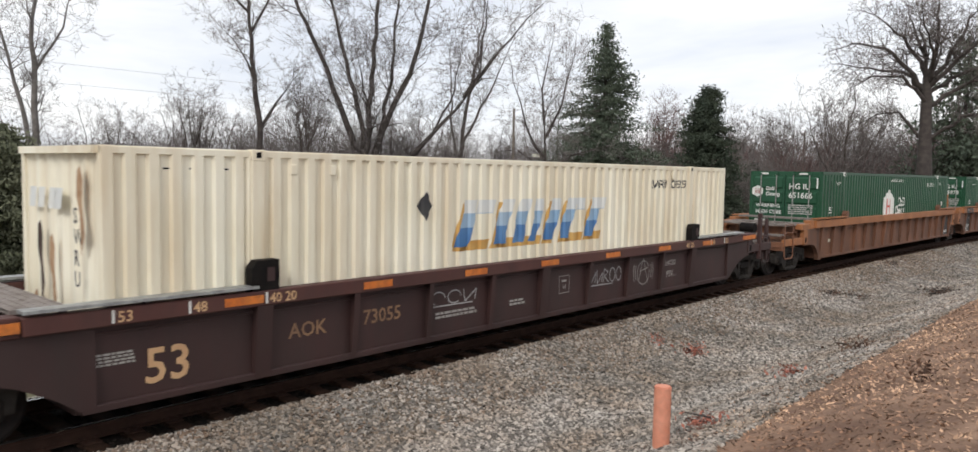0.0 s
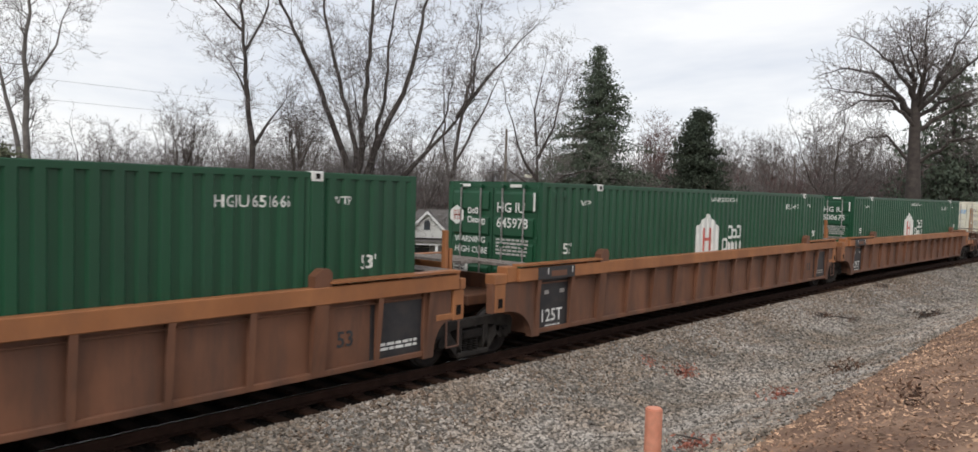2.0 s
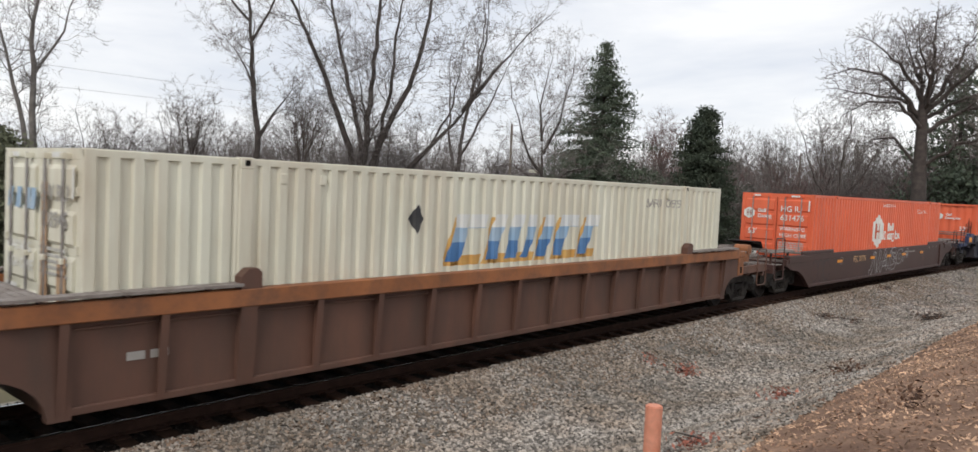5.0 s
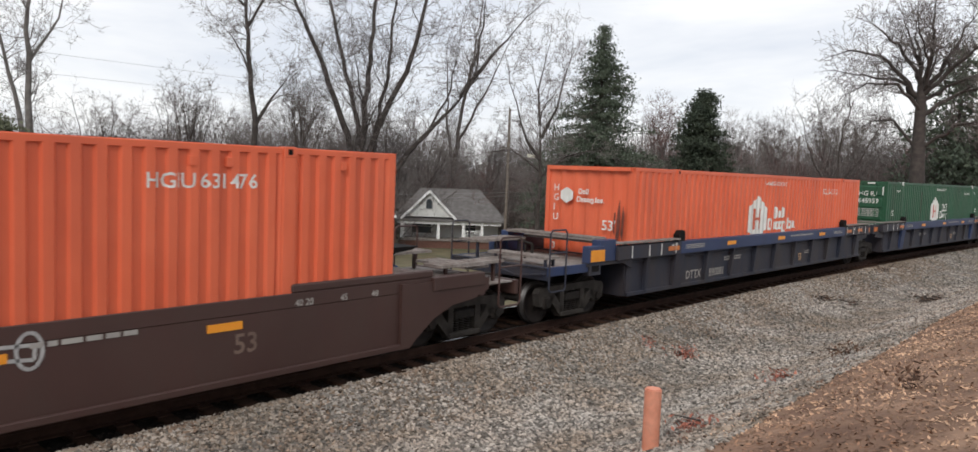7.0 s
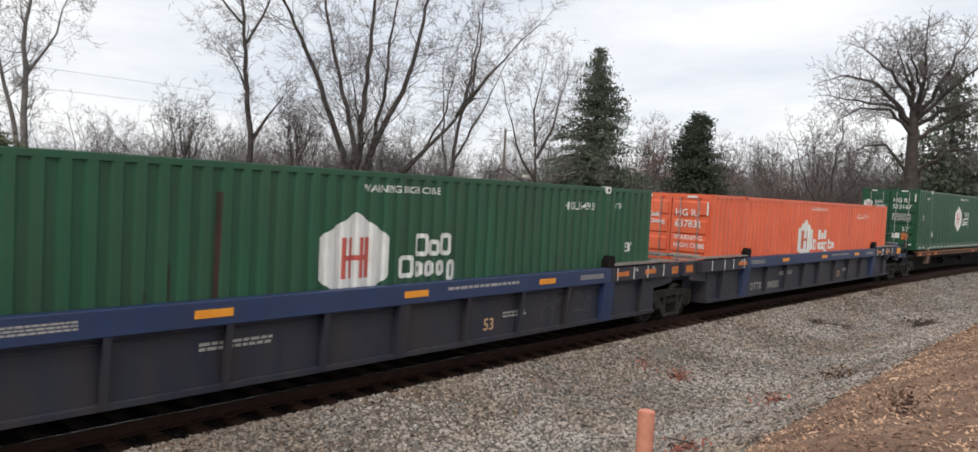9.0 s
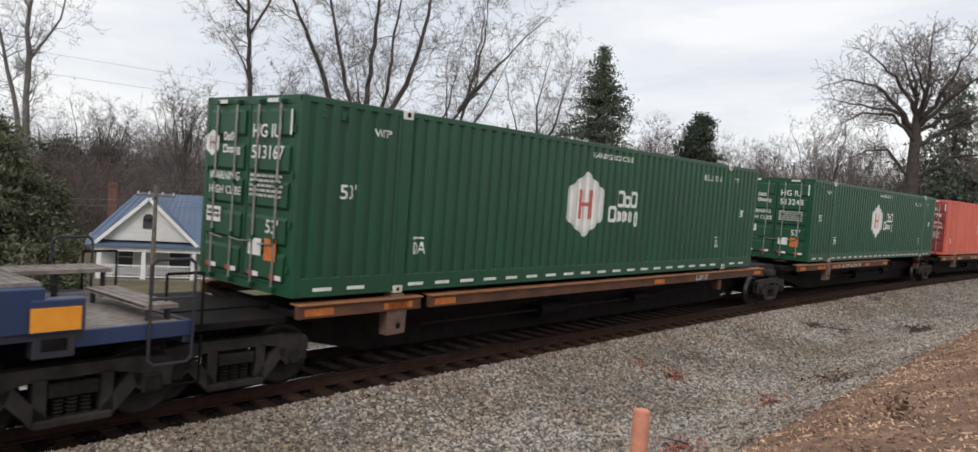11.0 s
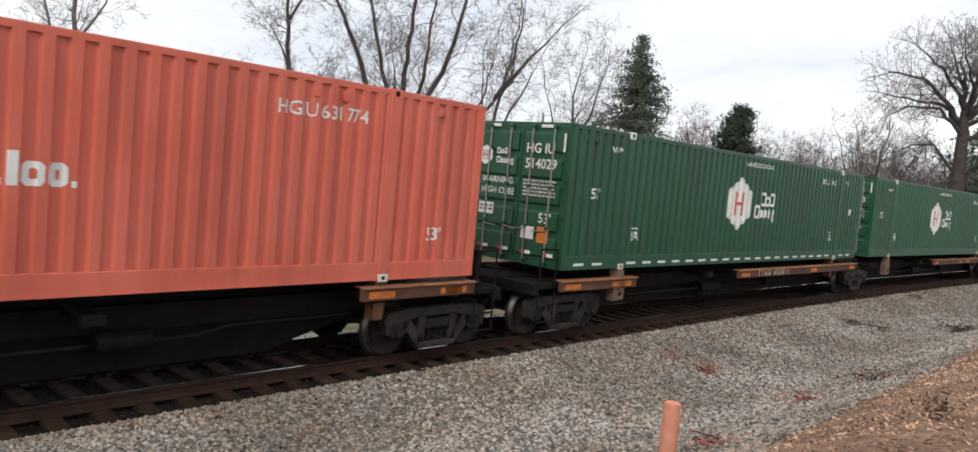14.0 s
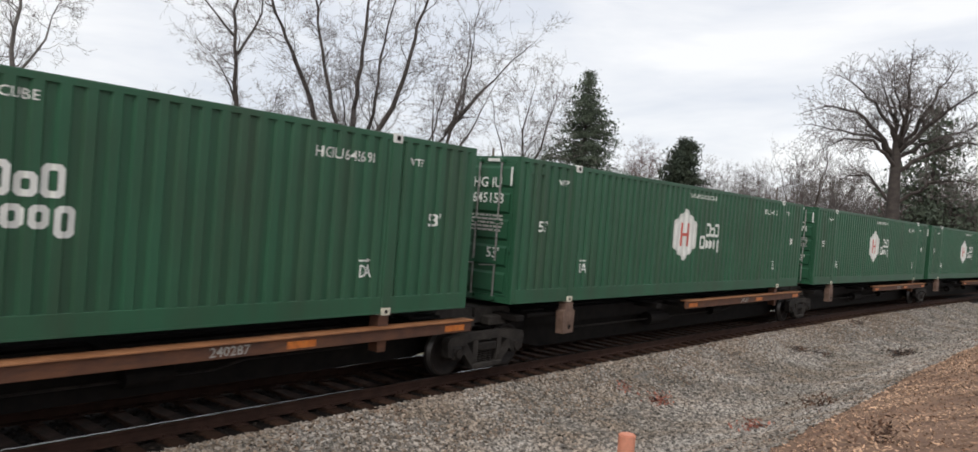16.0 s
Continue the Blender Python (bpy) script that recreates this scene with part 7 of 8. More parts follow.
for k in range(104):
    az = 8 + 80 * (k + rng.uniform(0, 0.9)) / 104
    if (az < 27 or 48 < az < 52) and k % 3:
        continue
    dist = rng.uniform(72, 125) if az < 70 else rng.uniform(95, 150)
    src = kinds[rng.choice((0, 1, 3, 4, 2) if az > 62 else (0, 1, 3, 4, 0))]
    m = Matrix.Translation(spot(az, dist, far_z(az, dist))) @ Matrix.Rotation(rng.uniform(0, 6.28), 4, "Z")
    if src not in first:
        first.add(src)
        src.matrix_basis = m
    else:
        copy_thing(src, m)
for k in range(200):
    az = 8 + 80 * (k + rng.uniform(0, 0.9)) / 200
    dist = rng.uniform(66, 105) if az < 66 else rng.uniform(84, 130)
    src = brush[rng.choice((0, 1, 2) if az > 55 else (0, 2, 2, 1))]
    m = Matrix.Translation(spot(az, dist, far_z(az, dist))) @ Matrix.Rotation(rng.uniform(0, 6.28), 4, "Z")
    if src not in first:
        first.add(src)
        src.matrix_basis = m
    else:
        copy_thing(src, m)


for az, dist, size in ((36.2, 44, 0.34), (38.4, 46, 0.28), (31.5, 43, 0.3)):     # leafless shrubs in the yard
    copy_thing(brush[1], Matrix.Translation(spot(az, dist, far_z(az, dist))) @ Matrix.Rotation(az, 4, "Z") @ Matrix.Scale(size, 4))

# the dense far woods: small crowns of twigs side by side, their tops by bearing in degrees
SKYLINE = [(6, 2.0), (18, 2.0), (21, 2.4), (24, 1.9), (27, 2.5), (30.5, 3.3), (35.5, 4.7), (39.3, 5.0), (44, 4.0), (49.8, 2.2), (52, 2.9), (56, 2.8), (62.7, 4.4), (68, 3.8), (70, 3.9), (73.3, 4.2), (78, 3.9), (82, 4.9), (90, 5.4)]


def far_woods(label, material, count, seed, top, near, far, blades, lo=6.0, hi=90.0):
    rng = np.random.default_rng(seed)
    pieces = []
    for k in range(count):
        az = lo + (hi - lo) * (k + rng.uniform(0, 1)) / count
        dist = rng.uniform(near, far)
        el = np.interp(az, [a for a, _ in SKYLINE], [b for _, b in SKYLINE]) * rng.uniform(*top)
        base = np.array(spot(az, dist, far_z(az, dist)))
        h = EYE + dist * math.tan(radians(el)) - base[2]
        if h < 1.5:
            continue
        wide = h * rng.uniform(0.26, 0.48)
        for a in rng.uniform(0, 6.283, 9):        # stem and limbs
            tip = base + np.array([math.cos(a) * wide * 0.6, math.sin(a) * wide * 0.6, h * rng.uniform(0.7, 0.95)])
            mid = base + np.array([0, 0, h * rng.uniform(0.1, 0.35)])
            pieces.append((mid, tip, 0.05, 0.02))
        pieces.append((base, base + np.array([0, 0, h * 0.6]), 0.13, 0.06))
        n = blades
        d = rng.normal(0, 1, (n, 3))
        d /= np.linalg.norm(d, axis=1, keepdims=True)
        r = rng.random((n, 1)) ** 0.45
        P = base + np.array([0, 0, h * 0.52]) + d * r * np.array([wide, wide, h * 0.48])
        D = P - (base + np.array([0, 0, h * 0.2]))
        D = D / np.linalg.norm(D, axis=1, keepdims=True) + rng.normal(0, 0.55, (n, 3))
        D *= rng.uniform(0.5, 1.3, (n, 1)) * h * 0.1
        pieces += [(p, p + q, 0.025, 0.009) for p, q in zip(P, D)]
    tagged(raw("far_woods", *tubes(pieces, 3), material), label, "woods", kind="stuff")


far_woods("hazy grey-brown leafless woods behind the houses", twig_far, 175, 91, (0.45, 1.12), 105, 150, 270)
far_woods("dense dark leafless undergrowth behind the houses", twig_mat, 170, 92, (0.2, 0.8), 82, 110, 190)
far_woods("reddish leafless undergrowth at the wood's edge", twig_red, 80, 93, (0.35, 0.75), 88, 120, 190, 55, 90)
far_woods("dense dark leafless trees by the oak", twig_dark, 48, 94, (0.5, 1.0), 82, 112, 260, 78.5, 91)


def sprays(rng, centres, size, count, droop):
    """Many small leaf blades round branch points."""
    n = len(centres)
    C = np.repeat(np.array(centres, float), count, 0)
    m = len(C)
    C = C + rng.normal(0, 1, (m, 3)) * size * np.array([1.3, 1.3, 0.8])
    d = rng.normal(0, 1, (m, 3)) + np.array([0, 0, -droop])
    d /= np.linalg.norm(d, axis=1, keepdims=True)
    s = np.cross(d, rng.normal(0, 1, (m, 3)))
    s /= np.linalg.norm(s, axis=1, keepdims=True)
    L = size * rng.uniform(0.5, 1.3, (m, 1))
    w = L * rng.uniform(0.14, 0.3, (m, 1))
    V = np.stack([C - d * L * 0.5, C + s * w, C + d * L * 0.7, C - s * w], 1)
    F = (np.arange(m)[:, None] * 4 + np.arange(4)[None]).tolist()
    return V.reshape(-1, 3).tolist(), F


def evergreen(name, label, height, radius, seed, leaf, bare=0.06, shape=1.0, size=0.3, density=9, tiers=46, ragged=0.25, per=(5, 9)):
    """An evergreen: a trunk, whorls of branches, and blades of foliage along them."""
    r = random.Random(seed)
    npr = np.random.default_rng(seed)
    t = thing(name, label, "tree")
    raw("trunk", *tubes([(Vector((0, 0, 0)), Vector((0, 0, height * 0.5)), 0.02 * height, 0.012 * height), (Vector((0, 0, height * 0.5)), Vector((0, 0, height)), 0.012 * height, 0.02)], 8), bark_dark, t, smooth=True)
    wood, spots = [], []
    for k in range(tiers):
        f = bare + (1 - bare) * (k + r.random()) / tiers
        reach = radius * (1 - f) ** shape * (1 if f > 0.12 else 0.85)
        for _ in range(r.randint(*per)):
            a = r.uniform(0, 6.283)
            L = reach * r.uniform(1 - ragged * 1.6, 1 + ragged)
            if L < 0.1:
                continue
            p = Vector((0, 0, f * height))
            q = p + Vector((math.cos(a) * L, math.sin(a) * L, -0.12 * L + r.gauss(0, 0.1) * L))
            wood.append((p, q, 0.012 + 0.012 * L, 0.008))
            n = max(2, int(L / (size * 0.9)))
            for i in range(n):
                g = ((i + r.uniform(0.3, 1.2)) / n) ** 0.75
                spots.append(p.lerp(q, min(1.05, max(0.18, g))))
    tagged(raw("branchwork", *tubes(wood, 3), bark_dark, t), kind="stuff")
    tagged(raw("foliage", *sprays(npr, spots, size, density, 0.4), leaf, t), kind="stuff")
    return t


plant(evergreen("fir_tree", "tall dark green conical fir with ragged edges", 18.4, 6.3, 51, needles, shape=0.8, size=0.2, density=9, tiers=62, ragged=0.42, per=(7, 11)), 58.1, 62)
plant(evergreen("evergreen_tree", "dense dark rounded evergreen tree", 14.6, 3.7, 52, needles_b, shape=0.45, size=0.26, density=16, tiers=44, ragged=0.32, per=(7, 10)), 65.4, 75)
plant(evergreen("evergreen_tree", "small dark brown-green cedar", 8.2, 1.9, 53, needles_b, shape=0.7, size=0.3, density=9, tiers=34), 68.7, 90)
plant(evergreen("pine_tree", "tall dark pine behind the oak", 18.0, 5.6, 54, needles, bare=0.22, shape=0.55, size=0.45, density=7, tiers=38, ragged=0.5, per=(3, 6)), 81.3, 84)
plant(evergreen("pine_tree", "tall dark pine at the wood's edge", 15.0, 4.2, 55, needles, bare=0.25, shape=0.5, size=0.45, density=7, tiers=32, ragged=0.5, per=(3, 6)), 85.5, 96)
plant(evergreen("evergreen_tree", "broad dark evergreen by the white house", 7.5, 3.1, 56, needles_pale, shape=0.42, size=0.17, density=20, tiers=44, ragged=0.35, per=(8, 12)), 16.6, 33)
plant(evergreen("evergreen_tree", "broad dark evergreen shrub by the white house", 5.2, 1.3, 57, needles_pale, shape=0.45, size=0.16, density=20, tiers=34, ragged=0.35, per=(8, 12)), 20.6, 36)
low = evergreen("evergreen_tree", "low dark evergreen among the bare woods", 9.2, 3.4, 58, needles_b, shape=0.45, size=0.4, density=9, tiers=30, ragged=0.4, per=(6, 9))
plant(low, 21.2, 92)
for az, dist in ((23.6, 98), (17.5, 100), (71.5, 120), (76.8, 118), (28.4, 118)):
    copy_thing(low, Matrix.Translation(spot(az, dist, far_z(az, dist))) @ Matrix.Rotation(az, 4, "Z"))


# ---- houses beyond the track ----
def house(label, w, deep, wall_h, ridge, siding_m, roof_m, gable=None, porch=0.0, columns=(), windows=(), hip=True, chimney=None, floor=0.55):
    """A house with its front along x at y = 0, seen from -y."""
    h = thing("house", label, "house")
    y0 = porch
    part("wall", boxes((-w / 2, w / 2, y0, y0 + deep, 0, wall_h)), siding_m, h)
    part("foundation", boxes((-w / 2 - 0.02, w / 2 + 0.02, y0 - 0.02, y0 + deep + 0.02, -0.6, 0.35)), brick_red, h)
    e = 0.45
    a = deep / 2 + e
    inset = a if hip else 0.0
    x0, x1, ya, yb = -w / 2 - e, w / 2 + e, y0 - e, y0 + deep + e
    ym = (ya + yb) / 2
    v = [(x0, ya, wall_h), (x1, ya, wall_h), (x1, yb, wall_h), (x0, yb, wall_h), (x0 + inset * 0.55, ym, ridge), (x1 - inset * 0.55, ym, ridge)]
    v += [(x, y, z - 0.12) for x, y, z in v[:4]]
    f = [(0, 1, 5, 4), (1, 2, 5), (2, 3, 4, 5), (3, 0, 4), (0, 6, 7, 1), (1, 7, 8, 2), (2, 8, 9, 3), (3, 9, 6, 0), (6, 9, 8, 7)]
    roof = raw("roof", v, f, roof_m, h)
    part("eaves", boxes((x0, x1, ya - 0.02, ya + 0.06, wall_h - 0.2, wall_h - 0.01)), trim_white, h)
    # seams or courses of the roof's front slope
    n = 26
    for k in range(n if roof_m is metal_roof else 0):
        f0 = (k + 0.5) / n
        bx, tx = x0 + (x1 - x0) * f0, x0 + inset * 0.55 + (x1 - x0 - inset * 1.1) * f0
        bm = bmesh.new()
        beam(bm, (bx, ya, wall_h + 0.02), (tx, ym, ridge + 0.02), 0.04, 0.04)
        part("seam", bm, roof_m, roof)
    if porch:
        v = [(x0, -0.3, wall_h - 0.35), (x1, -0.3, wall_h - 0.35), (x1, y0 + 0.1, wall_h + 0.12), (x0, y0 + 0.1, wall_h + 0.12)]
        v += [(a, b, c - 0.14) for a, b, c in v]
        raw("porch_roof", v, [(0, 1, 2, 3), (0, 4, 5, 1), (1, 5, 6, 2), (3, 2, 6, 7), (0, 3, 7, 4), (4, 7, 6, 5)], roof_m, h)
        part("porch_beam", boxes((x0 + 0.3, x1 - 0.3, -0.12, 0.1, wall_h - 0.75, wall_h - 0.48)), trim_white, h)
        part("porch_floor", boxes((-w / 2, w / 2, -0.1, y0, floor - 0.2, floor)), deck_grey, h)
        part("porch_base", boxes((-w / 2, w / 2, 0.0, 0.15, -0.5, floor - 0.2)), brick_red, h)
        for x in columns:
            bm = bmesh.new()
            prism(bm, [(x - 0.16, floor), (x + 0.16, floor), (x + 0.11, wall_h - 0.75), (x - 0.11, wall_h - 0.75)], -0.1, 0.14)
            part("column", bm, trim_white, h, "tapered white porch column")
        for a, b in zip(columns, columns[1:]):
            if b - a < 3.2 and (columns.index(a) % 2 == 0 or len(columns) > 4):
                part("railing", boxes((a + 0.16, b - 0.16, 0.0, 0.06, floor + 0.75, floor + 0.83), (a + 0.16, b - 0.16, 0.0, 0.06, floor + 0.1, floor + 0.16)), trim_white, h)
                for i in range(int((b - a) / 0.16)):
                    x = a + 0.2 + i * 0.16
                    if x < b - 0.2:
                        part("baluster", boxes((x, x + 0.045, 0.01, 0.05, floor + 0.12, floor + 0.78)), trim_white, h)
    if gable:
        gx, gw, gy = gable
        gz = ridge - 0.02
        base = wall_h - 0.1 if porch else wall_h
        face = [(gx - gw / 2, gy, base), (gx + gw / 2, gy, base), (gx, gy, gz - 0.12)]
        raw("gable_wall", [*face, *[(x, gy + 0.2, z) for x, _, z in face]], [(0, 1, 2), (5, 4, 3), (0, 3, 4, 1), (1, 4, 5, 2), (2, 5, 3, 0)], siding_m, h)
        for s in (-1, 1):
            q = [(gx, gy - 0.3, gz), (gx + s * (gw / 2 + 0.35), gy - 0.3, base - 0.12), (gx + s * (gw / 2 + 0.35), ym, base - 0.12), (gx, ym, gz)]
            q += [(a, b, c - 0.1) for a, b, c in q]
            raw("gable_roof", q, [(0, 1, 2, 3), (4, 7, 6, 5), (0, 4, 5, 1), (1, 5, 6, 2), (2, 6, 7, 3), (3, 7, 4, 0)], roof_m, h)
            bm = bmesh.new()
            beam(bm, (gx, gy - 0.32, gz - 0.12), (gx + s * (gw / 2 + 0.35), gy - 0.32, base - 0.24), 0.05, 0.2)
            part("bargeboard", bm, trim_white, h)
        for i in range(7):   # boards of the gable
            z = base + (gz - base) * (i + 0.5) / 8
            half_w = gw / 2 * (1 - (i + 0.6) / 8)
            part("board", boxes((gx - half_w, gx + half_w, gy - 0.02, gy, z, z + 0.05)), siding_m, h)
        win = boxes((gx - 0.28, gx + 0.28, gy - 0.06, gy - 0.01, base + 0.75, base + 1.35))
        rod(win, (gx, gy - 0.06, base + 1.35), (gx, gy - 0.01, base + 1.35), 0.28, 16)
        part("gable_window", win, glass_dark, h, "dark arched attic window")
    for x, z, ww, hh in windows:
        fr = part("window", boxes((x - ww / 2 - 0.08, x + ww / 2 + 0.08, y0 - 0.05, y0 - 0.01, z - 0.08, z + hh + 0.08)), trim_white, h)
        part("pane", boxes((x - ww / 2, x + ww / 2, y0 - 0.065, y0 - 0.045, z, z + hh * 0.48)), glass_dark, fr)
        part("pane", boxes((x - ww / 2, x + ww / 2, y0 - 0.065, y0 - 0.045, z + hh * 0.52, z + hh)), glass_dark, fr)
    if chimney:
        cx, cy, top = chimney
        part("chimney", boxes((cx - 0.26, cx + 0.26, cy - 0.3, cy + 0.3, wall_h, top), (cx - 0.32, cx + 0.32, cy - 0.37, cy + 0.37, top - 0.25, top - 0.1)), brick_red, h, "red brick chimney")
    return h


def site(ob, az, dist, z):
    return stand(ob, az, dist, z)


site(house("white bungalow with a blue metal roof and railed porch", 10.6, 7.4, 2.95, 5.55, siding, metal_roof, gable=(-2.45, 5.0, 0.1), porch=1.9, columns=(-5.0, -2.6, 0.2, 3.0, 5.1),
           windows=((-3.7, 1.0, 0.8, 1.3), (-0.6, 1.0, 1.2, 1.35), (3.6, 1.0, 1.2, 1.35)), chimney=(-5.0, 6.6, 6.1)), 29.3, 50, -4.45)
site(house("pale blue house with a grey hipped roof", 8.2, 7.0, 2.7, 4.65, siding_blue, shingle, windows=((-2.6, 0.9, 0.8, 1.3), (0.6, 0.9, 0.9, 1.3))), 39.0, 62, -3.35)
site(house("white gabled cottage with a grey roof and columned porch", 9.2, 7.0, 2.65, 5.05, siding, shingle, gable=(-1.9, 4.4, 0.0), porch=2.0, columns=(-4.3, -1.0, 1.3, 3.0),
           windows=((-2.6, 0.9, 1.8, 1.3), (2.0, 0.9, 0.9, 1.3))), 47.2, 70, -3.75)
site(house("tall white house with a brown roof", 4.6, 6.0, 7.6, 10.2, siding, shingle, windows=((-1.2, 5.4, 0.8, 1.4), (0.2, 5.4, 0.8, 1.4), (1.5, 5.4, 0.7, 1.4), (-1.0, 2.0, 0.8, 1.4), (1.0, 2.0, 0.8, 1.4))), 67.6, 110, -2.2)
site(house("small shed with a grey roof among the trees", 5.0, 4.0, 2.4, 3.9, siding, shingle), 50.2, 96, -4.3)


# ---- poles, wires and small things ----
def pole(top, lamp=False, arm=True, r=0.13, gear=False):
    p = thing("utility_pole", "weathered wooden utility pole" + (" with a street lamp arm" if lamp else ""), "utility pole")
    bm = bmesh.new()
    rod(bm, (0, 0, 0), (0, 0, top), r, 10, r * 0.7)
    part("shaft", bm, pole_wood, p)
    if arm:
        part("crossarm", boxes((-0.9, 0.9, -0.2, -0.1, top - 0.55, top - 0.44)), pole_wood, p)
        for x in (-0.8, -0.3, 0.3, 0.8):
            part("insulator", rods(0.035, [(x, -0.15, top - 0.44), (x, -0.15, top - 0.3)], n=8), cream_clean, p)
    if gear:
        part("meter_box", boxes((-0.2, 0.2, -0.3, -0.08, top * 0.62, top * 0.62 + 0.6)), zinc, p)
    if lamp:
        part("lamp_arm", rods(0.03, [(0, 0, top * 0.63), (0.9, -0.3, top * 0.68), (1.6, -0.5, top * 0.69)]), zinc, p)
        part("lamp_head", boxes((1.5, 2.2, -0.68, -0.4, top * 0.68, top * 0.70), bevel=0.03), cream_clean, p, "pale street lamp head")
    return p


for az, dist, top, kw in ((51.4, 60.8, 8.15, dict(lamp=True, arm=False)), (63.75, 86, 9.75, dict(arm=False, gear=True)), (75.5, 112, 10.1, dict(arm=False)), (78.5, 95, 6.2, dict(gear=True, arm=False)), (26.9, 41, 2.0, dict(arm=True)),
                          (71.9, 100, 8.8, dict(arm=False)), (68.4, 104, 6.6, dict(arm=False))):
    z = far_z(az, dist)
    stand(pole(top - z, **kw), az, dist, z)


def wire(a, b, sag, r=0.007):
    a, b = Vector(a), Vector(b)
    n = 14
    pts = [a.lerp(b, k / n) - Vector((0, 0, sag * 4 * (k / n) * (1 - k / n))) for k in range(n + 1)]
    t = thing("overhead_wire", "dull overhead cable sagging between poles", "cable", "overhead cables")
    side = Vector((-(b - a).y, (b - a).x, 0)).normalized()
    verts = [tuple(p + side * r * math.cos(k * 1.2566) + Vector((0, 0, r * math.sin(k * 1.2566)))) for p in pts for k in range(5)]
    faces = [(i * 5 + k, i * 5 + (k + 1) % 5, i * 5 + 5 + (k + 1) % 5, i * 5 + 5 + k) for i in range(n) for k in range(5)]
    raw("cable", verts, faces, wire_mat, t)


for z, y in ((8.0, 38), (7.1, 38.2), (4.0, 38), (1.55, 36), (1.25, 36.2)):
    wire((-24, y, z), (47.5, y, z + 0.1), 0.35)
    wire((47.5, y, z + 0.1), (77.1, y + 0.1, z + 0.9), 0.3)
    wire((77.1, y + 0.1, z + 0.9), (120, y - 6, z + 1.4), 0.4)


def meet(az, el):
    """Where a line of sight, by bearing and height in degrees, comes down on the ground."""
    d = 4.0
    while d < 120:
        p = spot(az, d, EYE + d * math.tan(radians(el)))
        if p.z <= ground_z(CL - math.hypot(p.x, p.y - CY)):
            return p
        d += 0.05
    return p


def marker_post(az, foot, top, width):
    base = meet(az, foot)
    d = math.hypot(base.x, base.y)
    h = EYE + d * math.tan(radians(top)) - base.z
    p = thing("marker_post", "faded orange round marker post standing in gravel", "post")
    bm = bmesh.new()
    rod(bm, (0, 0, -0.3), (0, 0, h), width * d / 2, 20)
    bmesh.ops.bevel(bm, geom=[e for e in bm.edges if all(v.co.z > h - 0.01 for v in e.verts)], offset=0.012, segments=2, affect="EDGES")
    part("shaft", bm, post_paint, p, smooth=False)
    part("collar", rods(width * d / 2 + 0.008, [(0.03, -0.02, -0.1), (0.03, -0.02, 0.035)], n=16), black_steel, p, "dark collar at the foot")
    p.matrix_basis = Matrix.Translation(base)


marker_post(62.95, -19.4, -15.2, 0.0222)


def pile(name, label, category, az, el, size, sticks, leaves, m, seed, high=0.5):
    """A little heap of sticks and leaves on the ground."""
    rng = random.Random(seed)
    base = meet(az, el)
    t = thing(name, label, category)
    if sticks:
        segs = []
        for _ in range(sticks):
            a = rng.uniform(0, 6.28)
            p = Vector((rng.gauss(0, size * 0.4), rng.gauss(0, size * 0.4), rng.uniform(0.0, 0.1)))
            q = p + Vector((math.cos(a), math.sin(a), rng.uniform(0, high))).normalized() * size * rng.uniform(0.5, 1.4)
            segs.append((p, q, 0.014, 0.007))
        tagged(raw("brushwood", *tubes(segs, 5), bark_dark, t), kind="stuff")
    if leaves:
        npr = np.random.default_rng(seed)
        pts = [(rng.gauss(0, size * 0.5), rng.gauss(0, size * 0.5), abs(rng.gauss(0.03, 0.09 * high / 0.5))) for _ in range(leaves)]
        tagged(raw("leaf_mass", *sprays(npr, pts, 0.07, 3, 0.2), m, t), kind="stuff")
    t.matrix_basis = Matrix.Translation(base)


red_leaf = mat("russet_leaves", (0.26, 0.085, 0.06), (0.40, 0.17, 0.12), 3, 0.9, vary=0.5, island=True)
brown_leaf = mat("brown_brush", (0.085, 0.05, 0.036), (0.15, 0.085, 0.055), 3, 0.9, vary=0.5, island=True)
pile("brush_pile", "brown heap of sticks and dead leaves on the gravel", "brush", 80.6, -7.3, 0.5, 26, 90, brown_leaf, 61)
pile("leaf_heap", "russet heap of dead leaves on the gravel", "leaves", 65.0, -12.85, 0.2, 4, 90, red_leaf, 62)
pile("leaf_heap", "small russet leaf scatter on the gravel", "leaves", 62.3, -12.3, 0.12, 1, 22, red_leaf, 63)
pile("brush_pile", "dark low heap of twigs on the gravel", "brush", 74.0, -7.9, 0.35, 10, 60, brown_leaf, 64, 0.25)
pile("brush_pile", "scatter of dark twigs on the gravel", "brush", 75.6, -8.0, 0.35, 8, 26, brown_leaf, 65, 0.2)
pile("stick", "dark stick lying on the gravel", "stick", 69.3, -11.1, 0.35, 2, 4, brown_leaf, 66, 0.05)
pile("earth_clod", "dark clod of leaves on the earth bank", "leaves", 79.7, -13.1, 0.12, 0, 40, brown_leaf, 67, 0.6)
pile("leaf_heap", "dark leaf drift at the bank's edge", "leaves", 76.2, -11.3, 0.35, 3, 70, brown_leaf, 68, 0.2)
pile("leaf_heap", "reddish leaf drift at the bank's edge", "leaves", 71.8, -13.6, 0.3, 2, 60, red_leaf, 69, 0.15)
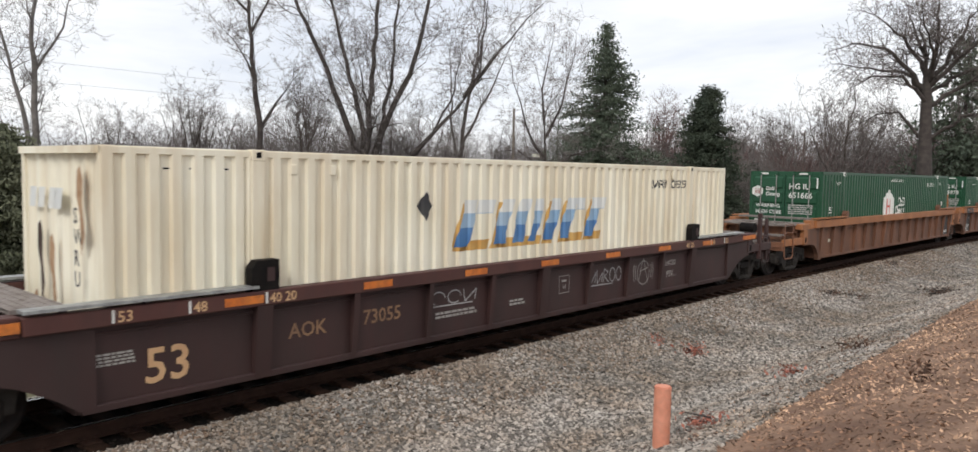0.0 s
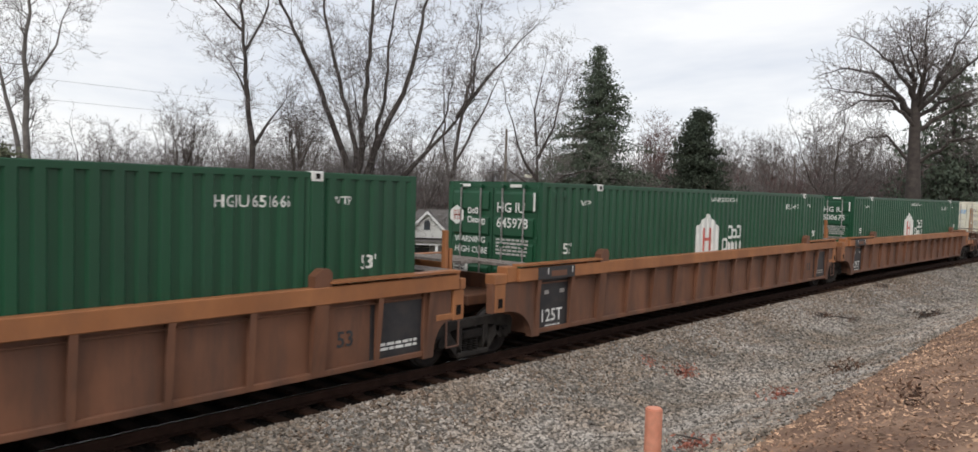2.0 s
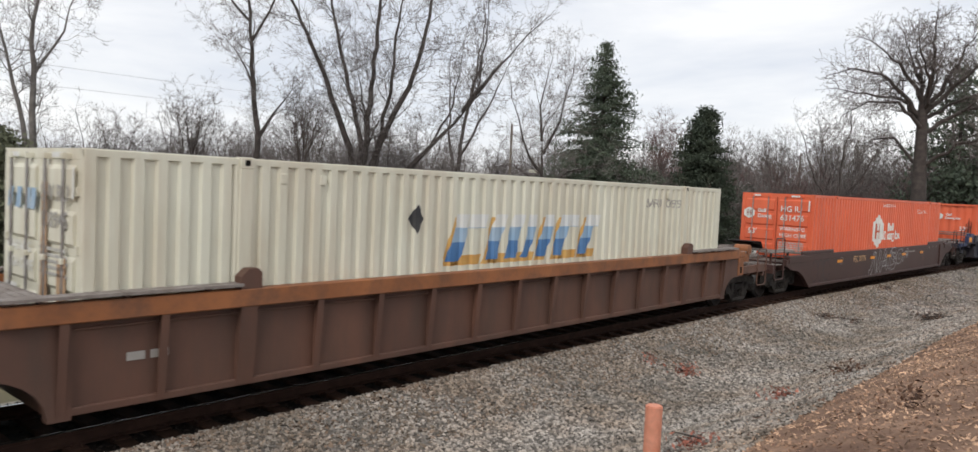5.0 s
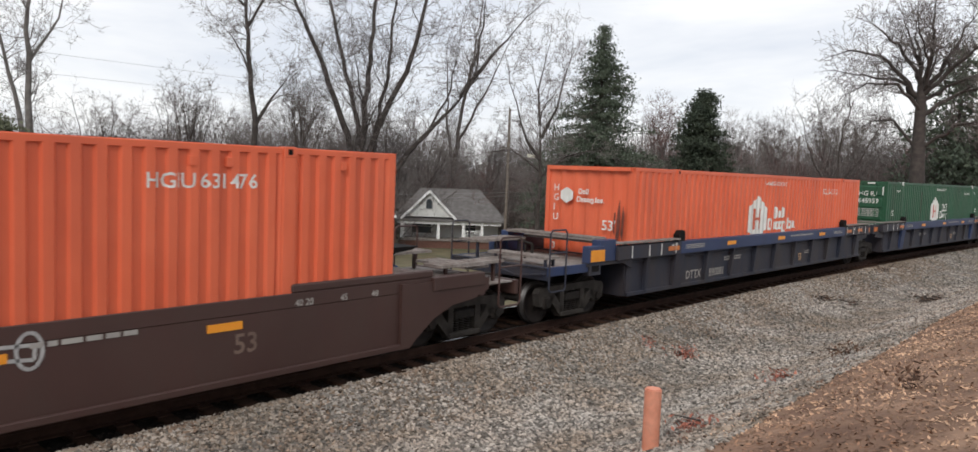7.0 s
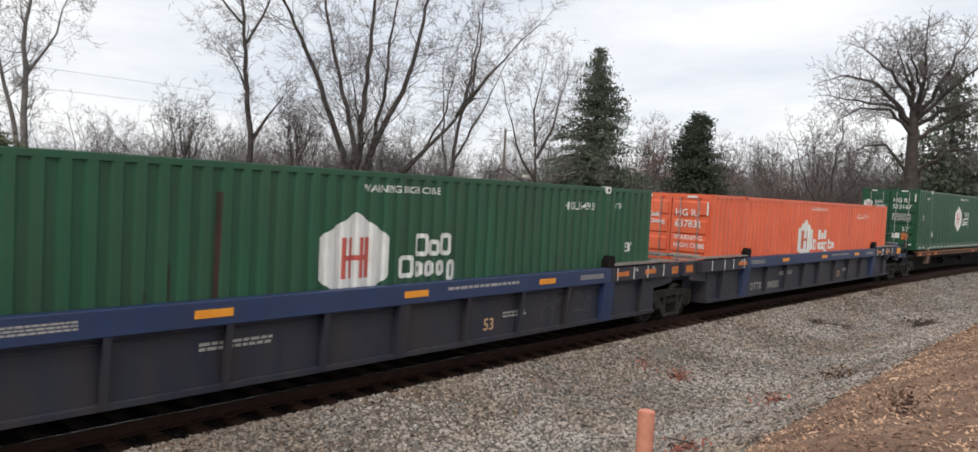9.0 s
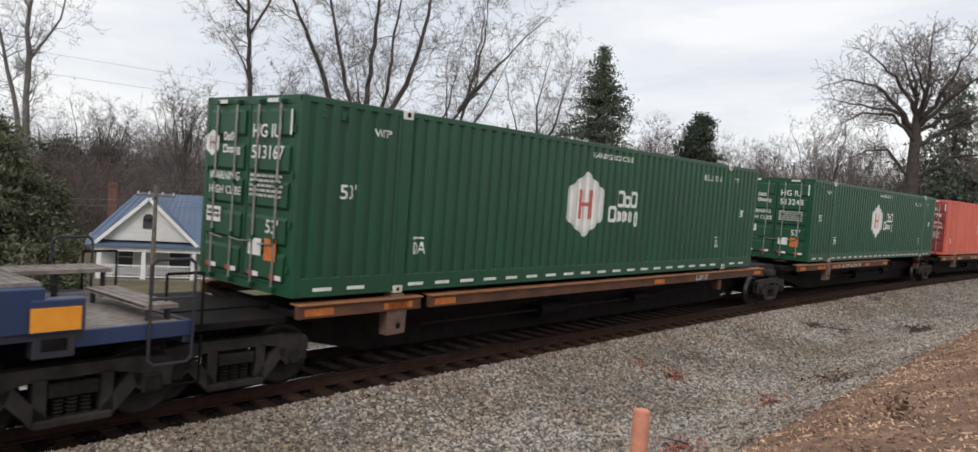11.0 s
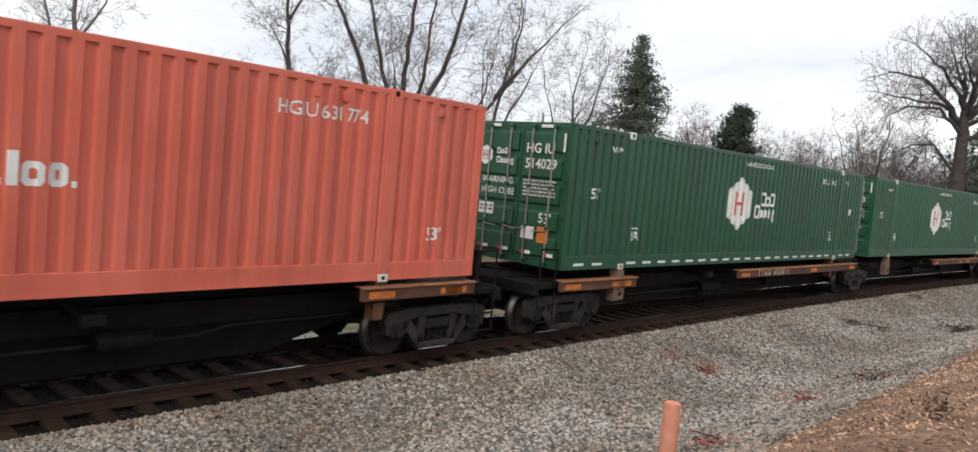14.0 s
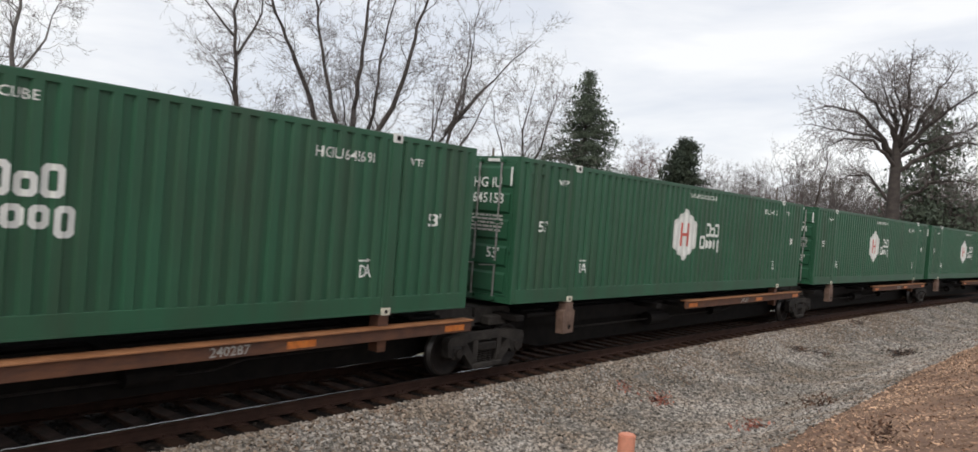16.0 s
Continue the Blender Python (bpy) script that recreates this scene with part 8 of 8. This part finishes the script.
pile("brush_pile", "small dark twigs by the far ballast", "brush", 77.6, -5.6, 0.3, 8, 20, brown_leaf, 70, 0.3)
pile("leaf_heap", "russet leaves low on the bank", "leaves", 66.4, -17.6, 0.25, 2, 60, red_leaf, 71, 0.15)


def parked_car(az, dist, z, m, label):
    c = thing("parked_car", label, "car")
    bm = bmesh.new()
    prism(bm, [(-2.1, 0.35), (2.1, 0.35), (2.15, 0.8), (1.9, 0.95), (1.0, 1.0), (0.5, 1.45), (-1.3, 1.48), (-1.95, 1.0), (-2.15, 0.9)], -0.85, 0.85)
    bmesh.ops.bevel(bm, geom=list(bm.edges), offset=0.05, segments=2, affect="EDGES")
    part("body", bm, m, c)
    bm = bmesh.new()
    prism(bm, [(0.85, 1.0), (0.45, 1.38), (-1.2, 1.40), (-1.7, 1.02)], -0.862, 0.862)
    part("side_window", bm, glass_dark, c)
    for x, y in itertools.product((-1.3, 1.3), (-0.8, 0.8)):
        w = part("wheel", rods(0.32, [(x, y - 0.1, 0.32), (x, y + 0.1, 0.32)], n=18), black_steel, c)
        part("rim", rods(0.19, [(x, y - 0.105, 0.32), (x, y + 0.105, 0.32)], n=12), steel, w)
    stand(c, az, dist, z, 20)


parked_car(41.0, 52, -4.4, car_blue, "dark blue car parked by the houses")
parked_car(64.0, 66, far_z(64.0, 66), cream_clean, "pale car parked beyond the track")


# ---- motion ----
def at_curve(u):
    """The pose of a car or load whose middle stands at u along the curve; both its ends keep to the curve."""
    a = u / BEND
    r = CL - 0.05
    return Matrix.Translation((r * math.sin(a), CY + r * math.cos(a), 0)) @ Matrix.Rotation(-a, 4, "Z")


def motions():
    times = [t for t, _ in TRAVEL]
    far = [s for _, s in TRAVEL]
    for k, ob in [*enumerate(loads), *cars]:
        mid = LOADS[k] + LONG / 2
        walk(ob, [(t, at_curve(mid + s)) for t, s in zip(times, far)])
    # the wheels roll, less than a quarter turn from row to row
    rows = [(k / FPS, float(np.interp(k / FPS, times, far))) for k in range(int(16 * FPS) + 1)]
    for w, m, sign in wheels:
        walk(w, [(t, m @ Matrix.Rotation(sign * s / 0.437, 4, "Y")) for t, s in rows])


motions()
